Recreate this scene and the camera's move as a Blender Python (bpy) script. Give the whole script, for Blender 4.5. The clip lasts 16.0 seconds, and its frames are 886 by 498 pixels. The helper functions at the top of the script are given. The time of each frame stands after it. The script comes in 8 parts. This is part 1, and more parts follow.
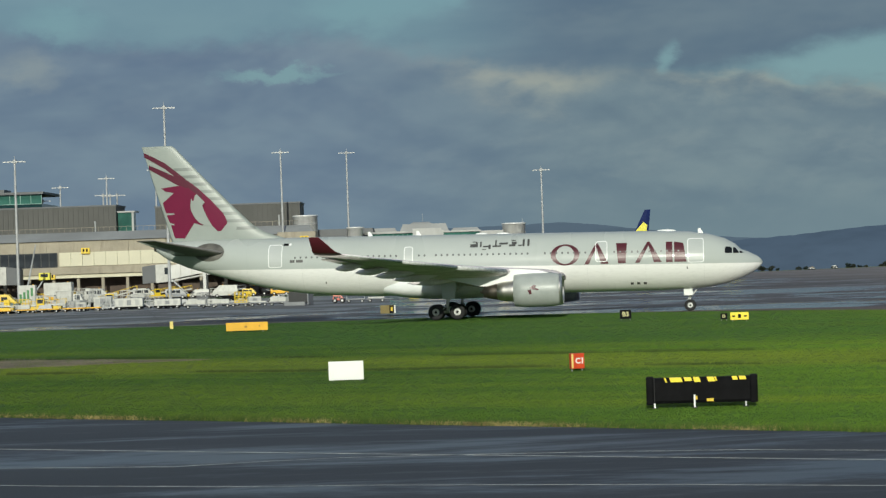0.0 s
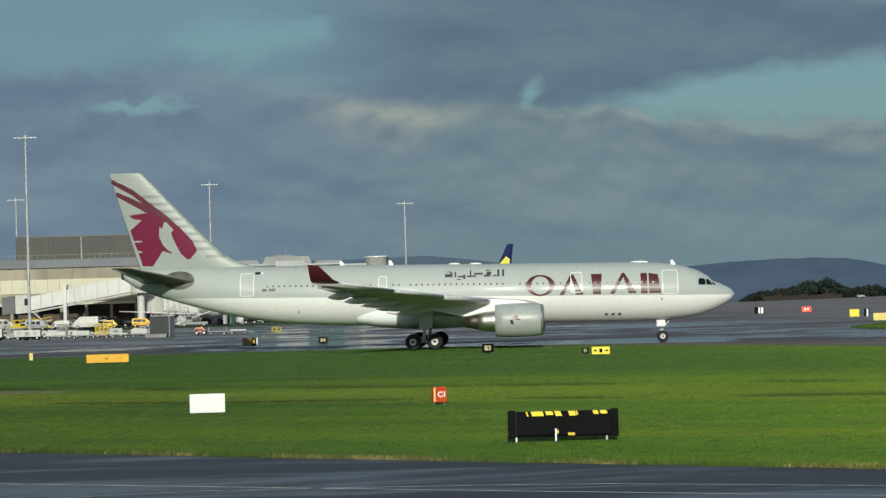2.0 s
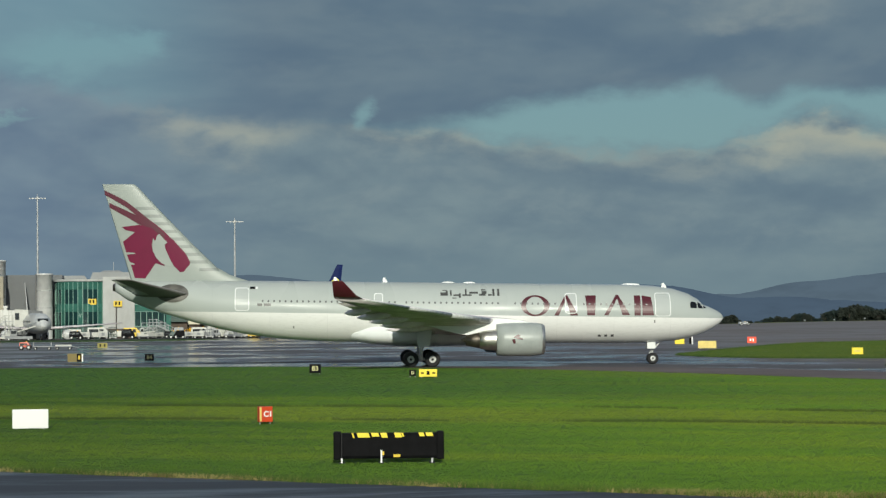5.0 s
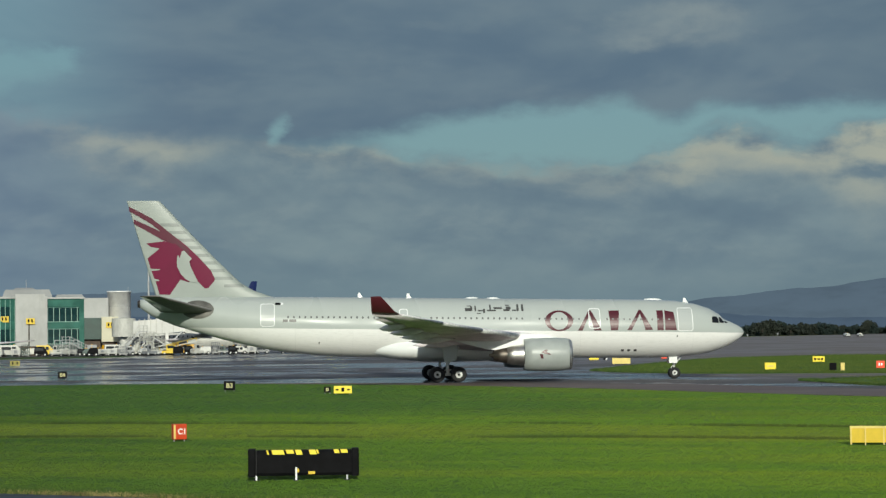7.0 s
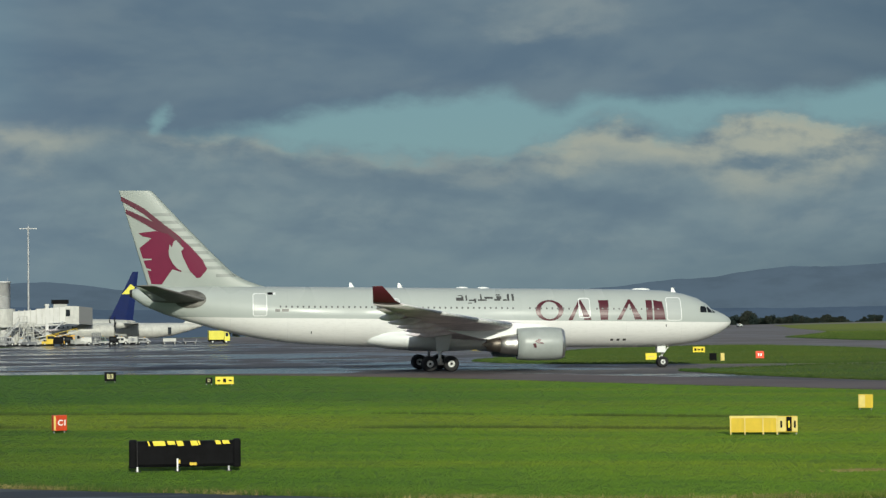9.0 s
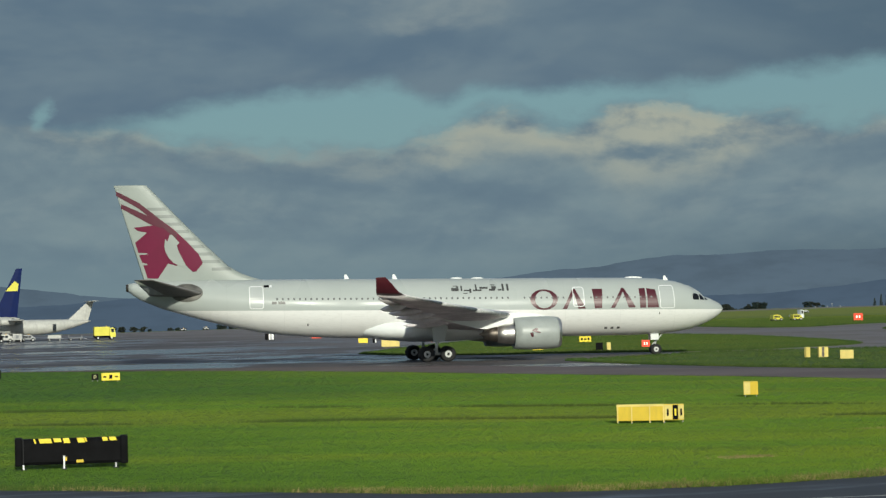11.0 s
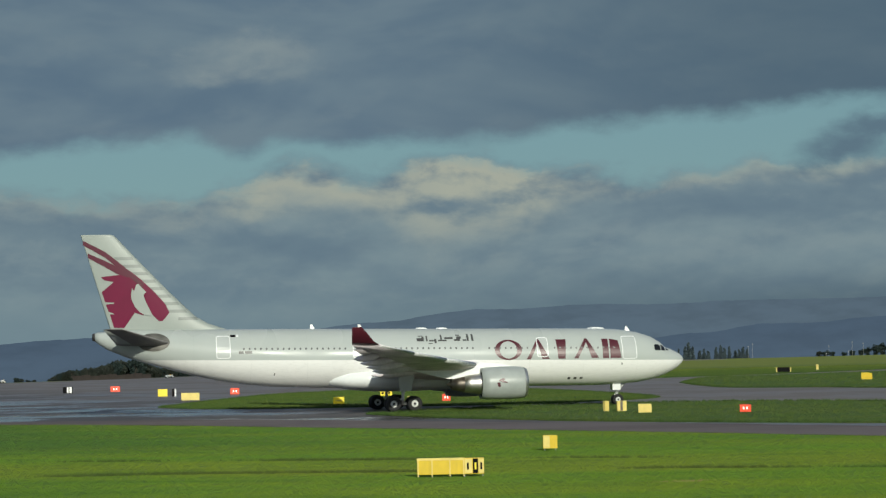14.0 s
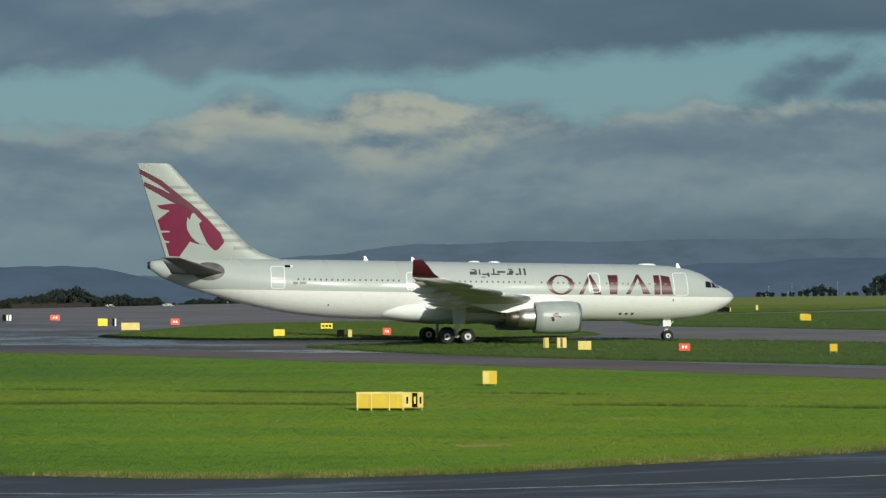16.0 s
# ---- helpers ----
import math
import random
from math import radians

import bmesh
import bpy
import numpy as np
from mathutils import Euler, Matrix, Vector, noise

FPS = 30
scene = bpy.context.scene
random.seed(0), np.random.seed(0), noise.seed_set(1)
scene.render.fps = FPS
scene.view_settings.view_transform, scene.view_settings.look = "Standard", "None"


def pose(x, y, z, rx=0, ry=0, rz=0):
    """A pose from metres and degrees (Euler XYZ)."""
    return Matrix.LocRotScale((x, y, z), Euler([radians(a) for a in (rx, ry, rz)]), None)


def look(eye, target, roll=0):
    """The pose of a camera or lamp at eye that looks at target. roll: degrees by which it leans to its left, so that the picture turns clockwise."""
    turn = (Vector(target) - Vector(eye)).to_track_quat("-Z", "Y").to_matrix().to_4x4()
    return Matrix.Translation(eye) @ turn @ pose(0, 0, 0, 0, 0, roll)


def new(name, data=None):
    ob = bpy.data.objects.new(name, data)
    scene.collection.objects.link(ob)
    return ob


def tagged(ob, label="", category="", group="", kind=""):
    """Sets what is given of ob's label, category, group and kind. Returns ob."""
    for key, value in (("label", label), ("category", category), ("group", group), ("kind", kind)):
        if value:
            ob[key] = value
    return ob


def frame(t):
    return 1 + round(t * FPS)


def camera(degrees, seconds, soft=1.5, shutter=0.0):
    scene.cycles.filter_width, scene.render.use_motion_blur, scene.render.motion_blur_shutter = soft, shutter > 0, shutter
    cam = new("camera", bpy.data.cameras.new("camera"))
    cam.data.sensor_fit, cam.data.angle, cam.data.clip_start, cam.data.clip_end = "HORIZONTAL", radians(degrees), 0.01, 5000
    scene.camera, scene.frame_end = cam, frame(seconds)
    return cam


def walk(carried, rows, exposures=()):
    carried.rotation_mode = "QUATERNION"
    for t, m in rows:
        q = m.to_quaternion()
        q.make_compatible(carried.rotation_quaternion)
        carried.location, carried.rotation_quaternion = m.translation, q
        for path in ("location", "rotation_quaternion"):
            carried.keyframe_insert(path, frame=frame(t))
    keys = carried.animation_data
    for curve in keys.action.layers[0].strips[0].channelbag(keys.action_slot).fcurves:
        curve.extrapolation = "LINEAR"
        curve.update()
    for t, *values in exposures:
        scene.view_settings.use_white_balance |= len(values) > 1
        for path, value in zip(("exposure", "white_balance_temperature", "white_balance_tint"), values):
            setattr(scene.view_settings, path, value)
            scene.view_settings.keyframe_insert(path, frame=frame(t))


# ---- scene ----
H = 5.393  # eye height over the grass
cam = camera(20.66, 16.0, soft=1.35)
walk(cam, [
    (0, pose(0, 0, H, 90.289, 1.956, 0.010)),
    (0.5, pose(0, 0, H, 90.384, 1.822, -0.892)),
    (1, pose(0, 0, H, 90.447, 1.812, -1.597)),
    (1.5, pose(0, 0, H, 90.617, 1.643, -2.296)),
    (2, pose(0, 0, H, 90.973, 1.580, -3.223)),
    (2.5, pose(0, 0, H, 91.081, 1.524, -3.297)),
    (3, pose(0, 0, H, 91.480, 1.281, -3.145)),
    (3.5, pose(0, 0, H, 91.494, 1.031, -3.121)),
    (3.7, pose(0, 0, H, 91.354, 1.049, -3.611)),
    (3.9, pose(0, 0, H, 91.232, 1.130, -4.550)),
    (4, pose(0, 0, H, 91.188, 0.963, -5.469)),
    (4.5, pose(0, 0, H, 91.030, 0.452, -6.575)),
    (5, pose(0, 0, H, 91.401, 0.407, -7.260)),
    (5.2, pose(0, 0, H, 91.753, 0.455, -7.640)),
    (7.3, pose(0, 0, H, 91.750, 0.580, -9.295)),
    (7.5, pose(0, 0, H, 91.652, 0.677, -9.174)),
    (8, pose(0, 0, H, 91.586, 0.640, -8.907)),
    (8.5, pose(0, 0, H, 91.371, 0.332, -8.929)),
    (8.7, pose(0, 0, H, 91.358, 0.451, -9.444)),
    (8.8, pose(0, 0, H, 91.421, 0.478, -10.103)),
    (9, pose(0, 0, H, 91.522, 0.579, -12.043)),
    (9.2, pose(0, 0, H, 91.550, 0.763, -12.611)),
    (11.3, pose(0, 0, H, 91.285, 1.376, -15.264)),
    (11.5, pose(0, 0, H, 91.314, 1.419, -15.685)),
    (12, pose(0, 0, H, 91.249, 1.462, -16.694)),
    (12.5, pose(0, 0, H, 91.010, 2.003, -17.365)),
    (13, pose(0, 0, H, 91.256, 2.335, -18.723)),
    (13.5, pose(0, 0, H, 92.214, 1.768, -19.425)),
    (14, pose(0, 0, H, 92.458, 1.186, -19.398)),
    (14.1, pose(0, 0, H, 92.252, 1.076, -19.183)),
    (14.2, pose(0, 0, H, 91.187, 0.776, -18.970)),
    (14.3, pose(0, 0, H, 90.361, 0.615, -18.848)),
    (14.5, pose(0, 0, H, 90.592, 0.869, -19.016)),
    (15, pose(0, 0, H, 91.002, 0.916, -19.506)),
    (15.5, pose(0, 0, H, 91.022, 0.519, -20.083)),
    (16, pose(0, 0, H, 90.901, 0.209, -20.781)),
])

# the airliner's nose over the ground, and its heading
TAXI = [
    (0, 29.40, 223.86, -7.64), (0.5, 31.99, 223.97, -7.10), (1, 34.58, 224.08, -6.63), (1.5, 37.17, 224.18, -6.22),
    (2, 39.76, 224.26, -5.87), (2.5, 42.35, 224.33, -5.59), (3, 44.93, 224.39, -5.37), (3.5, 47.52, 224.42, -5.20),
    (4, 50.10, 224.43, -5.08), (4.5, 52.68, 224.42, -5.02), (5, 55.26, 224.38, -5.00), (5.7, 58.87, 224.27, -5.05),
    (6.4, 62.48, 224.10, -5.18), (7, 65.57, 223.90, -5.35), (7.5, 68.14, 223.70, -5.53), (8, 70.71, 223.46, -5.74),
    (8.5, 73.28, 223.17, -5.98), (9, 75.85, 222.85, -6.24), (9.7, 79.44, 222.33, -6.65), (10.4, 83.03, 221.72, -7.10),
    (11, 86.10, 221.13, -7.50), (11.5, 88.66, 220.59, -7.85), (12, 91.22, 220.00, -8.21), (12.5, 93.78, 219.37, -8.58),
    (13, 96.33, 218.69, -8.95), (13.5, 98.89, 217.97, -9.32), (14, 101.45, 217.20, -9.69), (14.5, 104.01, 216.38, -10.05),
    (15, 106.56, 215.52, -10.41), (15.5, 109.12, 214.62, -10.76), (16, 111.68, 213.66, -11.09),
]

# ---- world and sun ----
SUN_AZ, SUN_EL = radians(184), radians(19)  # the sun stands behind the camera, low

world = bpy.data.worlds.new("sky")
scene.world = world
world.use_nodes = True


class Net:
    """A small hand for writing node trees."""

    def __init__(self, tree):
        self.t = tree
        tree.nodes.clear()

    def n(self, kind, **kw):
        node = self.t.nodes.new(kind)
        for k, val in kw.items():
            if k in node.inputs:
                self.put(node.inputs[k], val)
        return node

    def put(self, sock, val):
        if isinstance(val, bpy.types.NodeSocket):
            self.t.links.new(val, sock)
        elif isinstance(val, (tuple, list)) and len(val) == 3 and sock.type == "RGBA":
            sock.default_value = (*val, 1)
        else:
            sock.default_value = val

    def math(self, op, a, b=0.0, c=None, clamp=False):
        node = self.t.nodes.new("ShaderNodeMath")
        node.operation, node.use_clamp = op, clamp
        self.put(node.inputs[0], a)
        self.put(node.inputs[1], b)
        if c is not None:
            self.put(node.inputs[2], c)
        return node.outputs[0]

    def mix(self, fac, a, b, kind="MIX"):
        node = self.t.nodes.new("ShaderNodeMix")
        node.data_type, node.blend_type = "RGBA", kind
        self.put(node.inputs[0], fac)
        self.put(node.inputs[6], a)
        self.put(node.inputs[7], b)
        return node.outputs[2]

    def noise(self, vec, scale, detail=4.0, rough=0.55, warp=0.0):
        node = self.t.nodes.new("ShaderNodeTexNoise")
        self.t.links.new(vec, node.inputs["Vector"])
        node.inputs["Scale"].default_value = scale
        node.inputs["Detail"].default_value = detail
        node.inputs["Roughness"].default_value = rough
        node.inputs["Distortion"].default_value = warp
        return node.outputs[0]

    def ramp(self, fac, lo, hi):
        node = self.t.nodes.new("ShaderNodeMapRange")
        node.interpolation_type = "SMOOTHSTEP"
        self.put(node.inputs[0], fac)
        node.inputs[1].default_value, node.inputs[2].default_value = lo, hi
        return node.outputs[0]

    def scaled(self, vec, s, rot=0.0):
        node = self.t.nodes.new("ShaderNodeMapping")
        self.t.links.new(vec, node.inputs[0])
        node.inputs["Scale"].default_value = s
        node.inputs["Rotation"].default_value = (0, 0, rot)
        return node.outputs[0]


def build_sky():
    w = Net(world.node_tree)
    out = w.n("ShaderNodeOutputWorld")
    sky = w.n("ShaderNodeTexSky")
    sky.sky_type, sky.sun_disc = "NISHITA", False
    sky.sun_elevation, sky.sun_rotation = SUN_EL, SUN_AZ
    co = w.n("ShaderNodeTexCoord").outputs["Generated"]
    sep = w.n("ShaderNodeSeparateXYZ", Vector=co)
    x, y, z = sep.outputs
    az = w.math("MULTIPLY", w.math("ARCTAN2", x, y), 57.2958)
    el = w.math("MULTIPLY", w.math("ARCSINE", z), 57.2958)
    flat = w.n("ShaderNodeCombineXYZ", X=az, Y=el).outputs[0]
    # ragged edges for everything drawn in the sky
    wob = w.noise(w.scaled(flat, (0.55, 0.95, 1)), 1.0, 7, 0.6)
    wob2 = w.noise(w.scaled(flat, (0.17, 0.42, 1)), 1.0, 3, 0.5)
    wx = w.math("MULTIPLY_ADD", w.math("SUBTRACT", wob, 0.5), 2.2, az)
    wy = w.math("MULTIPLY_ADD", w.math("SUBTRACT", wob2, 0.5), 1.0, el)
    wy = w.math("MULTIPLY_ADD", w.math("SUBTRACT", wob, 0.5), 1.5, wy)

    def spot(a, e, ra, re, tilt=0.0):
        u = w.math("DIVIDE", w.math("SUBTRACT", wx, a), ra)
        vv = w.math("SUBTRACT", w.math("SUBTRACT", wy, e), w.math("MULTIPLY", w.math("SUBTRACT", wx, a), tilt))
        vv = w.math("DIVIDE", vv, re)
        r2 = w.math("ADD", w.math("MULTIPLY", u, u), w.math("MULTIPLY", vv, vv))
        return w.math("SUBTRACT", 1.0, w.math("SQRT", r2))

    def union(spots):
        acc = spots[0]
        for s in spots[1:]:
            acc = w.math("SMOOTH_MAX", acc, s, 0.25)
        return acc

    def profile(table):
        """A height that goes from bearing to bearing in straight steps."""
        acc = table[0][1]
        for (a0, h0), (a1, h1) in zip(table, table[1:]):
            step = w.math("DIVIDE", w.math("SUBTRACT", az, a0), a1 - a0, clamp=True)
            acc = w.math("MULTIPLY_ADD", step, h1 - h0, acc)
        return acc

    # lumps of cloud lit from above: the difference of two depths a little apart
    def relief(sx, sy, rise, detail, warp):
        here = w.noise(w.scaled(flat, (sx, sy, 1)), 1.0, detail, 0.55, warp)
        lifted = w.n("ShaderNodeCombineXYZ", X=w.math("ADD", az, -0.35 * rise), Y=w.math("ADD", el, rise)).outputs[0]
        above = w.noise(w.scaled(lifted, (sx, sy, 1)), 1.0, detail, 0.55, warp)
        return w.math("SUBTRACT", here, above)

    lump = relief(0.42, 0.80, 0.30, 6, 0.2)
    fold = relief(0.16, 0.42, 0.50, 4, 0.3)
    soft = w.noise(w.scaled(flat, (0.10, 0.30, 1)), 1.0, 5, 0.5, 0.3)
    # the bank of lower cloud, its ragged top under the deck
    top = profile([(-14, 5.6), (-2, 5.2), (1, 4.7), (5, 4.45), (7, 4.2), (8.3, 3.95), (10, 3.75), (13.5, 3.75), (14.6, 4.05), (15.8, 4.45), (17.2, 4.2), (18.2, 4.2), (19.3, 4.55), (20.5, 4.8), (21.5, 4.4), (22.5, 4.2), (24, 4.05), (27, 4.25), (30.5, 4.4), (40, 4.6)])
    sunk = w.math("SUBTRACT", top, wy)
    bank = w.ramp(sunk, -0.34, 0.36)
    lower = w.mix(w.ramp(fold, -0.17, 0.19), (0.142, 0.202, 0.252), (0.200, 0.264, 0.296))
    lower = w.mix(w.math("MULTIPLY", w.ramp(lump, -0.04, 0.20), 0.42), lower, (0.250, 0.306, 0.322))
    lower = w.mix(w.math("MULTIPLY", w.ramp(w.math("MULTIPLY", lump, -1.0), 0.0, 0.20), 0.30), lower, (0.114, 0.166, 0.222))
    # sunlit tops of the bank
    sunny = profile([(-14, 0.15), (-5, 0.15), (-0.5, 0.25), (1.0, 0.9), (2.8, 0.8), (4.5, 0.35), (7.0, 0.5), (9.0, 0.35), (12.0, 0.25), (14.0, 0.45), (15.2, 0.85), (16.8, 0.9), (18.6, 0.8), (19.6, 1.0), (21.2, 1.0), (22.6, 0.7), (24.0, 0.5), (26.5, 0.55), (28.2, 0.7), (30.5, 0.6), (34, 0.5)])
    depth = profile([(-14, 0.5), (0, 0.6), (1.2, 1.2), (2.8, 1.2), (4, 0.7), (14, 0.7), (16, 1.2), (18, 1.2), (19.2, 2.4), (20.8, 2.4), (22.4, 1.1), (24, 0.5), (34, 0.5)])
    lit = w.math("MULTIPLY", w.ramp(sunk, -0.12, 0.15), w.math("SUBTRACT", 1.0, w.math("SMOOTH_MIN", w.math("DIVIDE", sunk, depth), 1.0, 0.3), clamp=True))
    lit = w.math("MULTIPLY", lit, w.ramp(w.math("MULTIPLY_ADD", fold, 0.6, lump), -0.22, 0.14))
    lit = w.math("MULTIPLY", w.math("MULTIPLY", lit, 1.6, clamp=True), sunny)
    lower = w.mix(lit, lower, (0.385, 0.395, 0.335))
    haze = w.ramp(w.math("MULTIPLY_ADD", soft, -1.2, w.math("SUBTRACT", 2.9, el)), 0.0, 2.2)
    veil = w.mix(w.ramp(az, 13.0, 30.0), (0.172, 0.240, 0.276), (0.050, 0.082, 0.110))
    lower = w.mix(w.math("MULTIPLY", haze, 0.82), lower, veil)
    # the dark deck ends below in a ragged edge that climbs to the east
    edge = profile([(-14, 4.4), (0, 4.5), (3.3, 4.25), (6.4, 4.25), (8.0, 4.42), (10.2, 4.92), (13.6, 5.1), (14.4, 4.75), (14.9, 4.72), (15.4, 5.0), (16.4, 4.92), (20, 4.98), (24, 5.3), (29, 5.7), (36, 5.5)])
    ey = w.math("MULTIPLY_ADD", w.math("SUBTRACT", wob, 0.5), 0.9, el)
    deck = w.ramp(w.math("SUBTRACT", ey, edge), -0.22, 0.34)
    deck = w.math("MULTIPLY", deck, w.math("MULTIPLY_ADD", w.ramp(az, -1.5, 3.5), 0.6, 0.4))
    upper = w.mix(w.ramp(fold, -0.18, 0.20), (0.112, 0.168, 0.230), (0.158, 0.216, 0.264))
    upper = w.mix(w.math("MULTIPLY", w.ramp(lump, 0.0, 0.22), 0.30), upper, (0.180, 0.232, 0.270))
    west = w.ramp(w.math("SUBTRACT", 5.0, az), 0.0, 9.0)
    purple = w.mix(w.ramp(fold, -0.15, 0.18), (0.134, 0.188, 0.284), (0.190, 0.258, 0.340))
    upper = w.mix(w.math("MULTIPLY", west, 0.75), upper, purple)
    lower = w.mix(w.math("MULTIPLY", west, 0.62), lower, purple)
    upper = w.mix(w.math("MULTIPLY", w.ramp(az, 16.0, 29.0), 0.65), upper, (0.074, 0.118, 0.160))
    # clear blue between bank and deck, and through holes in the deck
    hole = union([spot(-1.5, 6.0, 1.9, 0.55), spot(0.1, 6.2, 0.8, 0.42), spot(-8.8, 5.85, 0.9, 0.5), spot(5.55, 4.66, 0.42, 0.36, 0.9), spot(-3.8, 4.42, 1.5, 0.15), spot(-24.0, 6.4, 4.0, 0.8), spot(40.0, 6.6, 5.0, 0.7)])
    hole = w.math("MULTIPLY", w.ramp(w.math("MULTIPLY_ADD", lump, 1.2, hole), -0.35, 0.75), 0.85)
    blue = w.mix(0.8, w.mix(1.0, sky.outputs[0], (0.085, 0.085, 0.085), "MULTIPLY"), (0.136, 0.272, 0.326))
    seen = w.mix(bank, blue, lower)
    seen = w.mix(deck, seen, upper)
    seen = w.mix(hole, seen, blue)
    # pale wisps within the deck, and dark scraps before the bright bank
    wisp = union([spot(15.0, 6.95, 1.9, 0.55, 0.1), spot(-9.5, 4.7, 0.8, 0.5)])
    seen = w.mix(w.math("MULTIPLY", w.ramp(w.math("MULTIPLY_ADD", lump, 2.0, wisp), -0.3, 1.0), 0.5), seen, (0.300, 0.338, 0.335))
    scrap = union([spot(29.2, 4.75, 1.1, 0.5, 0.25), spot(31.5, 4.7, 1.6, 0.45)])
    seen = w.mix(w.math("MULTIPLY", w.ramp(w.math("MULTIPLY_ADD", lump, -2.0, scrap), -0.55, 0.75), 0.85), seen, (0.100, 0.150, 0.205))
    seen = w.mix(1.0, seen, (0.95, 1.0, 0.99), "MULTIPLY")
    # higher up broken cloud over the same blue
    broken = w.ramp(w.noise(w.scaled(co, (2, 2, 3)), 1.6, 5, 0.55), 0.42, 0.62)
    high = w.mix(broken, w.mix(1.0, sky.outputs[0], (0.10, 0.10, 0.10), "MULTIPLY"), (0.30, 0.34, 0.39))
    final = w.mix(w.ramp(el, 9.0, 16.0), seen, high)
    bg = w.n("ShaderNodeBackground", Color=final, Strength=1.0)
    w.t.links.new(bg.outputs[0], out.inputs[0])


build_sky()

sun = new("sun", bpy.data.lights.new("sun", "SUN"))
sun.data.energy, sun.data.angle, sun.data.color = 3.3, radians(0.53), (0.94, 0.945, 0.81)
sun.matrix_world = look((0, 0, 0), (-math.sin(SUN_AZ) * math.cos(SUN_EL), -math.cos(SUN_AZ) * math.cos(SUN_EL), -math.sin(SUN_EL)))
scene.view_settings.exposure = 0.0

# ---- materials ----


def surface(name, base, rough=0.6, metal=0.0, var=0.12, coarse=0.6, fine=9.0, bump=0.0, coat=0.0, dirt=None, grime=0.0, scale=(1, 1, 1), spec=0.5):
    """Painted or bare surface with stains at a coarse scale and grain at a fine one."""
    m = bpy.data.materials.new(name)
    m.use_nodes = True
    w = Net(m.node_tree)
    out = w.n("ShaderNodeOutputMaterial")
    co = w.scaled(w.n("ShaderNodeTexCoord").outputs["Object"], scale)
    a, b = w.noise(co, coarse, 5, 0.6), w.noise(co, fine, 3, 0.6)
    lo, hi = [max(0.0, c * (1 - var)) for c in base], [min(1.0, c * (1 + var)) for c in base]
    col = w.mix(w.ramp(a, 0.3, 0.7), tuple(lo), tuple(hi))
    col = w.mix(w.math("MULTIPLY", w.ramp(b, 0.45, 0.8), var), col, tuple(c * 0.6 for c in base))
    if dirt:
        streak = w.ramp(w.noise(w.scaled(co, (1.5, 1.5, 0.25)), coarse * 3, 5, 0.65), 0.5, 0.75)
        col = w.mix(w.math("MULTIPLY", streak, grime), col, dirt)
    r = w.math("ADD", rough - 0.08, w.math("MULTIPLY", a, 0.16))
    p = w.n("ShaderNodeBsdfPrincipled", **{"Base Color": col, "Roughness": r, "Metallic": metal, "Coat Weight": coat, "Coat Roughness": 0.08, "Specular IOR Level": spec})
    if bump:
        bn = w.n("ShaderNodeBump", Height=b, Strength=bump, Distance=0.02)
        w.t.links.new(bn.outputs[0], p.inputs["Normal"])
    w.t.links.new(p.outputs[0], out.inputs[0])
    return m


def glow(name, base, power):
    m = bpy.data.materials.new(name)
    m.use_nodes = True
    w = Net(m.node_tree)
    p = w.n("ShaderNodeBsdfPrincipled", **{"Base Color": base, "Emission Color": base, "Emission Strength": power, "Roughness": 0.4})
    w.t.links.new(p.outputs[0], w.n("ShaderNodeOutputMaterial").inputs[0])
    return m


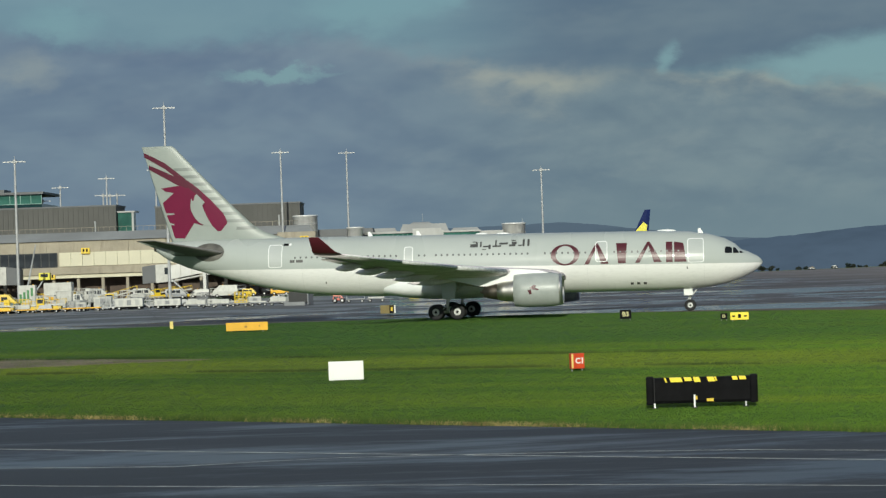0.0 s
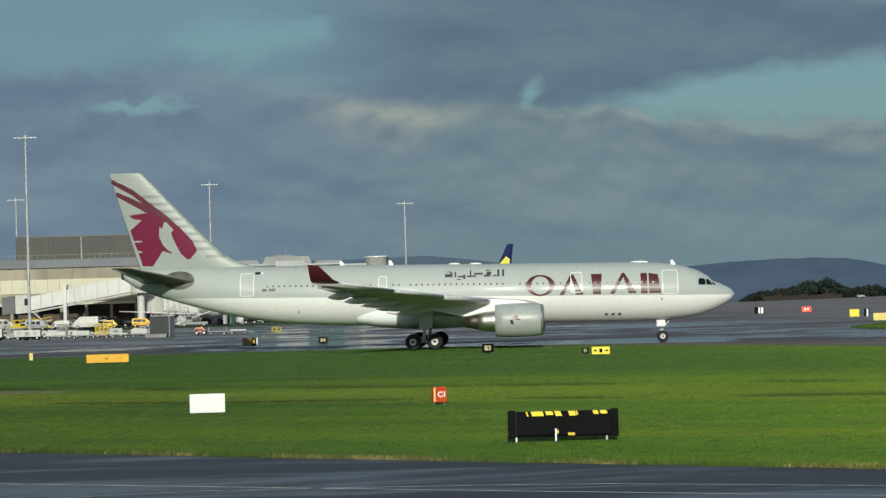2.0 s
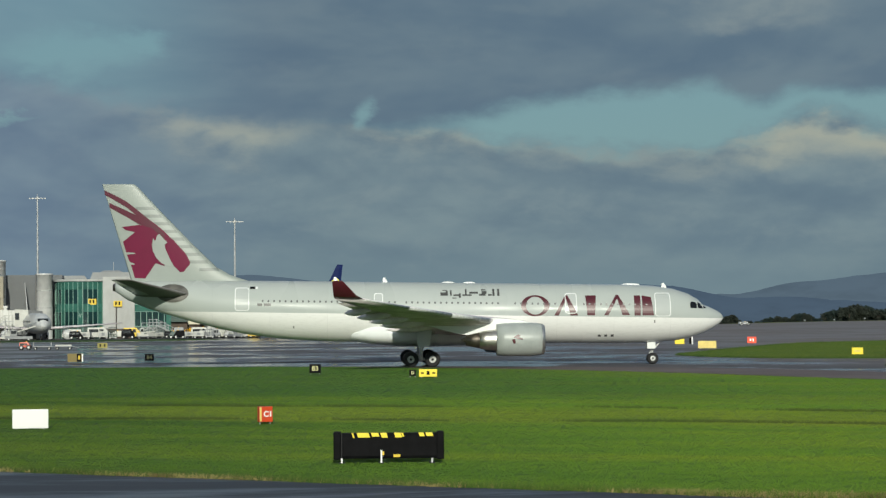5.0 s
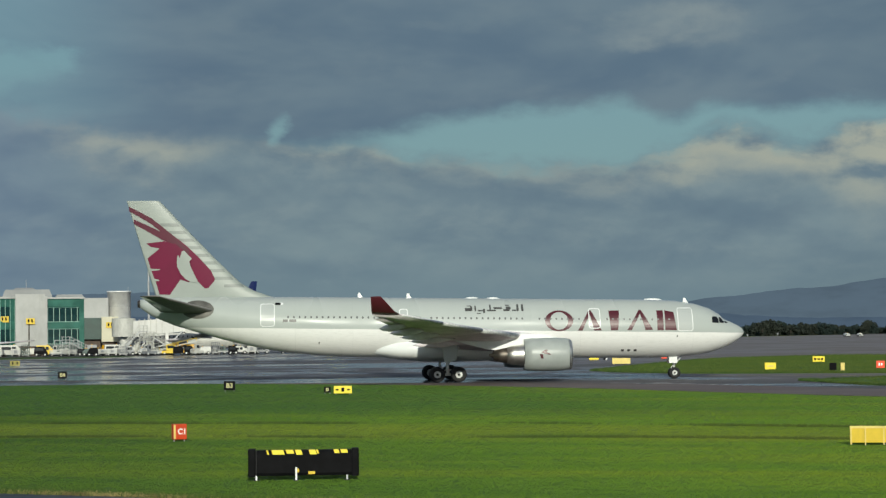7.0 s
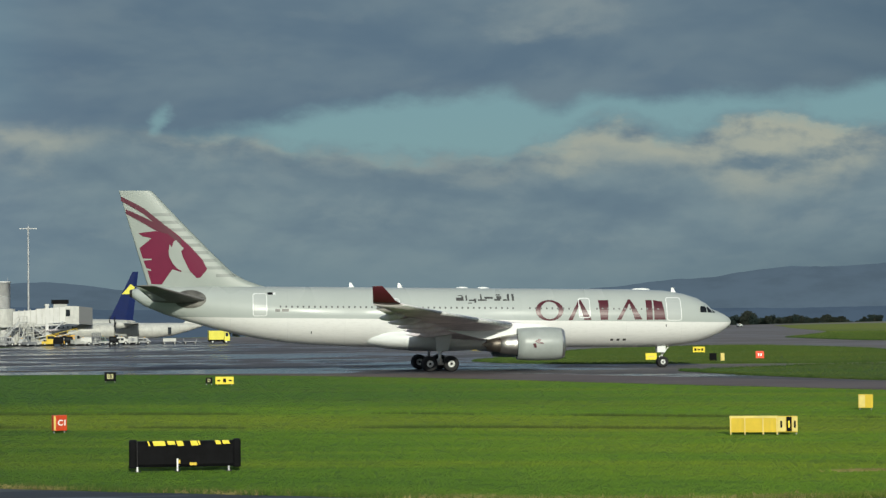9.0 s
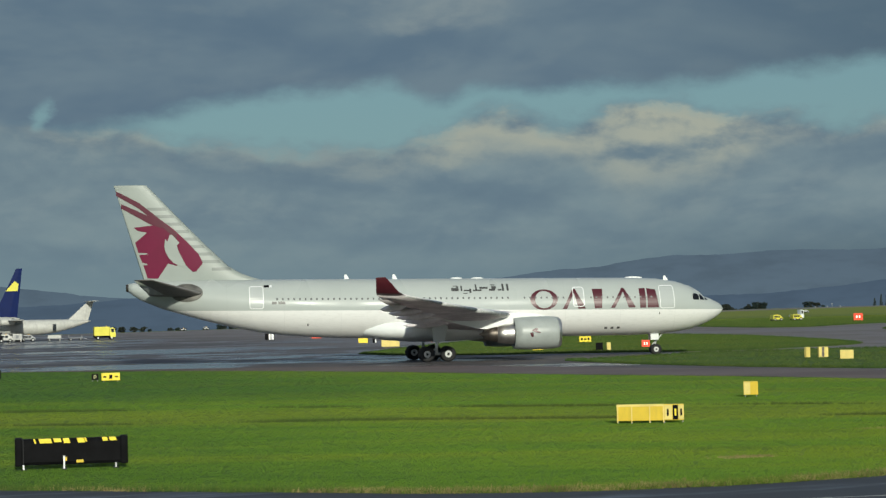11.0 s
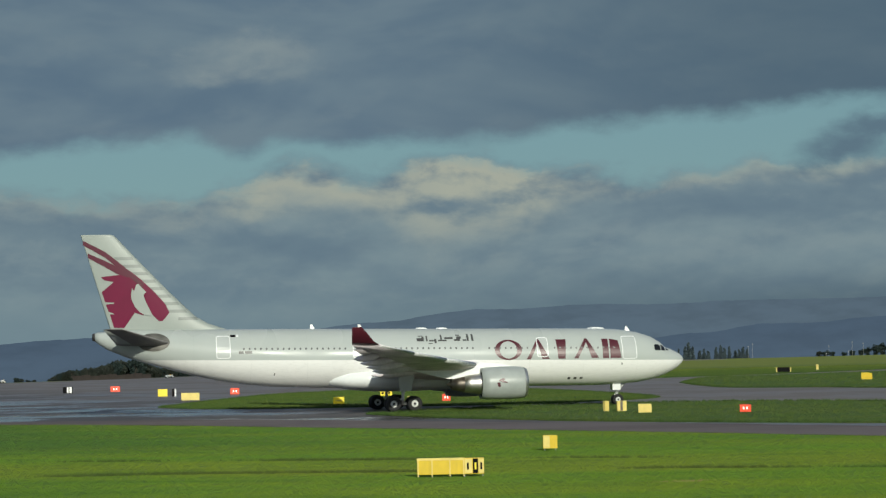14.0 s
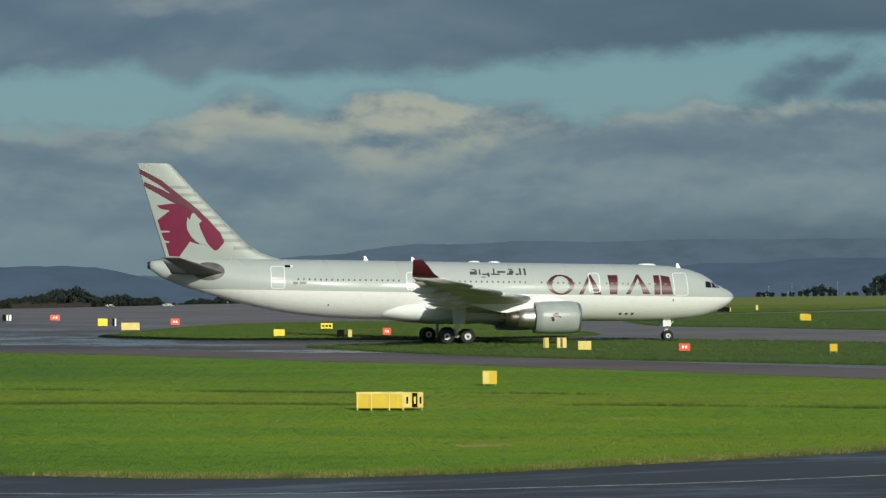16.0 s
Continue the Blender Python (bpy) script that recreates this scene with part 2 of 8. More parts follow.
def grass_material(name, dark=1.0, dry=0.0, blades=False, sward=0.75):
    """Grass: large stands of differing green, mown bands along the runway, and fine variation blade by blade."""
    m = bpy.data.materials.new(name)
    m.use_nodes = True
    w = Net(m.node_tree)
    out = w.n("ShaderNodeOutputMaterial")
    co = w.n("ShaderNodeTexCoord").outputs["Object"]
    sep = w.n("ShaderNodeSeparateXYZ", Vector=co)
    # along and across the mown rows
    u = w.math("MULTIPLY_ADD", sep.outputs[1], -0.43, sep.outputs[0])
    v = w.math("MULTIPLY_ADD", sep.outputs[0], 0.47, sep.outputs[1])
    rows = w.n("ShaderNodeCombineXYZ", X=u, Y=v).outputs[0]
    band = w.noise(w.scaled(rows, (0.020, 0.10, 1)), 1.0, 4, 0.6, 0.4)
    streak = w.noise(w.scaled(rows, (0.06, 0.16, 1)), 1.0, 5, 0.65, 0.6)
    big = w.noise(w.scaled(co, (0.02, 0.035, 1)), 1.0, 4, 0.6, 0.5)
    mid = w.noise(w.scaled(co, (0.62, 0.36, 1)), 1.0, 6, 0.7)
    vw = w.math("ADD", v, w.math("MULTIPLY_ADD", band, 14.0, -7.0))
    east = w.ramp(w.math("ADD", sep.outputs[0], w.math("MULTIPLY", big, 30.0)), 4.0, 46.0)
    # the strip beside the apron is a darker sward
    far = w.ramp(w.math("ADD", w.math("MULTIPLY_ADD", sep.outputs[0], 0.55, sep.outputs[1]), w.math("MULTIPLY", band, 14.0)), 152.0, 176.0)
    far = w.math("MULTIPLY", far, w.math("MULTIPLY_ADD", w.ramp(sep.outputs[0], 22.0, 52.0), -0.7, 1.0))
    col = w.mix(east, (0.046 * dark, 0.112 * dark, 0.010), (0.148 * dark, 0.280 * dark, 0.016))
    col = w.mix(w.math("MULTIPLY", w.ramp(band, 0.40, 0.62), w.math("MULTIPLY_ADD", east, 0.40, 0.30)), col, (0.236 * dark, 0.318 * dark, 0.017))
    # a paler, yellower strip between the two rank rows, and an olive one along the near asphalt
    pale = w.math("MULTIPLY", w.ramp(vw, 119.0, 125.0), w.math("SUBTRACT", 1.0, w.ramp(vw, 131.0, 143.0)))
    col = w.mix(w.math("MULTIPLY", pale, 0.46), col, (0.235 * dark, 0.285 * dark, 0.022))
    col = w.mix(w.math("MULTIPLY", far, sward), col, (0.050 * dark, 0.132 * dark, 0.018))
    col = w.mix(w.math("MULTIPLY", w.ramp(streak, 0.50, 0.68), 0.34), col, (0.060 * dark, 0.150 * dark, 0.012))
    col = w.mix(w.math("MULTIPLY", w.ramp(mid, 0.50, 0.72), 0.30 + dry * 0.5), col, (0.195 * dark, 0.300 * dark, 0.024))
    col = w.mix(w.math("MULTIPLY", w.ramp(w.math("SUBTRACT", 1.0, mid), 0.52, 0.72), 0.30), col, (0.056 * dark, 0.120 * dark, 0.010))
    sep_r = w.math("MULTIPLY_ADD", big, 120.0, sep.outputs[1])
    col = w.mix(w.math("MULTIPLY", w.ramp(sep_r, 540.0, 740.0), 0.9), col, (0.215, 0.245, 0.035))
    if blades:
        rnd = w.n("ShaderNodeNewGeometry").outputs["Random Per Island"]
        col = w.mix(w.math("MULTIPLY", w.ramp(rnd, 0.6, 1.0), 0.2), col, (0.040 * dark, 0.105 * dark, 0.010))
        col = w.mix(w.math("MULTIPLY", w.ramp(rnd, 0.10 + dry * 0.9, 0.0), 0.08 + dry), col, (0.230, 0.250, 0.060))
    else:
        fine = w.noise(w.scaled(co, (4, 8, 1)), 1.0, 3, 0.75)
        col = w.mix(w.math("MULTIPLY", w.ramp(fine, 0.45, 0.75), 0.25), col, (0.028, 0.070, 0.008))
    p = w.n("ShaderNodeBsdfPrincipled", **{"Base Color": col, "Roughness": 0.8, "Specular IOR Level": 0.2})
    if blades:
        # blade shading normals tilted to the sky and the sunny south for even brightness
        geo = w.n("ShaderNodeNewGeometry").outputs["Normal"]
        lean = w.n("ShaderNodeVectorMath")
        lean.operation = "MULTIPLY_ADD"
        w.put(lean.inputs[0], geo)
        lean.inputs[1].default_value = (0.55, 0.55, 0.55)
        lean.inputs[2].default_value = (0.0, -0.5, 0.6)
        unit = w.n("ShaderNodeVectorMath")
        unit.operation = "NORMALIZE"
        w.put(unit.inputs[0], lean.outputs[0])
        w.put(p.inputs["Normal"], unit.outputs[0])
    else:
        bn = w.n("ShaderNodeBump", Height=w.math("ADD", fine, mid), Strength=0.35, Distance=0.08)
        w.t.links.new(bn.outputs[0], p.inputs["Normal"])
    w.t.links.new(p.outputs[0], out.inputs[0])
    return m


def tarmac_material(name, base=(0.052, 0.055, 0.060), wet=0.5, turn=0.0, tint=(0.105, 0.088, 0.086), reach=1.0, spec=0.15, dry=None, ragged=0.75):
    """Asphalt with damp streaks, standing water and worn joints."""
    m = bpy.data.materials.new(name)
    m.use_nodes = True
    w = Net(m.node_tree)
    out = w.n("ShaderNodeOutputMaterial")
    co = w.n("ShaderNodeTexCoord").outputs["Object"]
    lane = w.scaled(co, (0.02 / reach ** 0.5, 0.11 / reach, 1), turn)
    big, pool = w.noise(lane, 1.0, 5, 0.6, 0.4), w.noise(w.scaled(co, (0.045 / reach ** 0.5, 0.16 / reach, 1), turn), 1.0, 6, 0.65, 0.5)
    grain = w.noise(co, 18, 3, 0.7)
    col = w.mix(w.ramp(big, 0.38, 0.62), base, tint)
    col = w.mix(w.math("MULTIPLY", w.ramp(grain, 0.4, 0.8), 0.4), col, tuple(c * 1.7 for c in base))
    # ragged sheets of standing water, and small puddles between them
    patch = w.noise(w.scaled(co, (0.34 / reach, 0.30 / reach, 1), turn), 1.0, 7, 0.7, 0.3)
    sheet = w.math("MULTIPLY_ADD", w.math("SUBTRACT", patch, 0.5), ragged, pool)
    water = w.math("MULTIPLY", w.ramp(sheet, 0.46 - 0.03 * (ragged > 0.5), 0.62 - 0.06 * (ragged > 0.5)), wet)
    if dry:
        # the wind has dried the open side to a brownish grey
        sep = w.n("ShaderNodeSeparateXYZ", Vector=co)
        open_side = w.ramp(w.math("MULTIPLY_ADD", big, 60.0, w.math("MULTIPLY_ADD", sep.outputs[1], 0.06, sep.outputs[0])), 88.0, 150.0)
        col = w.mix(w.math("MULTIPLY", open_side, 0.85), col, dry)
        water = w.math("MULTIPLY", water, w.math("MULTIPLY_ADD", open_side, -0.75, 1.0))
    col = w.mix(w.math("MULTIPLY", water, 0.5), col, tuple(c * 0.5 for c in base))
    r = w.math("SUBTRACT", 0.70, w.math("MULTIPLY", water, 0.60))
    p = w.n("ShaderNodeBsdfPrincipled", **{"Base Color": col, "Roughness": r, "Specular IOR Level": w.math("MULTIPLY_ADD", water, 0.75, spec)})
    bn = w.n("ShaderNodeBump", Height=grain, Strength=w.math("MULTIPLY_ADD", water, -0.3, 0.35), Distance=0.01)
    w.t.links.new(bn.outputs[0], p.inputs["Normal"])
    w.t.links.new(p.outputs[0], out.inputs[0])
    return m


GRASS = grass_material("grass", 0.77)
BLADES = grass_material("grass blades", 0.72, 0.05, True)
ROWGRASS = grass_material("rank dark grass", 0.34, 0.0, True)
FRINGE = grass_material("dry verge grass", 0.50, 0.4, True)
FIELD = grass_material("field grass", 0.44, 0.5, False, 0.25)
FIELDBLADES = grass_material("field grass blades", 0.37, 0.2, True, 0.3)
STRAW = surface("straw-coloured dry grass", (0.27, 0.225, 0.095), 0.85, var=0.4, coarse=0.8, fine=6, spec=0.1)
TARMAC = tarmac_material("taxiway asphalt", base=(0.030, 0.034, 0.040), wet=0.58, turn=radians(31), tint=(0.042, 0.046, 0.053), spec=0.4, ragged=0.12)
APRON = tarmac_material("apron asphalt", base=(0.080, 0.076, 0.080), wet=0.95, tint=(0.120, 0.112, 0.112), reach=4.5, dry=(0.205, 0.176, 0.160))
BROWNTARMAC = tarmac_material("brownish asphalt", base=(0.135, 0.106, 0.098), wet=0.0, turn=radians(60), tint=(0.175, 0.143, 0.134), spec=0.12)
CONCRETEPAD = tarmac_material("stand concrete", base=(0.125, 0.124, 0.122), wet=0.55, tint=(0.165, 0.162, 0.156), reach=3.0, spec=0.15, ragged=0.6)
JOINT = surface("tarry joint", (0.075, 0.075, 0.075), 0.8, var=0.2)
LINE = surface("worn white paint", (0.55, 0.55, 0.5), 0.6, var=0.35, coarse=1.5)
YLINE = surface("worn yellow paint", (0.6, 0.42, 0.05), 0.6, var=0.3, coarse=1.5)
WHITE = surface("white gloss paint", (0.80, 0.82, 0.80), 0.32, var=0.03, coarse=0.3)
GREY = surface("pearl grey paint", (0.47, 0.50, 0.48), 0.3, var=0.03, coarse=0.3, coat=0.4)
# pale pinkish tint offsets green grass bounce and stands in for ground glare
WINGGREY = surface("wing grey paint", (0.73, 0.67, 0.69), 0.65, var=0.16, coarse=0.7, fine=4, spec=0.04)
MAROON = surface("maroon paint", (0.150, 0.010, 0.042), 0.5, spec=0.15, var=0.05, coarse=0.5)
FINDARK = surface("deep maroon paint", (0.090, 0.006, 0.024), 0.5, spec=0.3, var=0.05, coarse=0.5)
MAROON_DK = surface("dark maroon paint", (0.080, 0.012, 0.020), 0.35, var=0.05)
TAUPE = surface("dark grey lettering", (0.065, 0.065, 0.062), 0.4)
STEEL = surface("brushed metal", (0.62, 0.60, 0.56), 0.38, 1.0, var=0.1, coarse=2)
HOT = surface("heat-stained metal", (0.19, 0.165, 0.14), 0.4, 0.9, var=0.2, coarse=3)
DARK = surface("dark rubber", (0.014, 0.014, 0.015), 0.8, var=0.2, coarse=3)
BLACK = surface("black paint", (0.007, 0.007, 0.008), 0.6, var=0.3, coarse=2, spec=0.05)
GLASSDK = surface("dark window glass", (0.010, 0.012, 0.014), 0.25, var=0.1, spec=0.25)

# ---- helpers for building ----


def mesh_ob(name, bm, mat, smooth=False):
    me = bpy.data.meshes.new(name)
    bm.normal_update()
    bm.to_mesh(me)
    bm.free()
    for m in mat if isinstance(mat, (list, tuple)) else [mat]:
        me.materials.append(m)
    if smooth:
        for p in me.polygons:
            p.use_smooth = True
    return new(name, me)


def part(name, bm, mat, parent, label="", smooth=False):
    ob = mesh_ob(name, bm, mat, smooth)
    ob.parent = parent
    if label:
        ob["label"] = label
    return ob


def twin(ob, m, parent=None):
    """The same piece again on shared mesh data."""
    o = new(ob.name.split(".")[0], ob.data)
    o.parent, o.matrix_basis = parent or ob.parent, m
    return o


def thing(name, label, category, m=None, group="", kind=""):
    ob = new(name)
    ob.empty_display_size = 0.3
    if m is not None:
        ob.matrix_basis = m
    return tagged(ob, label, category, group, kind)


def box(bm, x0, x1, y0, y1, z0, z1, bevel=0.0, mi=0):
    vs = [bm.verts.new((x, y, z)) for x in (x0, x1) for y in (y0, y1) for z in (z0, z1)]
    quads = ((0, 1, 3, 2), (4, 6, 7, 5), (0, 4, 5, 1), (2, 3, 7, 6), (0, 2, 6, 4), (1, 5, 7, 3))
    fs = [bm.faces.new([vs[i] for i in q]) for q in quads]
    for f in fs:
        f.material_index = mi
    if bevel:
        es = {e for f in fs for e in f.edges}
        bmesh.ops.bevel(bm, geom=list(es), offset=bevel, segments=2, affect="EDGES", profile=0.6)
    return bm


def boxed(*a, **k):
    return box(bmesh.new(), *a, **k)


def rod(bm, a, b, r0, r1=None, seg=10, mi=0):
    a, b = Vector(a), Vector(b)
    r1 = r0 if r1 is None else r1
    q = (b - a).to_track_quat("Z", "Y")
    rings = []
    for p, r in ((a, r0), (b, r1)):
        rings.append([bm.verts.new(p + q @ Vector((r * math.cos(2 * math.pi * i / seg), r * math.sin(2 * math.pi * i / seg), 0))) for i in range(seg)])
    fs = [bm.faces.new((rings[0][i], rings[0][(i + 1) % seg], rings[1][(i + 1) % seg], rings[1][i])) for i in range(seg)]
    fs += [bm.faces.new(rings[0][::-1]), bm.faces.new(rings[1])]
    for f in fs:
        f.material_index = mi
    return bm


def lathe(bm, prof, seg=32, axis="x", centre=(0, 0, 0), mi=0):
    """Turns (along, radius) pairs about an axis."""
    c = Vector(centre)
    rings = []
    for u, r in prof:
        ring = []
        for i in range(seg):
            a = 2 * math.pi * i / seg
            p, q = r * math.cos(a), r * math.sin(a)
            ring.append(bm.verts.new(c + Vector({"x": (u, p, q), "y": (p, u, q), "z": (p, q, u)}[axis])))
        rings.append(ring)
    for a, b in zip(rings, rings[1:]):
        for i in range(seg):
            f = bm.faces.new((a[i], a[(i + 1) % seg], b[(i + 1) % seg], b[i]))
            f.material_index = mi
    return bm


def loft(bm, rings, cap=True, mi=0):
    vs = [[bm.verts.new(p) for p in r] for r in rings]
    n = len(vs[0])
    for a, b in zip(vs, vs[1:]):
        for i in range(n):
            bm.faces.new((a[i], a[(i + 1) % n], b[(i + 1) % n], b[i])).material_index = mi
    if cap:
        bm.faces.new(vs[0][::-1]).material_index = mi
        bm.faces.new(vs[-1]).material_index = mi
    bmesh.ops.recalc_face_normals(bm, faces=bm.faces)
    return bm


def slab(pts, z0, z1):
    """A flat sheet of ground with an edge that falls from z1 to z0."""
    bm = bmesh.new()
    top = [bm.verts.new((x, y, z1)) for x, y in pts]
    low = [bm.verts.new((x, y, z0)) for x, y in pts]
    bm.faces.new(top)
    n = len(pts)
    for i in range(n):
        bm.faces.new((top[i], low[i], low[(i + 1) % n], top[(i + 1) % n]))
    bmesh.ops.recalc_face_normals(bm, faces=bm.faces)
    bmesh.ops.triangulate(bm, faces=[f for f in bm.faces if len(f.verts) > 4])
    return bm


def curve(pts, step=3.0, rough=0.0, seed=1):
    """Rounds a line through corner points into small steps, with a frayed edge."""
    rnd = random.Random(seed)
    out = []
    n = len(pts)
    for i in range(n - 1):
        p0, p1, p2, p3 = [Vector(pts[max(0, min(n - 1, j))]) for j in (i - 1, i, i + 1, i + 2)]
        k = max(1, int((p2 - p1).length / step))
        for j in range(k):
            t = j / k
            q = 0.5 * ((2 * p1) + (p2 - p0) * t + (2 * p0 - 5 * p1 + 4 * p2 - p3) * t * t + (3 * p1 - p0 - 3 * p2 + p3) * t ** 3)
            out.append((q.x + rnd.uniform(-rough, rough), q.y + rnd.uniform(-rough, rough)))
    out.append(tuple(pts[-1]))
    return out


# ---- ground ----
ISLANDS = []
# bearing and distance of the brow where the airfield's plateau ends
BROW = [(-180, 600), (-45, 600), (6, 615), (8, 635), (10, 660), (13, 720), (15, 810), (17.5, 890), (19, 910), (21, 1030), (23, 1130), (28, 1200), (31, 1350), (60, 1350), (120, 700), (180, 600)]


def brow(az):
    return float(np.interp(az, [a for a, _ in BROW], [r for _, r in BROW]))


def land_z(az, r):
    """Height of the land: level as far as the brow, then falling gently to the plain."""
    return -0.02 * max(0.0, r - brow(az))


def build_ground():
    bm = bmesh.new()
    seg = 240
    bearings = [-180 + 360 * i / seg for i in range(seg)]
    rings = [[bm.verts.new((r * math.sin(radians(a)), r * math.cos(radians(a)), land_z(a, r))) for a, r in ((a, rr if rr else brow(a)) for a in bearings)] for rr in (40, 150, 400, 0, 2200, 4700)]
    bm.faces.new(rings[0][::-1])
    for a, b in zip(rings, rings[1:]):
        for i in range(seg):
            bm.faces.new((a[i], b[i], b[(i + 1) % seg], a[(i + 1) % seg]))
    bmesh.ops.recalc_face_normals(bm, faces=bm.faces)
    tagged(mesh_ob("ground", bm, GRASS), "mown green airfield grass reaching the horizon", "ground", kind="structure")

    # the near taxiway, its edge turning off into a junction
    near = curve([(-260, 275), (-120, 169), (-60, 124.5), (-17, 92.3), (0, 79.5), (12.6, 70.1), (19, 66), (25, 65.1), (31, 66.4), (38, 67.9), (52, 72.5), (75, 82), (120, 105), (220, 165)], 1.2, 0.10, 3)
    tagged(mesh_ob("taxiway", slab(near + [(260, -200), (-400, -200)], -0.02, 0.03), TARMAC), "dark damp asphalt taxiway beside the grass", "taxiway", kind="structure")

    # the apron and the wide taxiways beyond the grass
    edge = curve([(-900, 250), (-300, 238), (-120, 236), (-43, 235.5), (0, 232.6), (14, 229.5), (25, 221), (33.5, 212), (43.5, 195.5), (53.5, 172), (62.5, 153), (71.5, 127.4), (80, 100), (92, 60)], 2.5, 0.15, 4)
    tagged(mesh_ob("apron", slab(edge + [(150, -20), (420, 40), (420, 300), (360, 560), (395, 800)] + [(0.985 * brow(a) * math.sin(radians(a)), 0.985 * brow(a) * math.cos(radians(a))) for a in [26 - 2 * i for i in range(44)]], -0.02, 0.03), APRON), "wide grey rain-wet airport apron with puddles", "apron", kind="structure")

    def island(name, pts, label, seed):
        ring = curve(pts + [pts[0]], 2.0, 0.12, seed)[:-1]
        tagged(mesh_ob(name, slab(ring, -0.01, 0.07), FIELD), label, "grass island", kind="structure")
        ISLANDS.append(ring)

    island("grass_island", [(66, 209), (66.5, 196), (68, 184), (73, 166), (86, 141), (100, 110), (116, 70), (160, 40), (175, 60), (140, 140), (119, 190), (112, 211), (102, 222), (88, 224.5), (76, 216)], "long green grass island between two taxiways", 6)
    island("grass_island", [(59.5, 264), (61, 252), (66, 243), (75, 238), (88, 231), (100, 235), (110, 243), (115, 256), (121, 286), (126, 322), (122, 352), (108, 348), (92, 332), (73, 294)], "green grass island with airfield signs on it", 7)
    island("grass_island", [(161, 346), (150, 316), (144, 293), (149, 279), (154, 254), (178, 205), (230, 130), (360, 120), (420, 260), (360, 400), (270, 430), (213, 407), (190, 396)], "broad green grass field right of the taxiway", 8)
    island("grass_island", [(165, 452), (160, 400), (166, 388), (176, 398), (190, 412), (215, 424), (264, 460), (330, 520), (520, 640), (900, 900), (560, 1000), (330, 860), (270, 740), (215, 560)], "far green grass field beyond the taxiway", 9)

    # paint on the near taxiway
    def strip(pts, wide, mat, z, name="painted_line", label="thin worn white line painted on asphalt"):
        bm = bmesh.new()
        prev = None
        for i, (x, y) in enumerate(pts):
            a, b = Vector(pts[max(0, i - 1)]), Vector(pts[min(len(pts) - 1, i + 1)])
            d = (b - a).normalized()
            nrm = Vector((-d.y, d.x)) * wide / 2
            cur = (bm.verts.new((x + nrm.x, y + nrm.y, z)), bm.verts.new((x - nrm.x, y - nrm.y, z)))
            if prev:
                bm.faces.new((prev[0], prev[1], cur[1], cur[0]))
            prev = cur
        bmesh.ops.recalc_face_normals(bm, faces=bm.faces)
        tagged(mesh_ob(name, bm, mat), label, "road marking", kind="structure")

    strip(curve([(-60, 103), (-14, 75.5), (-4, 69.6), (10.9, 61.1), (24, 54), (60, 34)], 4), 0.16, LINE, 0.036)
    strip(curve([(-50, 89), (-12.8, 68.0), (-3, 67.6), (8, 65.6), (16, 61.5), (24, 60.0), (40, 60.5), (80, 70)], 3), 0.13, LINE, 0.036)
    strip(curve([(-40, 77), (-10, 61.6), (-2, 58.9), (9.9, 54.4), (30, 44)], 4), 0.12, LINE, 0.036)
    # bare earth track across the grass
    tagged(mesh_ob("earth_track", slab(curve([(-60, 158), (-40, 160), (-29, 158), (-20, 150), (-13.8, 145), (-20, 143.6), (-30, 141), (-60, 140), (-60, 158)], 2, 0.25, 5)[:-1], -0.01, 0.02),
                   surface("bare earth", (0.20, 0.15, 0.10), 0.9, var=0.35, coarse=0.3, fine=4, bump=0.4)), "brown bare earth track worn into the grass", "track", kind="structure")
    # a browner lane of asphalt round the bend
    lane = [(x, y) for x, y in edge if 14 < x < 90]
    outer = []
    for i, (x, y) in enumerate(lane):
        a, b = Vector(lane[max(0, i - 2)]), Vector(lane[min(len(lane) - 1, i + 2)])
        d = (b - a).normalized()
        wide = 13.0 * min(1.0, i / 14)
        outer.append((x - d.y * wide, y + d.x * wide))
    inner = [(x, y) for x, y in lane]
    ring = inner + outer[::-1][:-1]
    tagged(mesh_ob("taxiway_lane", slab(ring, 0.0, 0.036), BROWNTARMAC), "brownish grey asphalt lane along the grass edge", "taxiway", kind="structure")
    island("grass_verge", [(-120, 432), (-60, 424), (-14, 426), (6, 434), (16, 446), (8, 453), (-20, 452), (-70, 450), (-120, 452)], "narrow green verge in front of the terminal", 12)
    # the paler concrete of the aircraft stands, its slabs jointed
    stands = [(-11.4, 286), (-14.8, 281.5), (-25.6, 268), (-32.6, 252), (-60, 246), (-150, 250), (-150, 440), (-16, 440), (-9, 380), (-7, 320)]
    tagged(mesh_ob("stand_concrete", slab(stands, 0.0, 0.036), CONCRETEPAD), "pale grey concrete aircraft stands with damp patches", "apron", kind="structure")
    for k in range(9):
        x = -20 - 12.0 * k
        strip([(x, 272 - 2.0 * k if k < 2 else 258), (x - 22, 430)], 0.10, JOINT, 0.041, "slab_joint", "dark joint between concrete slabs")
    strip([(-25.6, 270), (-21, 283), (-12.5, 287.5)], 0.5, LINE, 0.041, label="white edge line on the concrete")
    strip([(-52, 262), (-40, 300)], 0.3, LINE, 0.041, label="white stand line on the concrete")
    # taxi guide lines on the apron
    strip(curve([(-300, 262), (-60, 250), (20, 246), (60, 236), (84, 215), (100, 160)], 6), 0.3, YLINE, 0.036, label="yellow taxi guide line on the apron")
    strip(curve([(-120, 340), (-80, 322), (-62, 312), (-40, 306), (-10, 304)], 6), 0.25, LINE, 0.036, label="white apron line by the parked vehicles")
    return near, edge


NEAR_EDGE, FAR_EDGE = build_ground()


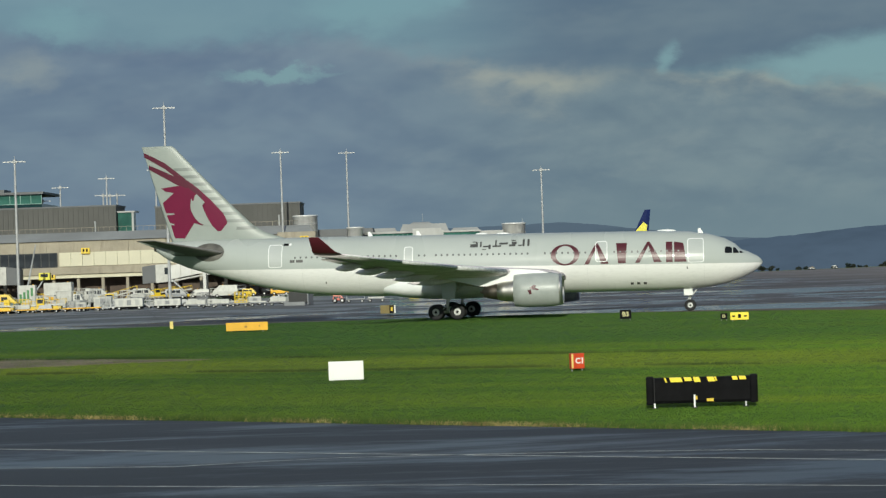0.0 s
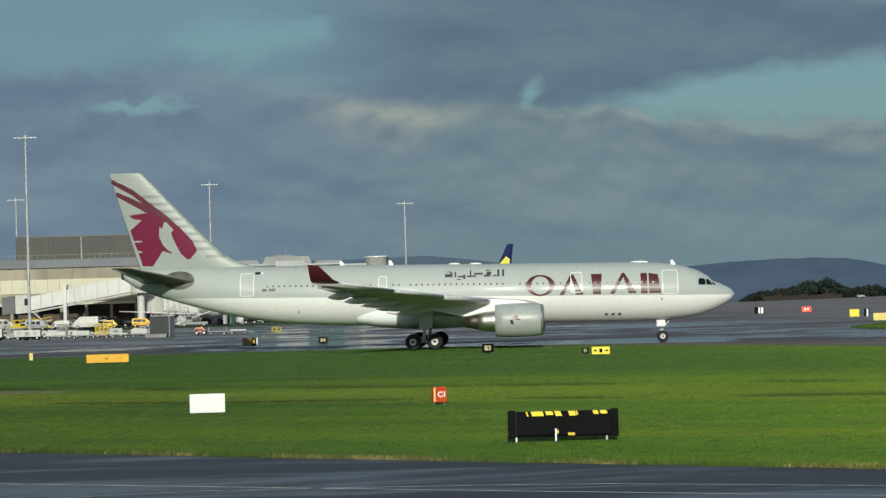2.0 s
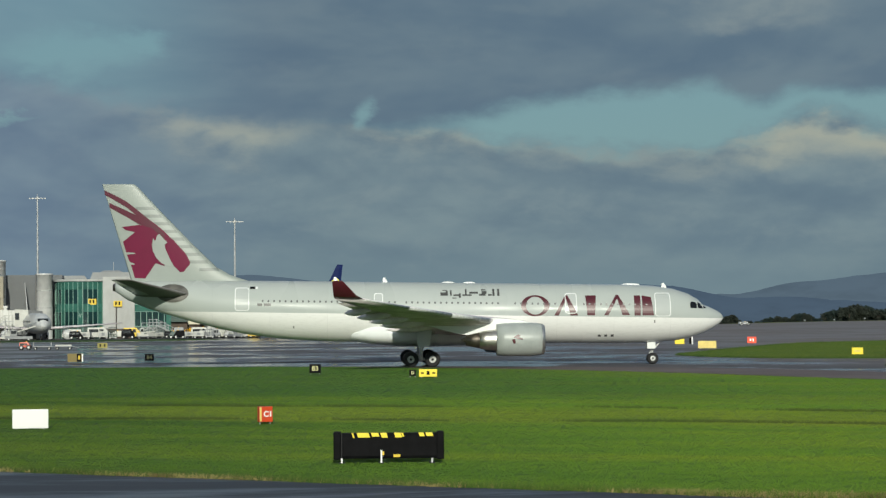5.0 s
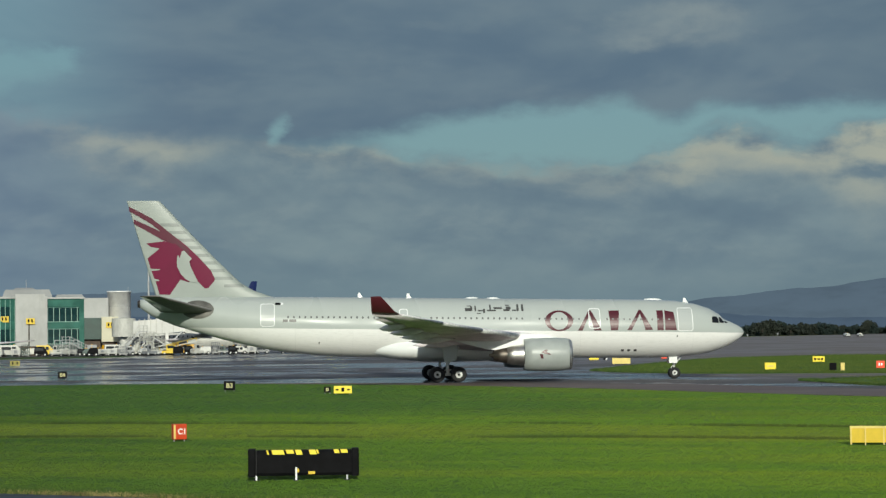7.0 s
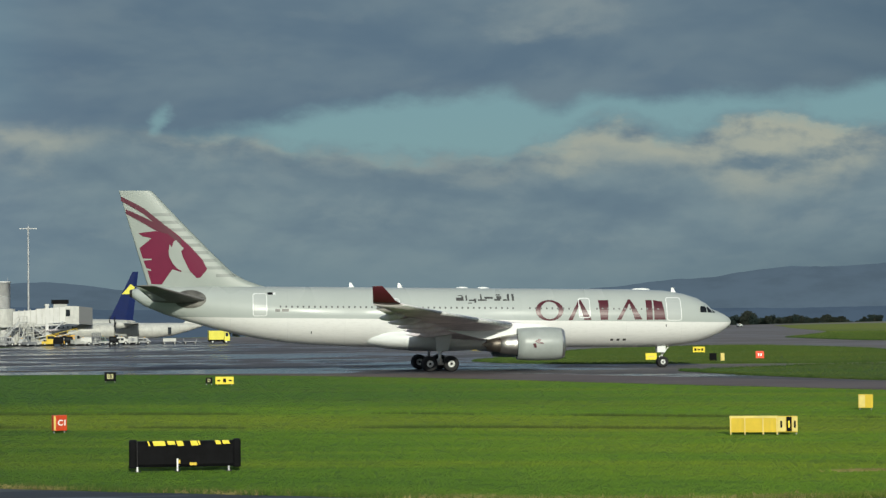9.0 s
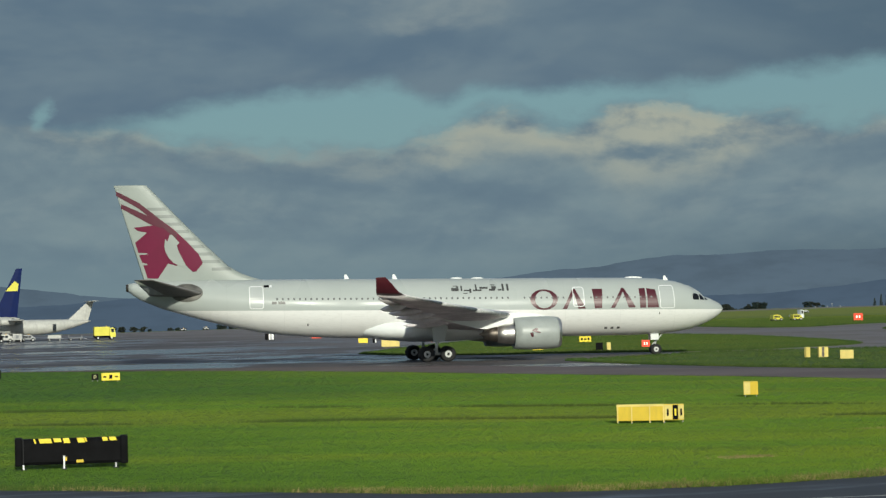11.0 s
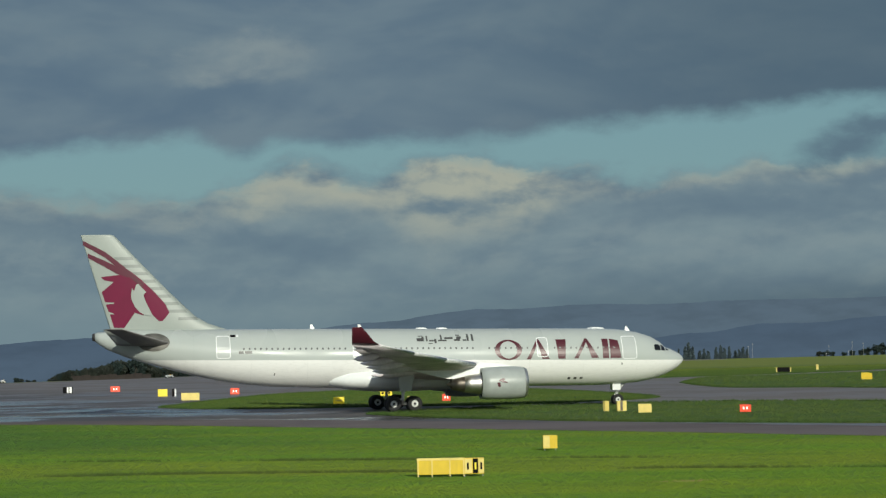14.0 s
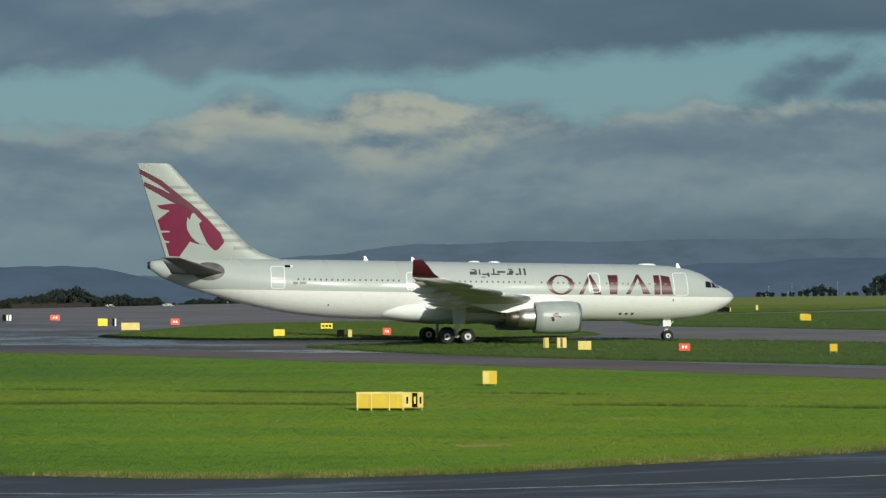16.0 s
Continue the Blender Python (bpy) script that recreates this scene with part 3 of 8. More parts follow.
def blades_mesh(name, x, y, tall, spread, each, mat, label, seed, lean=0.5, foot=-0.01):
    """Tufts of upright blades at the given places, joined into one mesh."""
    rng = np.random.default_rng(seed)
    n = len(x) * each
    bx = np.repeat(x, each) + rng.normal(0, spread, n)
    by = np.repeat(y, each) + rng.normal(0, spread, n)
    h = np.repeat(tall, each) * rng.uniform(0.55, 1.1, n)
    wd = rng.uniform(0.012, 0.028, n) * np.clip(by / 90, 0.8, 2.0)
    a = rng.uniform(0, math.pi, n)
    dx, dy = np.cos(a) * wd, np.sin(a) * wd
    tx, ty = rng.normal(0, lean, n) * h, rng.normal(0, lean, n) * h
    v = np.empty((n, 3, 3))
    v[:, 0] = np.stack([bx - dx, by - dy, np.full(n, foot)], 1)
    v[:, 1] = np.stack([bx + dx, by + dy, np.full(n, foot)], 1)
    v[:, 2] = np.stack([bx + tx, by + ty, h + foot], 1)
    me = bpy.data.meshes.new(name)
    me.vertices.add(n * 3)
    me.vertices.foreach_set("co", v.ravel())
    me.loops.add(n * 3)
    me.loops.foreach_set("vertex_index", np.arange(n * 3, dtype=np.int32))
    me.polygons.add(n)
    me.polygons.foreach_set("loop_start", np.arange(0, n * 3, 3, dtype=np.int32))
    me.update(calc_edges=True)
    me.materials.append(mat)
    tagged(new(name, me), label, "grass", kind="stuff")


def build_grass():
    rng = np.random.default_rng(5)
    nx, ny = np.array(NEAR_EDGE).T
    fx, fy = np.array(FAR_EDGE).T
    n = 250000
    y = 64 * np.exp(rng.uniform(0, math.log(236 / 64), n))
    x = y * rng.uniform(-0.22, 0.64, n)
    ok = (y > np.interp(x, nx, ny) + 0.12) & (y < np.interp(x, fx, fy) - 0.15)
    x, y = x[ok], y[ok]
    clump = rng.uniform(0.7, 1.15, len(x))
    blades_mesh("grass_blades", x, y, 0.058 * clump, 0.10, 6, BLADES, "short mown green grass blades", 6)
    # two rank rows that cross the field
    for i, row in enumerate(([(-30, 157), (-13, 146.5), (-6, 142), (6.5, 135.5), (13, 134), (25, 128.5), (38, 119.5), (52, 109)], [(-24, 133), (-10.5, 126), (4.3, 120), (11.6, 117.5), (19.3, 114), (30, 109), (41.6, 103), (52, 96), (60, 90)])):
        px, py = np.array(row).T
        x = rng.uniform(px[0], px[-1], 7500)
        patch = np.sin(x * 0.55 + i) + np.sin(x * 0.21 + 2 * i) + rng.normal(0, 0.5, len(x))
        x = x[patch > (0.35, -0.2)[i]]
        y = np.interp(x, px, py) + rng.normal(0, 0.25, len(x)) + 0.5 * np.sin(x * 0.3)
        blades_mesh("grass_row", x, y, rng.uniform(0.11, 0.18, len(x)), 0.06, 5, ROWGRASS, "rank darker grass growing in a row", 8 + i, 0.3)
    # verge along the taxiway
    x = rng.uniform(-24, 60, 9000)
    y = np.interp(x, nx, ny) + np.abs(rng.normal(0, 0.75, len(x))) - 0.06
    blades_mesh("grass_verge_blades", x, y, rng.uniform(0.10, 0.26, len(x)), 0.05, 5, FRINGE, "dry uncut grass along the asphalt edge", 12, 0.45)
    x = rng.uniform(-24, 60, 15000)
    keep = np.sin(x * 0.9) + np.sin(x * 0.37 + 1) + rng.normal(0, 0.6, len(x)) > np.where(x > 15, -1.2, 0.4)
    x = x[keep]
    y = np.interp(x, nx, ny) + np.abs(rng.normal(0, np.where(x > 15, 0.65, 0.22), len(x))) + 0.02
    blades_mesh("straw_verge_blades", x, y, rng.uniform(0.08, 0.22, len(x)), 0.05, 5, STRAW, "straw-coloured dead grass along the asphalt", 14, 0.5)

    # sward on the islands beyond the apron edge
    def inside(px, py, ring):
        hit = np.zeros(len(px), bool)
        for (x0, y0), (x1, y1) in zip(ring, ring[1:] + ring[:1]):
            if y0 != y1:
                hit ^= ((y0 > py) != (y1 > py)) & (px < (x1 - x0) * (py - y0) / (y1 - y0) + x0)
        return hit

    for k, ring in enumerate(ISLANDS[:4]):
        rx, ry = np.array(ring).T
        m = (32000, 32000, 42000, 52000)[k]
        x, y = rng.uniform(max(rx.min(), 40), min(rx.max(), 330), m), rng.uniform(max(ry.min(), 95), min(ry.max(), 560), m)
        ok = inside(x, y, ring) & (x < 0.66 * y)
        x, y = x[ok], y[ok]
        blades_mesh("island_grass", x, y, rng.uniform(0.08, 0.16, len(x)) * np.clip(y / 200, 0.9, 2), 0.12, 4, FIELDBLADES, "rough green grass on the island", 20 + k, 0.5, 0.06)
    # ranker dark grass left standing along the edges of the islands
    for k, ring in enumerate(ISLANDS[:4]):
        px, py = [], []
        for (x0, y0), (x1, y1) in zip(ring, ring[1:] + ring[:1]):
            m = int(math.hypot(x1 - x0, y1 - y0) * 14)
            f = rng.uniform(0, 1, m)
            off = np.abs(rng.normal(0, 0.3, m)) + 0.1
            lx, ly = (y0 - y1) / (m / 14 + 1e-6), (x1 - x0) / (m / 14 + 1e-6)
            qx, qy = x0 + (x1 - x0) * f, y0 + (y1 - y0) * f
            side = np.where(inside(qx + 0.5 * lx, qy + 0.5 * ly, ring), 1, -1)
            px.append(qx + lx * off * side)
            py.append(qy + ly * off * side)
        x, y = np.concatenate(px), np.concatenate(py)
        ok = (x > 40) & (x < 330) & (x < 0.66 * y) & (y < 560)
        x, y = x[ok], y[ok]
        blades_mesh("island_verge", x, y, rng.uniform(0.12, 0.30, len(x)), 0.10, 5, ROWGRASS, "rank dark grass along the island edge", 30 + k, 0.35, 0.06)
    x = np.concatenate([rng.normal(30.6, 0.5, 260), rng.normal(42, 0.6, 60)])
    y = np.concatenate([rng.normal(76.8, 0.25, 260), rng.normal(90, 0.3, 60)])
    blades_mesh("dry_grass_patch", x, y, np.full(len(x), 0.08), 0.05, 4, STRAW, "small patch of dry straw grass", 13)


build_grass()


# ---- distance ----
def build_hills():
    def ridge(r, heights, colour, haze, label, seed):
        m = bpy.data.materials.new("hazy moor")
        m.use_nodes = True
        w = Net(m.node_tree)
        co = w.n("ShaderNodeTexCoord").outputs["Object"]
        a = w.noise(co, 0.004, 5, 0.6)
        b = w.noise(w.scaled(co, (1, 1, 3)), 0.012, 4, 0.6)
        # base near black for cloud shade; the aerial haze is emitted as blue
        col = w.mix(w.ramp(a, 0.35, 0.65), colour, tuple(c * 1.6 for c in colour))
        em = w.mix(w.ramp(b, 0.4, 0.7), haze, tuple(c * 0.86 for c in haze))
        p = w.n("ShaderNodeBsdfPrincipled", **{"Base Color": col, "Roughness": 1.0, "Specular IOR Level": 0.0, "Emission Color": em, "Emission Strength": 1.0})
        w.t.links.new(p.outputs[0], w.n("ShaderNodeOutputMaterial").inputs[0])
        bm = bmesh.new()
        rows = []
        n = 900
        for i in range(n + 1):
            az = -45 + 100 * i / n
            for (a0, e0), (a1, e1) in zip(heights, heights[1:]):
                if a0 <= az <= a1:
                    t = (az - a0) / (a1 - a0)
                    e = e0 + (e1 - e0) * t * t * (3 - 2 * t)
            e += 0.05 * noise.noise((az * 0.55, seed, 0)) + 0.02 * noise.noise((az * 2.3, seed, 3)) + 0.012 * noise.noise((az * 7, seed, 5))
            sx, cy = math.sin(radians(az)), math.cos(radians(az))
            top = H + r * math.tan(radians(e))
            rows.append([bm.verts.new((rr * sx, rr * cy, zz)) for rr, zz in ((r - 260, -95), (r - 130, top * 0.5 - 25), (r, top), (r + 160, -95))])
        for a, b2 in zip(rows, rows[1:]):
            for i in range(3):
                bm.faces.new((a[i], b2[i], b2[i + 1], a[i + 1]))
        bmesh.ops.recalc_face_normals(bm, faces=bm.faces)
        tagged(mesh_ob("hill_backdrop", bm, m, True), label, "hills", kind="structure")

    ridge(4400, [(-45, 0.4), (-10, 0.5), (2.5, 0.8), (8, 0.28), (14, 0.28), (15.7, 0.58), (17.8, 0.76), (20.3, 1.02), (24, 1.07), (28, 1.1), (34, 1.1), (56, 0.8)], (0.008, 0.011, 0.014), (0.090, 0.132, 0.172), "moorland ridge backdrop with emitted blue-grey haze under the clouds", 2)
    ridge(3700, [(-45, 0.1), (-8, 0.28), (0, 0.3), (5, 0.16), (7.9, 0.30), (10.3, 0.52), (12.4, 0.50), (14.5, 0.2), (19, 0.05), (21.5, 0.06), (23.7, 0.19), (25.5, 0.36), (27.1, 0.54), (29.7, 0.64), (34, 0.66), (56, 0.4)], (0.008, 0.011, 0.016), (0.067, 0.103, 0.146), "wooded hill backdrop with emitted dark blue haze on the horizon", 7)


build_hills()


# ---- the taxiing airliner: nose at the origin, tail towards -x, its right side towards -y ----
def lerp_table(table, x):
    for a, b in zip(table, table[1:]):
        if a[0] >= x >= b[0]:
            t = (a[0] - x) / (a[0] - b[0])
            return [p + (q - p) * t for p, q in zip(a[1:], b[1:])]
    return list(table[-1][1:])


# along, top, bottom, half width
HULL = [(0, 4.36, 4.28, 0.03), (-0.25, 4.72, 3.92, 0.45), (-0.6, 4.96, 3.60, 0.80), (-1.4, 5.36, 3.13, 1.38), (-1.95, 5.56, 2.88, 1.68), (-2.5, 6.10, 2.68, 1.93), (-3.4, 6.62, 2.40, 2.25), (-4.8, 7.08, 2.17, 2.55), (-6.7, 7.38, 2.03, 2.75),
        (-9, 7.50, 1.96, 2.82), (-13, 7.57, 2.00, 2.82), (-24, 7.74, 2.12, 2.82), (-36, 7.95, 2.30, 2.82), (-40, 8.02, 2.48, 2.76), (-43, 8.06, 2.78, 2.62), (-46, 8.10, 3.25, 2.42), (-50, 8.14, 4.28, 1.95), (-54, 8.12, 5.5, 1.32),
        (-56, 8.05, 6.35, 0.85), (-57.1, 7.95, 7.12, 0.42)]
STEPS = [0, -0.12, -0.25, -0.4, -0.6, -0.9, -1.4, -1.7, -1.95, -2.2, -2.5, -2.9, -3.4, -4.1, -4.8, -5.7, -6.7, -9] + [-9 - 2.25 * i for i in range(1, 21)] + [-55, -56, -56.6, -57.1]


def hull_y(x, z):
    """Half width of the fuselage at a height."""
    top, bot, half = lerp_table(HULL, x)
    mid = (top + bot) / 2
    k = (z - mid) / ((top - bot) / 2)
    return half * math.sqrt(max(0.0, 1 - k * k))


def decal(polys, depth_fn, side=-1, cuts=3, lift=0.012):
    """Thin paint shapes laid over a curved skin; (x, z) outlines."""
    bm = bmesh.new()
    for poly in polys:
        bm.faces.new([bm.verts.new((x, 0, z)) for x, z in poly])
    bmesh.ops.triangulate(bm, faces=bm.faces)
    for _ in range(cuts):
        long = [e for e in bm.edges if e.calc_length() > 0.35]
        if not long:
            break
        bmesh.ops.subdivide_edges(bm, edges=long, cuts=1, use_grid_fill=True)
        bmesh.ops.triangulate(bm, faces=bm.faces)
    for v in bm.verts:
        v.co.y = side * (depth_fn(v.co.x, v.co.z) + lift)
    bmesh.ops.recalc_face_normals(bm, faces=bm.faces)
    for f in bm.faces:
        f.normal_update()
        if f.normal.y * side < 0:
            f.normal_flip()
    return bm


def ring_shape(cx, cz, rx, rz, wx, wz, n=28):
    """An oval ring as two halves."""
    o = [(cx + rx * math.cos(a), cz + rz * math.sin(a)) for a in [math.pi * i / (n // 2) for i in range(n + 1)]]
    i_ = [(cx + (rx - wx) * math.cos(a), cz + (rz - wz) * math.sin(a)) for a in [math.pi * i / (n // 2) for i in range(n + 1)]]
    return [[o[k], o[k + 1], i_[k + 1], i_[k]] for k in range(n)]


def round_frame(x0, x1, z0, z1, r, t):
    """A thin frame with rounded corners, as quads."""
    out, inn = [], []
    for cx, cz, a0 in ((x1 - r, z1 - r, 0), (x0 + r, z1 - r, 90), (x0 + r, z0 + r, 180), (x1 - r, z0 + r, 270)):
        for k in range(5):
            c, s_ = math.cos(radians(a0 + 22.5 * k)), math.sin(radians(a0 + 22.5 * k))
            out.append((cx + r * c, cz + r * s_))
            inn.append((cx + (r - t) * c, cz + (r - t) * s_))
    n = len(out)
    return [[out[i], out[(i + 1) % n], inn[(i + 1) % n], inn[i]] for i in range(n)]


def foil(xle, chord, y, z, thick, n=12, drop=0.0):
    """A wing section, nose to tail and back; drop lowers the tail."""
    up, lo = [], []
    for i in range(n + 1):
        u = 0.5 * (1 - math.cos(math.pi * i / n))
        t = 5 * thick * chord * (0.2969 * math.sqrt(u) - 0.126 * u - 0.3516 * u * u + 0.2843 * u ** 3 - 0.1015 * u ** 4)
        cam_z = z - drop * u
        up.append((xle - u * chord, y, cam_z + t * 1.05))
        lo.append((xle - u * chord, y, cam_z - t * 0.95))
    return up + lo[-2:0:-1]


def hull_material():
    m = bpy.data.materials.new("two-tone airliner paint")
    m.use_nodes = True
    w = Net(m.node_tree)
    co = w.n("ShaderNodeTexCoord").outputs["Object"]
    sep = w.n("ShaderNodeSeparateXYZ", Vector=co)
    line = w.math("MULTIPLY_ADD", sep.outputs[0], -0.0195, 4.26)
    upper = w.math("GREATER_THAN", sep.outputs[2], line)
    a, b = w.noise(co, 0.35, 4, 0.6), w.noise(w.scaled(co, (0.5, 3, 2)), 3.0, 4, 0.6)
    grey = w.mix(a, (0.41, 0.445, 0.425), (0.46, 0.495, 0.47))
    white = w.mix(w.ramp(b, 0.45, 0.8), (0.82, 0.82, 0.79), (0.74, 0.74, 0.71))
    # skin joints round the barrel
    seam = w.math("LESS_THAN", w.math("FRACT", w.math("MULTIPLY", sep.outputs[0], 0.1875)), 0.006)
    col = w.mix(w.math("MULTIPLY", seam, 0.14), w.mix(upper, white, grey), (0.25, 0.26, 0.25))
    p = w.n("ShaderNodeBsdfPrincipled", **{"Base Color": col, "Roughness": w.math("MULTIPLY_ADD", w.ramp(w.noise(w.scaled(co, (0.10, 0.02, 0.05)), 1.0, 3, 0.6), 0.35, 0.65), 0.26, 0.16), "Coat Weight": 0.0, "Specular IOR Level": 0.17})
    ripple = w.n("ShaderNodeBump", Height=w.noise(w.scaled(co, (1, 1, 0.3)), 1.1, 2, 0.5), Strength=0.22, Distance=0.03)
    w.t.links.new(ripple.outputs[0], p.inputs["Normal"])
    w.t.links.new(p.outputs[0], w.n("ShaderNodeOutputMaterial").inputs[0])
    return m


WHEELS = []  # wheel, place on the airliner, radius


def wheel_part(parent, place, r, wide):
    """A tyre with its rim, on an axle along y; it turns about its own centre."""
    h = wide / 2
    bm = bmesh.new()
    lathe(bm, [(-h * 0.70, r * 0.45), (-h, r * 0.64), (-h, r * 0.86), (-h * 0.72, r * 0.975), (-h * 0.3, r), (0, r * 0.985), (h * 0.3, r), (h * 0.72, r * 0.975), (h, r * 0.86), (h, r * 0.64), (h * 0.70, r * 0.45)], 28, "y")
    bmesh.ops.recalc_face_normals(bm, faces=bm.faces)
    wheel = part("wheel", bm, DARK, parent, "black rubber tyre on a pale rim", True)
    wheel.location = place
    rim = bmesh.new()
    lathe(rim, [(-h * 0.7, 0.001), (-h * 0.82, r * 0.2), (-h * 0.55, r * 0.28), (-h * 0.45, r * 0.40), (-h * 0.72, r * 0.46), (h * 0.72, r * 0.46), (h * 0.45, r * 0.40), (h * 0.55, r * 0.28), (h * 0.82, r * 0.2), (h * 0.7, 0.001)], 28, "y")
    for k in range(7):
        a = 2 * math.pi * k / 7
        rod(rim, (r * 0.36 * math.cos(a), -h * 0.62, r * 0.36 * math.sin(a)), (r * 0.36 * math.cos(a), -h * 0.5, r * 0.36 * math.sin(a)), r * 0.07, seg=6)
    bmesh.ops.recalc_face_normals(rim, faces=rim.faces)
    part("rim", rim, STEELPAINT, wheel, "pale grey metal rim", True)
    hub = bmesh.new()
    lathe(hub, [(-h * 0.84, 0.001), (-h * 0.84, r * 0.17), (h * 0.84, r * 0.17), (h * 0.84, 0.001)], 16, "y")
    part("hub", hub, DARK, wheel, "dark hub cap")
    WHEELS.append((wheel, Vector(place), r))
    return wheel


CABINGLASS = surface("grey cabin window", (0.14, 0.145, 0.145), 0.25, var=0.3)
STEELPAINT = surface("pale grey gear paint", (0.66, 0.67, 0.65), 0.45, var=0.2, coarse=4)
FAN = surface("dark fan blades", (0.05, 0.05, 0.055), 0.4, 0.6)
SEAL = surface("worn grey metal panel", (0.145, 0.14, 0.125), 0.5, 0.3, var=0.25, coarse=1.5)


def build_airliner():
    jet = thing("airliner", "grey and white wide-body airliner with maroon markings, taxiing", "airliner")
    body = bmesh.new()
    rings = []
    for x in STEPS:
        top, bot, half = lerp_table(HULL, x)
        mid, hh = (top + bot) / 2, (top - bot) / 2
        rings.append([(x, half * math.cos(2 * math.pi * i / 56), mid + hh * math.sin(2 * math.pi * i / 56)) for i in range(56)])
    loft(body, rings)
    fus = part("fuselage", body, hull_material(), jet, "fuselage, grey above and white below", True)

    # belly fairing
    bf = bmesh.new()
    rings = []
    for u in [0, 0.03, 0.08, 0.16, 0.28, 0.42, 0.58, 0.72, 0.84, 0.93, 0.98, 1]:
        x = -15.8 - 20.6 * u
        k = max(0.02, (math.sin(math.pi * min(1, u * 1.5 + 0.02) / 2) if u < 0.65 else math.sqrt(max(0.0, 1 - ((u - 0.65) / 0.352) ** 2.2))))
        zc = 2.95 + 0.42 * u
        rings.append([(x, 3.15 * k * math.copysign(abs(math.cos(a)) ** 0.75, math.cos(a)), zc + (1.30 if math.sin(a) > 0 else 1.12) * k ** 0.8 * math.copysign(abs(math.sin(a)) ** 0.85, math.sin(a)) - 0.30 * k) for a in [2 * math.pi * i / 40 for i in range(40)]])
    loft(bf, rings)
    part("belly_fairing", bf, WHITE, jet, "smooth white fairing under the wing root", True)

    # cockpit windows
    for pane_ in ([(-3.42, 5.30), (-3.36, 5.24), (-2.76, 5.22), (-2.74, 5.62), (-2.86, 5.80), (-3.28, 5.84), (-3.40, 5.70)],
                  [(-2.66, 5.22), (-2.14, 5.20), (-2.18, 5.36), (-2.42, 5.68), (-2.62, 5.78), (-2.67, 5.64)],
                  [(-2.06, 5.20), (-1.72, 5.22), (-1.84, 5.32), (-2.08, 5.44)]):
        for side in (-1, 1):
            part("cockpit_window", decal([pane_], hull_y, side, 3, 0.03), GLASSDK, jet, "dark cockpit window pane")
    # cabin windows, one mesh shared by all
    pane = bmesh.new()
    pts = [(0.085 * math.copysign(abs(math.cos(a)) ** 0.6, math.cos(a)), 0.105 * math.copysign(abs(math.sin(a)) ** 0.6, math.sin(a))) for a in [2 * math.pi * i / 12 for i in range(12)]]
    loft(pane, [[(x, 0.03, z) for x, z in pts], [(x, -0.012, z) for x, z in pts]])
    first = None
    for side in (-1, 1):
        x = -7.6
        while x > -43.4:
            if not any(lo < x < hi for lo, hi in ((-15.6, -13.8), (-33.4, -31.9), (-21.1, -20.2), (-30.6, -30.0))):
                z = 5.47 - 0.0165 * x - 0.02
                m = pose(x, side * hull_y(x, z), z, 0, 0, 0 if side < 0 else 180)
                m = m @ pose(0, 0, 0, -math.degrees(math.atan2(z - 4.85, 2.8)) * 0.9)
                if first is None:
                    first = part("cabin_window", pane, CABINGLASS, jet)
                    first.matrix_basis = m
                else:
                    twin(first, m, jet)
            x -= 0.533
    # doors, each a pale outline round a panel
    for x0, x1, z0, z1 in ((-6.80, -5.30, 4.47, 6.70), (-15.22, -14.10, 4.80, 6.72), (-33.0, -32.15, 5.08, 6.83), (-45.9, -44.55, 5.28, 7.44)):
        for side in (-1, 1):
            d = decal([[(x0, z0), (x1, z0), (x1, z1), (x0, z1)]], hull_y, side, 4, 0.006)
            door = part("door", d, GREY, jet, "cabin door outlined in white")
            part("door_outline", decal(round_frame(x0, x1, z0, z1, 0.26, 0.075), hull_y, side, 3, 0.014), WHITE, door, "white painted outline")
    # maroon name drawn as plain shapes, and a row of dark strokes behind it
    chevron = lambda x0, x1: [[(x0, 4.62), (x0 + 0.42, 4.62), ((x0 + x1) / 2 + 0.06, 6.2), ((x0 + x1) / 2 - 0.06, 6.52)], [((x0 + x1) / 2 - 0.06, 6.52), ((x0 + x1) / 2 + 0.16, 6.52), (x1, 4.62), (x1 - 0.72, 4.62)]]
    marks = [ring_shape(-18.0, 5.56, 1.33, 0.98, 0.48, 0.15), chevron(-16.25, -14.0), [[(-13.15, 4.62), (-12.45, 4.62), (-12.3, 6.48), (-13.3, 6.48)]], chevron(-11.6, -9.15),
             [[(-8.75, 4.58), (-8.15, 4.58), (-8.15, 6.45), (-8.75, 6.45)], [(-8.0, 4.58), (-6.9, 4.58), (-7.15, 6.3), (-8.0, 6.45)]]]
    for s_ in marks:
        part("marking", decal(s_, hull_y, -1, 4), MAROON_DK, jet, "dark maroon painted shape")
    for x0, x1, z0, z1 in ((-26.8, -26.1, 6.55, 6.85), (-26.3, -26.1, 6.55, 7.0), (-25.9, -25.75, 6.55, 7.05), (-25.6, -25.0, 6.52, 6.66), (-25.1, -24.9, 6.35, 6.75), (-24.75, -23.9, 6.52, 6.66), (-24.5, -24.35, 6.6, 7.15), (-24.1, -23.3, 6.72, 6.9), (-23.2, -22.6, 6.52, 6.7), (-22.95, -22.5, 6.7, 6.95), (-22.35, -22.0, 6.52, 6.66), (-21.95, -21.75, 6.5, 7.15), (-21.5, -21.3, 6.5, 7.15), (-23.0, -22.6, 7.02, 7.12), (-26.6, -26.2, 7.0, 7.08), (-25.7, -25.3, 6.28, 6.36)):
        part("stroke", decal([[(x0, z0), (x1, z0), (x1, z1), (x0, z1)]], hull_y, -1, 2), TAUPE, jet, "dark grey painted stroke")
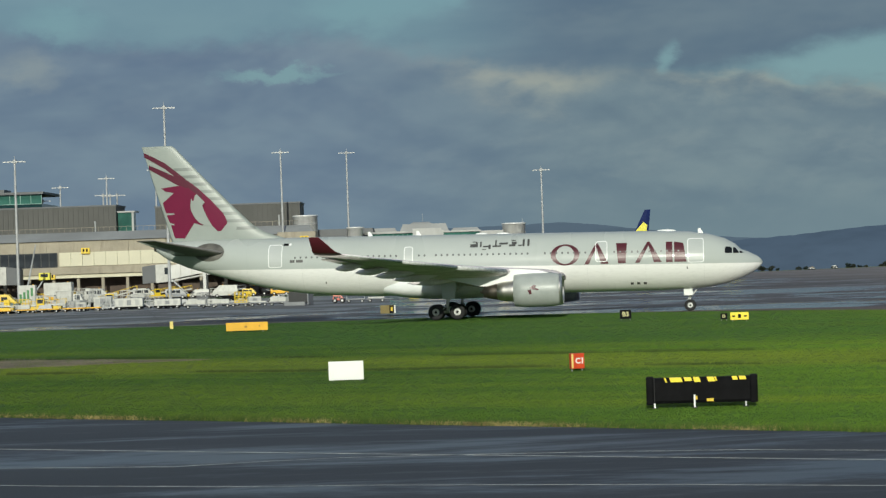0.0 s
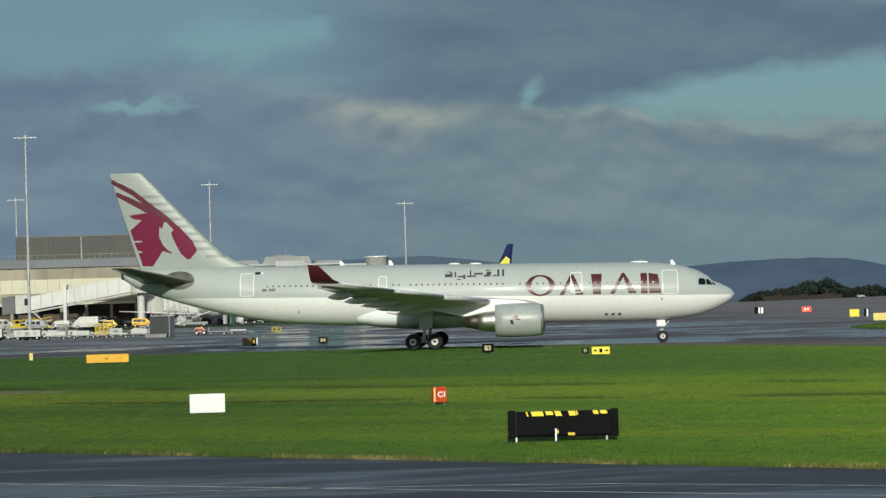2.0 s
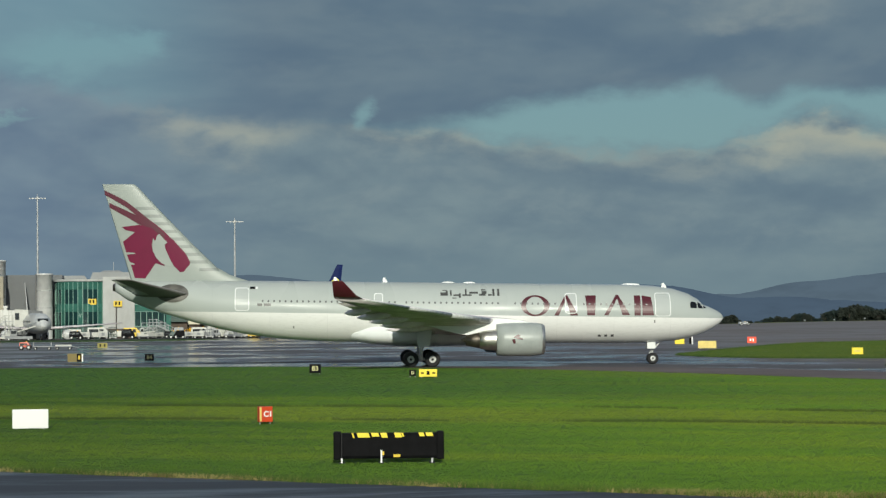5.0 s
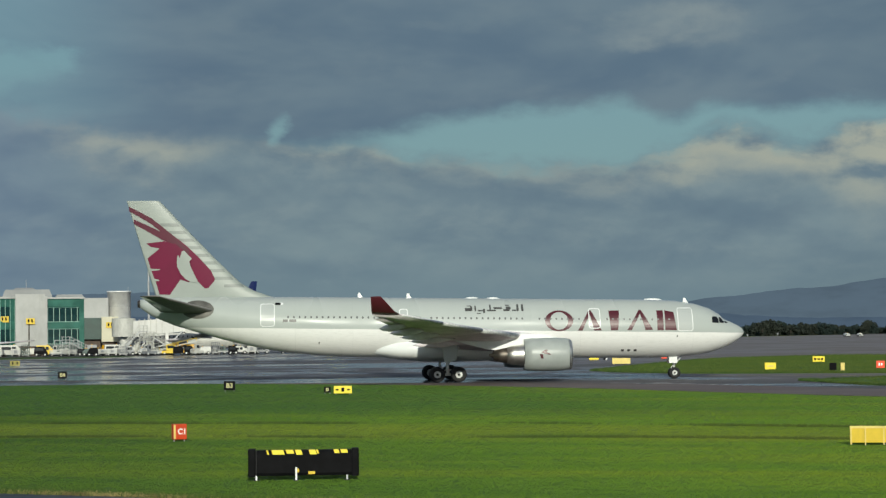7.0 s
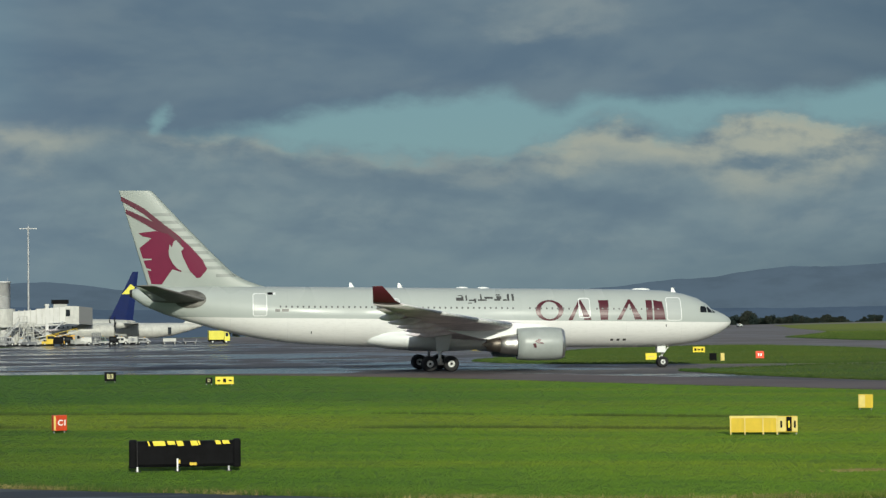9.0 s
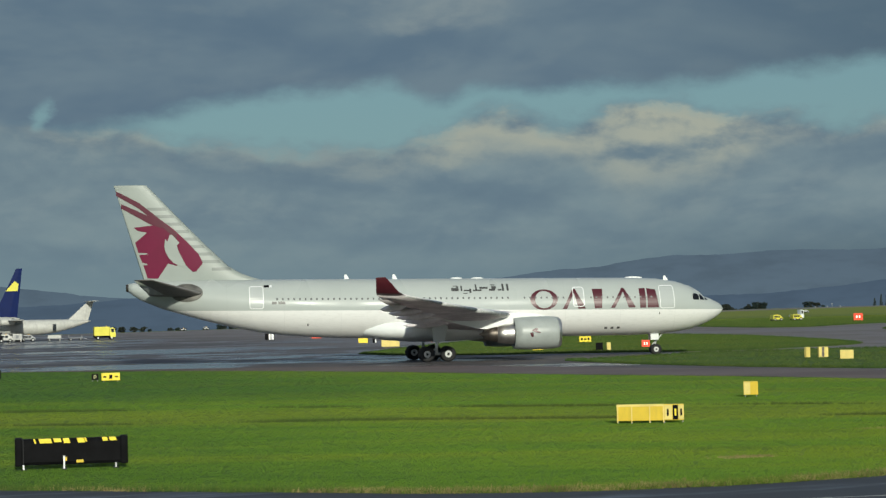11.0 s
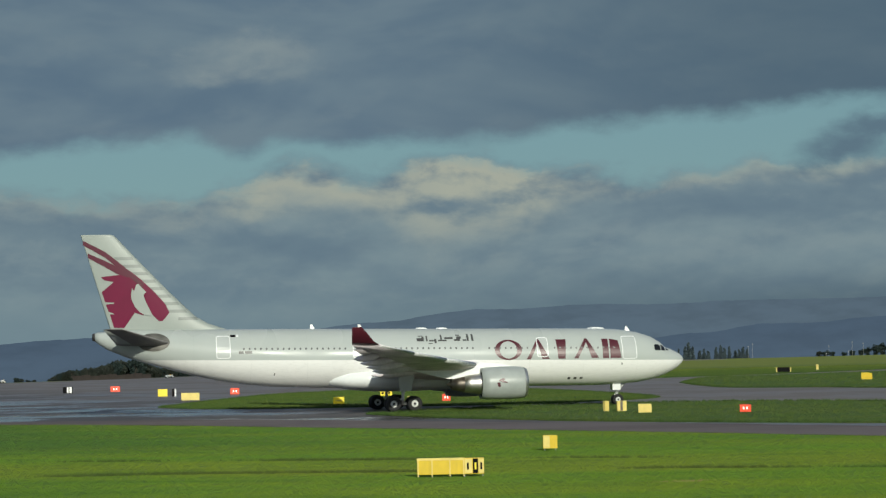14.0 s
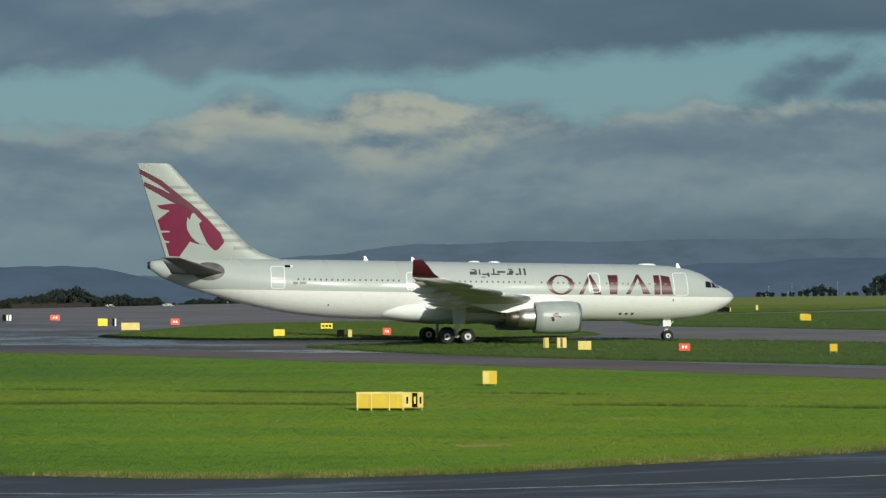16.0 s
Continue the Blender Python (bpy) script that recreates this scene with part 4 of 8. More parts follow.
    part("registration_bar", decal([[(-43.8, 5.7), (-43.35, 5.7), (-43.35, 5.95), (-43.8, 5.95)], [(-43.2, 5.7), (-42.55, 5.7), (-42.55, 5.95), (-43.2, 5.95)]], hull_y, -1, 2), TAUPE, jet, "dark plain bars")
    part("flag", decal([[(-44.5, 7.3), (-44.0, 7.3), (-44.0, 7.52), (-44.5, 7.52)]], hull_y, -1, 2), BLACK, jet, "small dark and white flag")
    part("flag", decal([[(-44.0, 7.3), (-43.75, 7.3), (-43.75, 7.52), (-44.0, 7.52)]], hull_y, -1, 2), WHITE, jet)
    for x in (-10.9, -11.5, -12.1):
        part("vent", decal([[(x, 2.62), (x + 0.28, 2.62), (x + 0.28, 2.82), (x, 2.82)]], hull_y, -1, 2), TAUPE, jet)
    for x, z in ((-6.9, 3.9), (-20.5, 3.5), (-40.5, 3.6)):
        part("vent", decal([[(x, z), (x + 0.1, z), (x + 0.1, z + 0.22), (x, z + 0.22)]], hull_y, -1, 2), TAUPE, jet)

    # aerials and dome on the spine
    for x in (-36.5, -31.9, -5.6):
        z = lerp_table(HULL, x)[0]
        a = loft(bmesh.new(), [[(x + 0.25, 0.02, z - 0.05), (x - 0.25, 0.02, z - 0.05), (x - 0.25, -0.02, z - 0.05), (x + 0.25, -0.02, z - 0.05)], [(x - 0.02, 0.01, z + 0.42), (x - 0.22, 0.01, z + 0.42), (x - 0.22, -0.01, z + 0.42), (x - 0.02, -0.01, z + 0.42)]])
        part("aerial", a, WHITE, jet, "small white blade aerial")
    for x, l in ((-8.8, 0.9), (-24.0, 0.6), (-26.0, 0.6)):
        z = lerp_table(HULL, x)[0]
        a = lathe(bmesh.new(), [(-l, 0.01), (-l * 0.8, 0.10), (-l * 0.3, 0.15), (l * 0.3, 0.15), (l * 0.8, 0.10), (l, 0.01)], 14, "x", (x, 0, z - 0.02))
        part("dome", a, WHITE, jet, "low white aerial dome", True)

    # fin
    fin_le = [(7.4, -43.2), (8.05, -44.6), (8.3, -45.4), (8.7, -46.5), (9.4, -47.7), (11.5, -49.85), (14.3, -52.55), (16.9, -54.98), (17.12, -55.22), (17.2, -55.4)]
    te = lambda z: -55.6 - (z - 8.0) * 0.294

    def fin_le_at(z):
        for a, b in zip(fin_le, fin_le[1:]):
            if a[0] <= z <= b[0]:
                return a[1] + (b[1] - a[1]) * (z - a[0]) / (b[0] - a[0])
        return fin_le[-1][1]

    def fin_y(x, z):
        le = fin_le_at(z)
        c = le - te(z)
        u = min(1.0, max(0.0, (le - x) / c))
        return 5 * 0.075 * min(c, 8.5) * (0.2969 * math.sqrt(u) - 0.126 * u - 0.3516 * u * u + 0.2843 * u ** 3 - 0.1015 * u ** 4)

    rings = []
    for z, le in fin_le:
        c = le - te(z)
        us = [0.5 * (1 - math.cos(math.pi * i / 14)) for i in range(15)]
        rings.append([(le - u * c, fin_y(le - u * c, z), z) for u in us] + [(le - u * c, -fin_y(le - u * c, z), z) for u in us[-2:0:-1]])
    fin = part("tail_fin", loft(bmesh.new(), rings), FINPAINT, jet, "tall grey swept tail fin", True)
    # plain maroon figure on the fin: two swept bands, a broad body and a pale crescent
    arcs = lambda pts, w0: [[(pts[i][0], pts[i][1]), (pts[i + 1][0], pts[i + 1][1]), (pts[i + 1][0], pts[i + 1][1] - w0[i + 1]), (pts[i][0], pts[i][1] - w0[i])] for i in range(len(pts) - 1)]
    shapes = [
        arcs([(-58.1, 16.65), (-57.0, 16.1), (-56.0, 15.55), (-54.2, 14.1), (-52.5, 12.55)], [0.42, 0.50, 0.56, 0.62, 0.5]),
        arcs([(-57.65, 15.45), (-56.1, 14.75), (-55.0, 14.2), (-53.9, 13.6)], [0.42, 0.6, 0.7, 0.5]),
        [[(-53.91, 13.87), (-52.78, 12.97), (-51.56, 11.8), (-50.51, 10.63), (-50.12, 9.83), (-50.18, 9.62), (-50.75, 8.96), (-51.07, 8.93), (-51.68, 9.54), (-52.02, 10.21), (-52.36, 10.93), (-52.53, 11.46), (-52.26, 11.72), (-52.61, 12.08), (-53.05, 12.67), (-53.48, 13.24)]],
        [[(-54.71, 13.35), (-53.91, 13.87), (-53.48, 13.24), (-53.05, 12.67), (-53.29, 11.65), (-53.58, 12.1), (-53.71, 11.74), (-53.69, 11.13), (-53.43, 10.5), (-53.0, 9.97), (-52.47, 9.62), (-52.54, 9.52), (-53.35, 9.78), (-54.34, 8.36), (-55.31, 8.41), (-55.65, 9.6), (-55.99, 10.46), (-56.41, 11.79), (-55.34, 12.65), (-55.07, 13.0)]],
        [[(-54.7, 13.4), (-56.5, 13.2), (-56.1, 12.88), (-55.2, 12.7)]],
    ]
    notches = [[[(-56.2, 10.82), (-55.3, 10.78), (-55.25, 10.68), (-56.15, 10.6)]], [[(-55.95, 9.95), (-55.35, 9.78), (-55.3, 9.66), (-55.85, 9.68)]]]
    leaf_l = [(-53.17, 12.44), (-53.36, 11.91), (-53.68, 11.48), (-53.62, 10.95), (-53.31, 10.32), (-52.82, 9.79), (-52.26, 9.51)]
    leaf_r = [(-52.96, 12.49), (-52.53, 11.95), (-52.5, 11.42), (-52.36, 10.93), (-52.11, 10.36), (-51.87, 9.82), (-51.73, 9.5)]
    leaf = [[leaf_l[i], leaf_r[i], leaf_r[i + 1], leaf_l[i + 1]] for i in range(6)] + [[(-53.58, 12.13), (-53.31, 11.65), (-53.68, 11.41)], [(-52.65, 12.13), (-52.25, 11.72), (-52.52, 11.46)]]
    for side in (-1, 1):
        part("fin_leaf", decal(leaf, fin_y, side, 3, 0.07), FINPAINT, fin, "pale leaf shape within the maroon")
        for i, s_ in enumerate(shapes):
            part("fin_marking", decal(s_, fin_y, side, 5, 0.016 + 0.004 * i if i > 1 else 0.045), FINDARK if i < 2 else MAROON, fin, "maroon painted shape on the fin")
        for s_ in notches:
            part("fin_notch", decal(s_, fin_y, side, 3, 0.045), FINPAINT, fin, "pale notch in the maroon shape")
        for k in range(9):
            z0 = 9.0 + 0.72 * k
            x0 = fin_le_at(z0) - 0.35
            part("fin_stripe", decal([[(x0, z0), (x0 - 1.9, z0 + 0.02), (x0 - 1.9, z0 + 0.30), (x0 - 0.2, z0 + 0.3)]], fin_y, side, 4, 0.012), FINSTRIPE, fin, "faint darker grey stripe")

    # tailplane
    for side in (-1, 1):
        secs = [(-49.9, 5.3, 1.2, 6.75, 0.10), (-50.6, 4.75, 2.2, 6.95, 0.10), (-54.85, 1.75, 9.55, 8.12, 0.09), (-55.2, 1.2, 9.75, 8.15, 0.07)]
        bm = loft(bmesh.new(), [foil(le, c, side * y, z, th) for le, c, y, z, th in secs])
        st = part("tailplane", bm, TAILSHADE, jet, "grey tailplane", True)
        o = [(-51.7 + 1.5 * math.cos(a), 6.95 + 0.86 * math.sin(a)) for a in [2 * math.pi * i / 28 for i in range(28)]]
        part("root_panel", decal([o], hull_y, side, 4, 0.03), SEAL, st, "worn bare-metal panel round the tailplane root")
        part("elevator", loft(bmesh.new(), [foil(-53.7, 1.35, side * 2.3, 6.88, 0.12), foil(-56.05, 0.55, side * 9.4, 8.1, 0.12)]), GREY, st, "", True)
    part("tail_nozzle", lathe(bmesh.new(), [(-57.05, 0.40), (-57.35, 0.33), (-57.35, 0.26), (-56.9, 0.2), (-56.9, 0.001)], 20, "x", (0, 0, 7.53)), HOT, jet, "dark exhaust ring in the tail cone", True)

    # wings
    for side in (-1, 1):
        secs = [(-17.6, 13.0, 2.0, 3.55, 0.13, 0.35), (-18.9, 11.9, 4.0, 3.78, 0.12, 0.3), (-22.2, 8.5, 9.4, 4.25, 0.11, 0.2), (-24.9, 6.9, 13.6, 4.6, 0.105, 0.15), (-27.7, 5.5, 18.0, 5.05, 0.10, 0.1), (-31.2, 3.9, 23.6, 5.65, 0.10, 0.05), (-34.2, 2.35, 28.6, 6.2, 0.10, 0.0)]
        bm = loft(bmesh.new(), [foil(le, c, side * y, z, th, 12, dr) for le, c, y, z, th, dr in secs])
        wing = part("wing", bm, WINGGREY, jet, "long grey swept wing", True)
        lt = [(-34.2, 2.3, 28.55, 6.2), (-34.7, 1.9, 29.1, 6.45), (-35.25, 1.4, 29.65, 7.05), (-35.85, 0.85, 30.1, 7.66)]
        part("winglet", loft(bmesh.new(), [foil(le, c, side * y, z, 0.09) for le, c, y, z in lt]), MAROON_DK, wing, "dark maroon winglet", True)
        # slats on the leading edge, flaps on the trailing one
        for (y0, y1) in ((4.2, 8.6), (10.2, 15.8), (16.0, 22.0), (22.2, 28.2)):
            r_ = []
            for y in (y0, y1):
                le = -18.9 - (y - 4.0) * 0.618
                z = [s[3] for s in secs if s[2] <= y][-1]
                nxt = [s for s in secs if s[2] > y][0]
                prv = [s for s in secs if s[2] <= y][-1]
                t = (y - prv[2]) / (nxt[2] - prv[2])
                le, z, c = prv[0] + (nxt[0] - prv[0]) * t, prv[3] + (nxt[3] - prv[3]) * t, prv[1] + (nxt[1] - prv[1]) * t
                r_.append(foil(le + 0.16, c * 0.16, side * y, z - 0.05, 0.34, 8, 0.05))
            part("slat", loft(bmesh.new(), r_), STEELPAINT, wing, "pale bare-metal leading-edge slat", True)
        for (y0, y1, x0, x1, c0, c1) in ((3.3, 9.2, -29.2, -29.5, 2.1, 1.7), (9.6, 19.6, -29.7, -32.6, 1.6, 1.1), (19.9, 27.6, -32.9, -35.6, 0.9, 0.7)):
            za = 3.78 + (y0 - 4) * 0.096 - 0.25
            zb = 3.78 + (y1 - 4) * 0.096 - 0.15
            part("flap" if y0 < 19 else "aileron", loft(bmesh.new(), [foil(x0, c0, side * y0, za, 0.12, 8, 0.16), foil(x1, c1, side * y1, zb, 0.12, 8, 0.06)]), WINGGREY, wing, "", True)
        for y, l in ((7.6, 4.6), (12.3, 4.2), (16.2, 3.6), (19.9, 3.0), (23.6, 2.3)):
            prv, nxt = [s for s in secs if s[2] <= y][-1], [s for s in secs if s[2] > y][0]
            t = (y - prv[2]) / (nxt[2] - prv[2])
            tex = (prv[0] - prv[1]) * (1 - t) + (nxt[0] - nxt[1]) * t
            z = prv[3] * (1 - t) + nxt[3] * t
            bm = bmesh.new()
            rings = []
            for u, k in ((0, 0.05), (0.12, 0.5), (0.35, 0.95), (0.6, 1), (0.85, 0.6), (1, 0.04)):
                rings.append([(tex + 0.72 * l - u * l, side * y + 0.26 * k * math.cos(a), z - 0.42 - 0.22 * u + 0.34 * k * math.sin(a)) for a in [2 * math.pi * i / 12 for i in range(12)]])
            part("flap_fairing", loft(bm, rings), WINGGREY, wing, "grey flap track fairing", True)

        # engine
        cy = side * 9.37
        cz = 2.52
        eng = part("engine", lathe(bmesh.new(), [(-17.72, 1.27), (-17.85, 1.37), (-18.3, 1.46), (-19.1, 1.52), (-20.3, 1.53), (-21.3, 1.50), (-22.05, 1.43), (-22.07, 1.36), (-21.5, 1.30)], 44, "x", (0, cy, cz)), NACELLE, jet, "grey engine cowling", True)
        part("intake_lip", lathe(bmesh.new(), [(-17.98, 1.412), (-17.88, 1.385), (-17.72, 1.29), (-17.70, 1.245), (-17.78, 1.20), (-18.1, 1.17)], 44, "x", (0, cy, cz)), STEEL, eng, "bright metal intake lip", True)
        part("intake_duct", lathe(bmesh.new(), [(-18.1, 1.17), (-18.7, 1.19), (-18.75, 0.001)], 40, "x", (0, cy, cz)), FAN, eng, "dark intake duct")
        fan = bmesh.new()
        for k in range(24):
            a = 2 * math.pi * k / 24
            c_, s_ = math.cos(a), math.sin(a)
            v = [fan.verts.new((-18.6 - d, cy + r * c_ - o * s_, cz + r * s_ + o * c_)) for r, d, o in ((0.35, 0, -0.08), (1.15, 0, -0.13), (1.15, 0.1, 0.13), (0.35, 0.1, 0.08))]
            fan.faces.new(v)
        part("fan", fan, STEELPAINT, eng, "ring of metal fan blades")
        part("spinner", lathe(bmesh.new(), [(-18.05, 0.001), (-18.2, 0.16), (-18.55, 0.36), (-18.7, 0.38)], 20, "x", (0, cy, cz)), FAN, eng, "", True)
        part("cowl_gap", lathe(bmesh.new(), [(-21.9, 1.37), (-21.95, 0.9), (-21.8, 0.9)], 40, "x", (0, cy, cz)), BLACK, eng, "dark fan duct behind the cowling")
        part("nozzle_band", lathe(bmesh.new(), [(-21.8, 0.98), (-22.3, 0.97), (-22.45, 0.93), (-23.0, 0.90), (-23.55, 0.80), (-23.6, 0.74)], 40, "x", (0, cy, cz - 0.02)), STEEL, eng, "polished metal band", True)
        part("nozzle", lathe(bmesh.new(), [(-23.45, 0.78), (-24.1, 0.66), (-24.8, 0.52), (-24.8, 0.46), (-24.2, 0.42)], 40, "x", (0, cy, cz - 0.02)), HOT, eng, "brown heat-stained exhaust nozzle", True)
        part("exhaust_plug", lathe(bmesh.new(), [(-24.2, 0.42), (-24.7, 0.3), (-25.2, 0.06), (-25.25, 0.001)], 24, "x", (0, cy, cz - 0.02)), HOT, eng, "", True)
        if side < 0:
            swirl = [[(-20.6, 2.75), (-20.2, 3.0), (-19.95, 2.9), (-20.3, 2.6)], [(-20.3, 2.85), (-19.8, 2.62), (-19.75, 2.5), (-20.35, 2.6)], [(-20.75, 2.55), (-20.45, 2.6), (-20.4, 2.2), (-20.6, 2.15)]]
            part("engine_mark", decal(swirl, lambda x, z: 9.37 + math.sqrt(max(0, 1.53 ** 2 - (z - cz) ** 2)), -1, 2, 0.03), MAROON_DK, eng, "small dark maroon painted shape")
        # pylon
        rings = []
        for x, z0, z1, hw in ((-18.9, 3.85, 4.02, 0.06), (-20.0, 3.7, 4.3, 0.22), (-22.0, 3.1, 4.45, 0.30), (-23.4, 2.95, 4.4, 0.32), (-25.2, 3.0, 4.3, 0.28), (-27.0, 3.45, 4.2, 0.2), (-28.6, 3.9, 4.1, 0.04)):
            rings.append([(x, cy - hw, z0), (x, cy + hw, z0), (x, cy + hw * 0.8, z1), (x, cy - hw * 0.8, z1)])
        part("pylon", loft(bmesh.new(), rings), WHITE, jet, "white engine pylon under the wing")

        # main landing gear
        gy = side * 5.34
        gx = -28.7
        leg = bmesh.new()
        rod(leg, (gx, gy, 0.72), (gx, gy, 2.2), 0.14)
        rod(leg, (gx, gy, 1.9), (gx, gy, 3.9), 0.2)
        gear = part("main_gear", leg, STEELPAINT, jet, "grey main landing gear leg", True)
        part("bogie_beam", rod(bmesh.new(), (gx - 1.05, gy, 0.72), (gx + 1.05, gy, 0.72), 0.13), STEELPAINT, gear, "", True)
        for a_, b_, r_ in (((gx, gy, 1.6), (gx + 1.3, gy - side * 0.8, 3.4), 0.09), ((gx, gy, 1.9), (gx, gy - side * 2.2, 3.0), 0.09), ((gx - 0.05, gy, 1.2), (gx - 0.75, gy, 0.85), 0.06)):
            part("brace", rod(bmesh.new(), a_, b_, r_), STEELPAINT, gear, "", True)
        for dx in (-0.99, 0.99):
            part("axle", rod(bmesh.new(), (gx + dx, gy - 0.75, 0.72), (gx + dx, gy + 0.75, 0.72), 0.09), STEELPAINT, gear, "", True)
        for dx in (-0.99, 0.99):
            for dy in (-0.68, 0.68):
                wheel_part(gear, (gx + dx, gy + dy, 0.72), 0.72, 0.50)
        door = loft(bmesh.new(), [[(gx + 1.05, gy + side * 0.45, 3.75), (gx - 0.55, gy + side * 0.45, 3.75), (gx - 0.55, gy + side * 0.5, 3.75), (gx + 1.05, gy + side * 0.5, 3.75)],
                                  [(gx + 0.75, gy + side * 0.55, 1.95), (gx - 0.35, gy + side * 0.55, 1.85), (gx - 0.35, gy + side * 0.6, 1.85), (gx + 0.75, gy + side * 0.6, 1.95)]])
        part("gear_door", door, GREY, gear, "pale grey gear door")

    # nose gear
    leg = bmesh.new()
    nx = -6.77
    rod(leg, (nx, 0, 0.54), (nx, 0, 1.3), 0.09)
    rod(leg, (nx, 0, 1.2), (nx + 0.05, 0, 2.2), 0.13)
    ng = part("nose_gear", leg, STEELPAINT, jet, "pale nose landing gear leg", True)
    part("axle", rod(bmesh.new(), (nx, -0.45, 0.54), (nx, 0.45, 0.54), 0.07), STEELPAINT, ng)
    for a_, b_, r_ in (((nx + 0.02, 0, 1.25), (nx + 0.75, 0, 2.1), 0.06), ((nx - 0.1, 0, 0.75), (nx - 0.28, 0, 1.0), 0.04), ((nx - 0.28, 0, 1.0), (nx - 0.08, 0, 1.25), 0.04)):
        part("brace", rod(bmesh.new(), a_, b_, r_), STEELPAINT, ng)
    for dy in (-0.34, 0.34):
        wheel_part(ng, (nx, dy, 0.54), 0.54, 0.34)
    for dy in (-0.5, 0.5):
        part("gear_door", boxed(nx - 0.55, nx + 0.25, dy - 0.03, dy + 0.03, 1.45, 2.2, 0.02), WHITE, ng, "small white gear door")
    part("taxi_light", boxed(nx + 0.12, nx + 0.3, -0.3, 0.3, 1.62, 1.85, 0.04), WHITE, ng)
    return jet


FINPAINT = surface("pale grey fin paint", (0.285, 0.32, 0.295), 0.42, var=0.05, coarse=0.4)
# darker than the wings: shade of the tailplane's underside is in this colour
TAILSHADE = surface("dull grey tailplane paint", (0.21, 0.20, 0.195), 0.5, var=0.14, coarse=0.7, fine=4, spec=0.3)
FINSTRIPE = surface("faint grey stripe paint", (0.175, 0.20, 0.187), 0.42, var=0.1)
NACELLE = surface("engine cowling paint", (0.36, 0.39, 0.37), 0.38, var=0.08, coarse=0.8)
JET = build_airliner()


# ---- airport buildings ----
CLAD = surface("dark grey ribbed cladding", (0.082, 0.082, 0.076), 0.7, var=0.18, coarse=0.08, fine=1.2, dirt=(0.06, 0.06, 0.055), grime=0.4)
ROOFGREY = surface("weathered roof sheet", (0.26, 0.27, 0.27), 0.6, var=0.15, coarse=0.1, fine=2)
CONCRETE = surface("stained concrete", (0.34, 0.305, 0.235), 0.85, var=0.2, coarse=0.12, fine=2.5, dirt=(0.16, 0.14, 0.11), grime=0.6)
CREAM = surface("cream wall panel", (0.62, 0.59, 0.44), 0.6, var=0.06, coarse=0.2, fine=2, dirt=(0.45, 0.42, 0.34), grime=0.3)
BRICK = surface("dark brick undercroft", (0.10, 0.075, 0.06), 0.9, var=0.25, coarse=0.4, fine=4)
TEAL = surface("teal tinted glazing", (0.036, 0.128, 0.100), 0.12, var=0.35, coarse=0.25, fine=1.0)
TEALDK = surface("dark teal glazing", (0.010, 0.035, 0.035), 0.06, var=0.3, coarse=0.5)
TEALFRAME = surface("pale green window frame", (0.20, 0.36, 0.30), 0.4, var=0.1)
WPANEL = surface("white wall panel", (0.41, 0.415, 0.40), 0.55, var=0.10, coarse=0.25, dirt=(0.30, 0.30, 0.28), grime=0.45)
BRIDGE = surface("white bridge paint", (0.60, 0.60, 0.57), 0.45, var=0.08, coarse=0.3, dirt=(0.40, 0.39, 0.35), grime=0.4)
GREYPANEL = surface("mid grey wall panel", (0.115, 0.122, 0.128), 0.6, var=0.1, coarse=0.15)
DRUM = surface("polished steel cladding", (0.74, 0.74, 0.72), 0.38, 0.2, var=0.1, coarse=0.6)
MAST = surface("galvanised steel", (0.42, 0.43, 0.43), 0.6, 0.2, var=0.2, coarse=0.8)
YELLOW = surface("yellow enamel", (0.72, 0.50, 0.02), 0.45, var=0.08, coarse=1.2, dirt=(0.45, 0.3, 0.03), grime=0.3)
LEMON = surface("bright yellow paint", (0.75, 0.68, 0.06), 0.45, var=0.08)
ORANGE = surface("amber yellow panel", (0.78, 0.42, 0.012), 0.5, var=0.10, coarse=1.0)
RED = surface("signal red panel", (0.62, 0.06, 0.012), 0.4, var=0.08, coarse=2)
REDLIT = glow("lit red sign face", (0.80, 0.075, 0.03), 0.26)
YELGLOW = glow("lit yellow sign face", (0.85, 0.66, 0.03), 0.12)
LAMPWHITE = glow("lit white letters", (1.0, 0.95, 0.85), 0.5)
BLUE = surface("dark blue tail paint", (0.006, 0.016, 0.085), 0.5, var=0.08, spec=0.1)
DKGREEN = surface("dark green panel", (0.03, 0.065, 0.055), 0.5, var=0.15)
LEAFGREEN = surface("mid green paint", (0.05, 0.22, 0.07), 0.5, var=0.15)
PANE = surface("dark building window", (0.025, 0.03, 0.035), 0.1, var=0.3, coarse=0.4)
VANWHITE = surface("white vehicle paint", (0.51, 0.51, 0.47), 0.45, var=0.10, coarse=1.0, dirt=(0.28, 0.27, 0.24), grime=0.5)
JETGREY = surface("pale grey jet paint", (0.55, 0.56, 0.55), 0.35, var=0.1)
VANGREY = surface("grey vehicle paint", (0.22, 0.23, 0.24), 0.4, var=0.1)


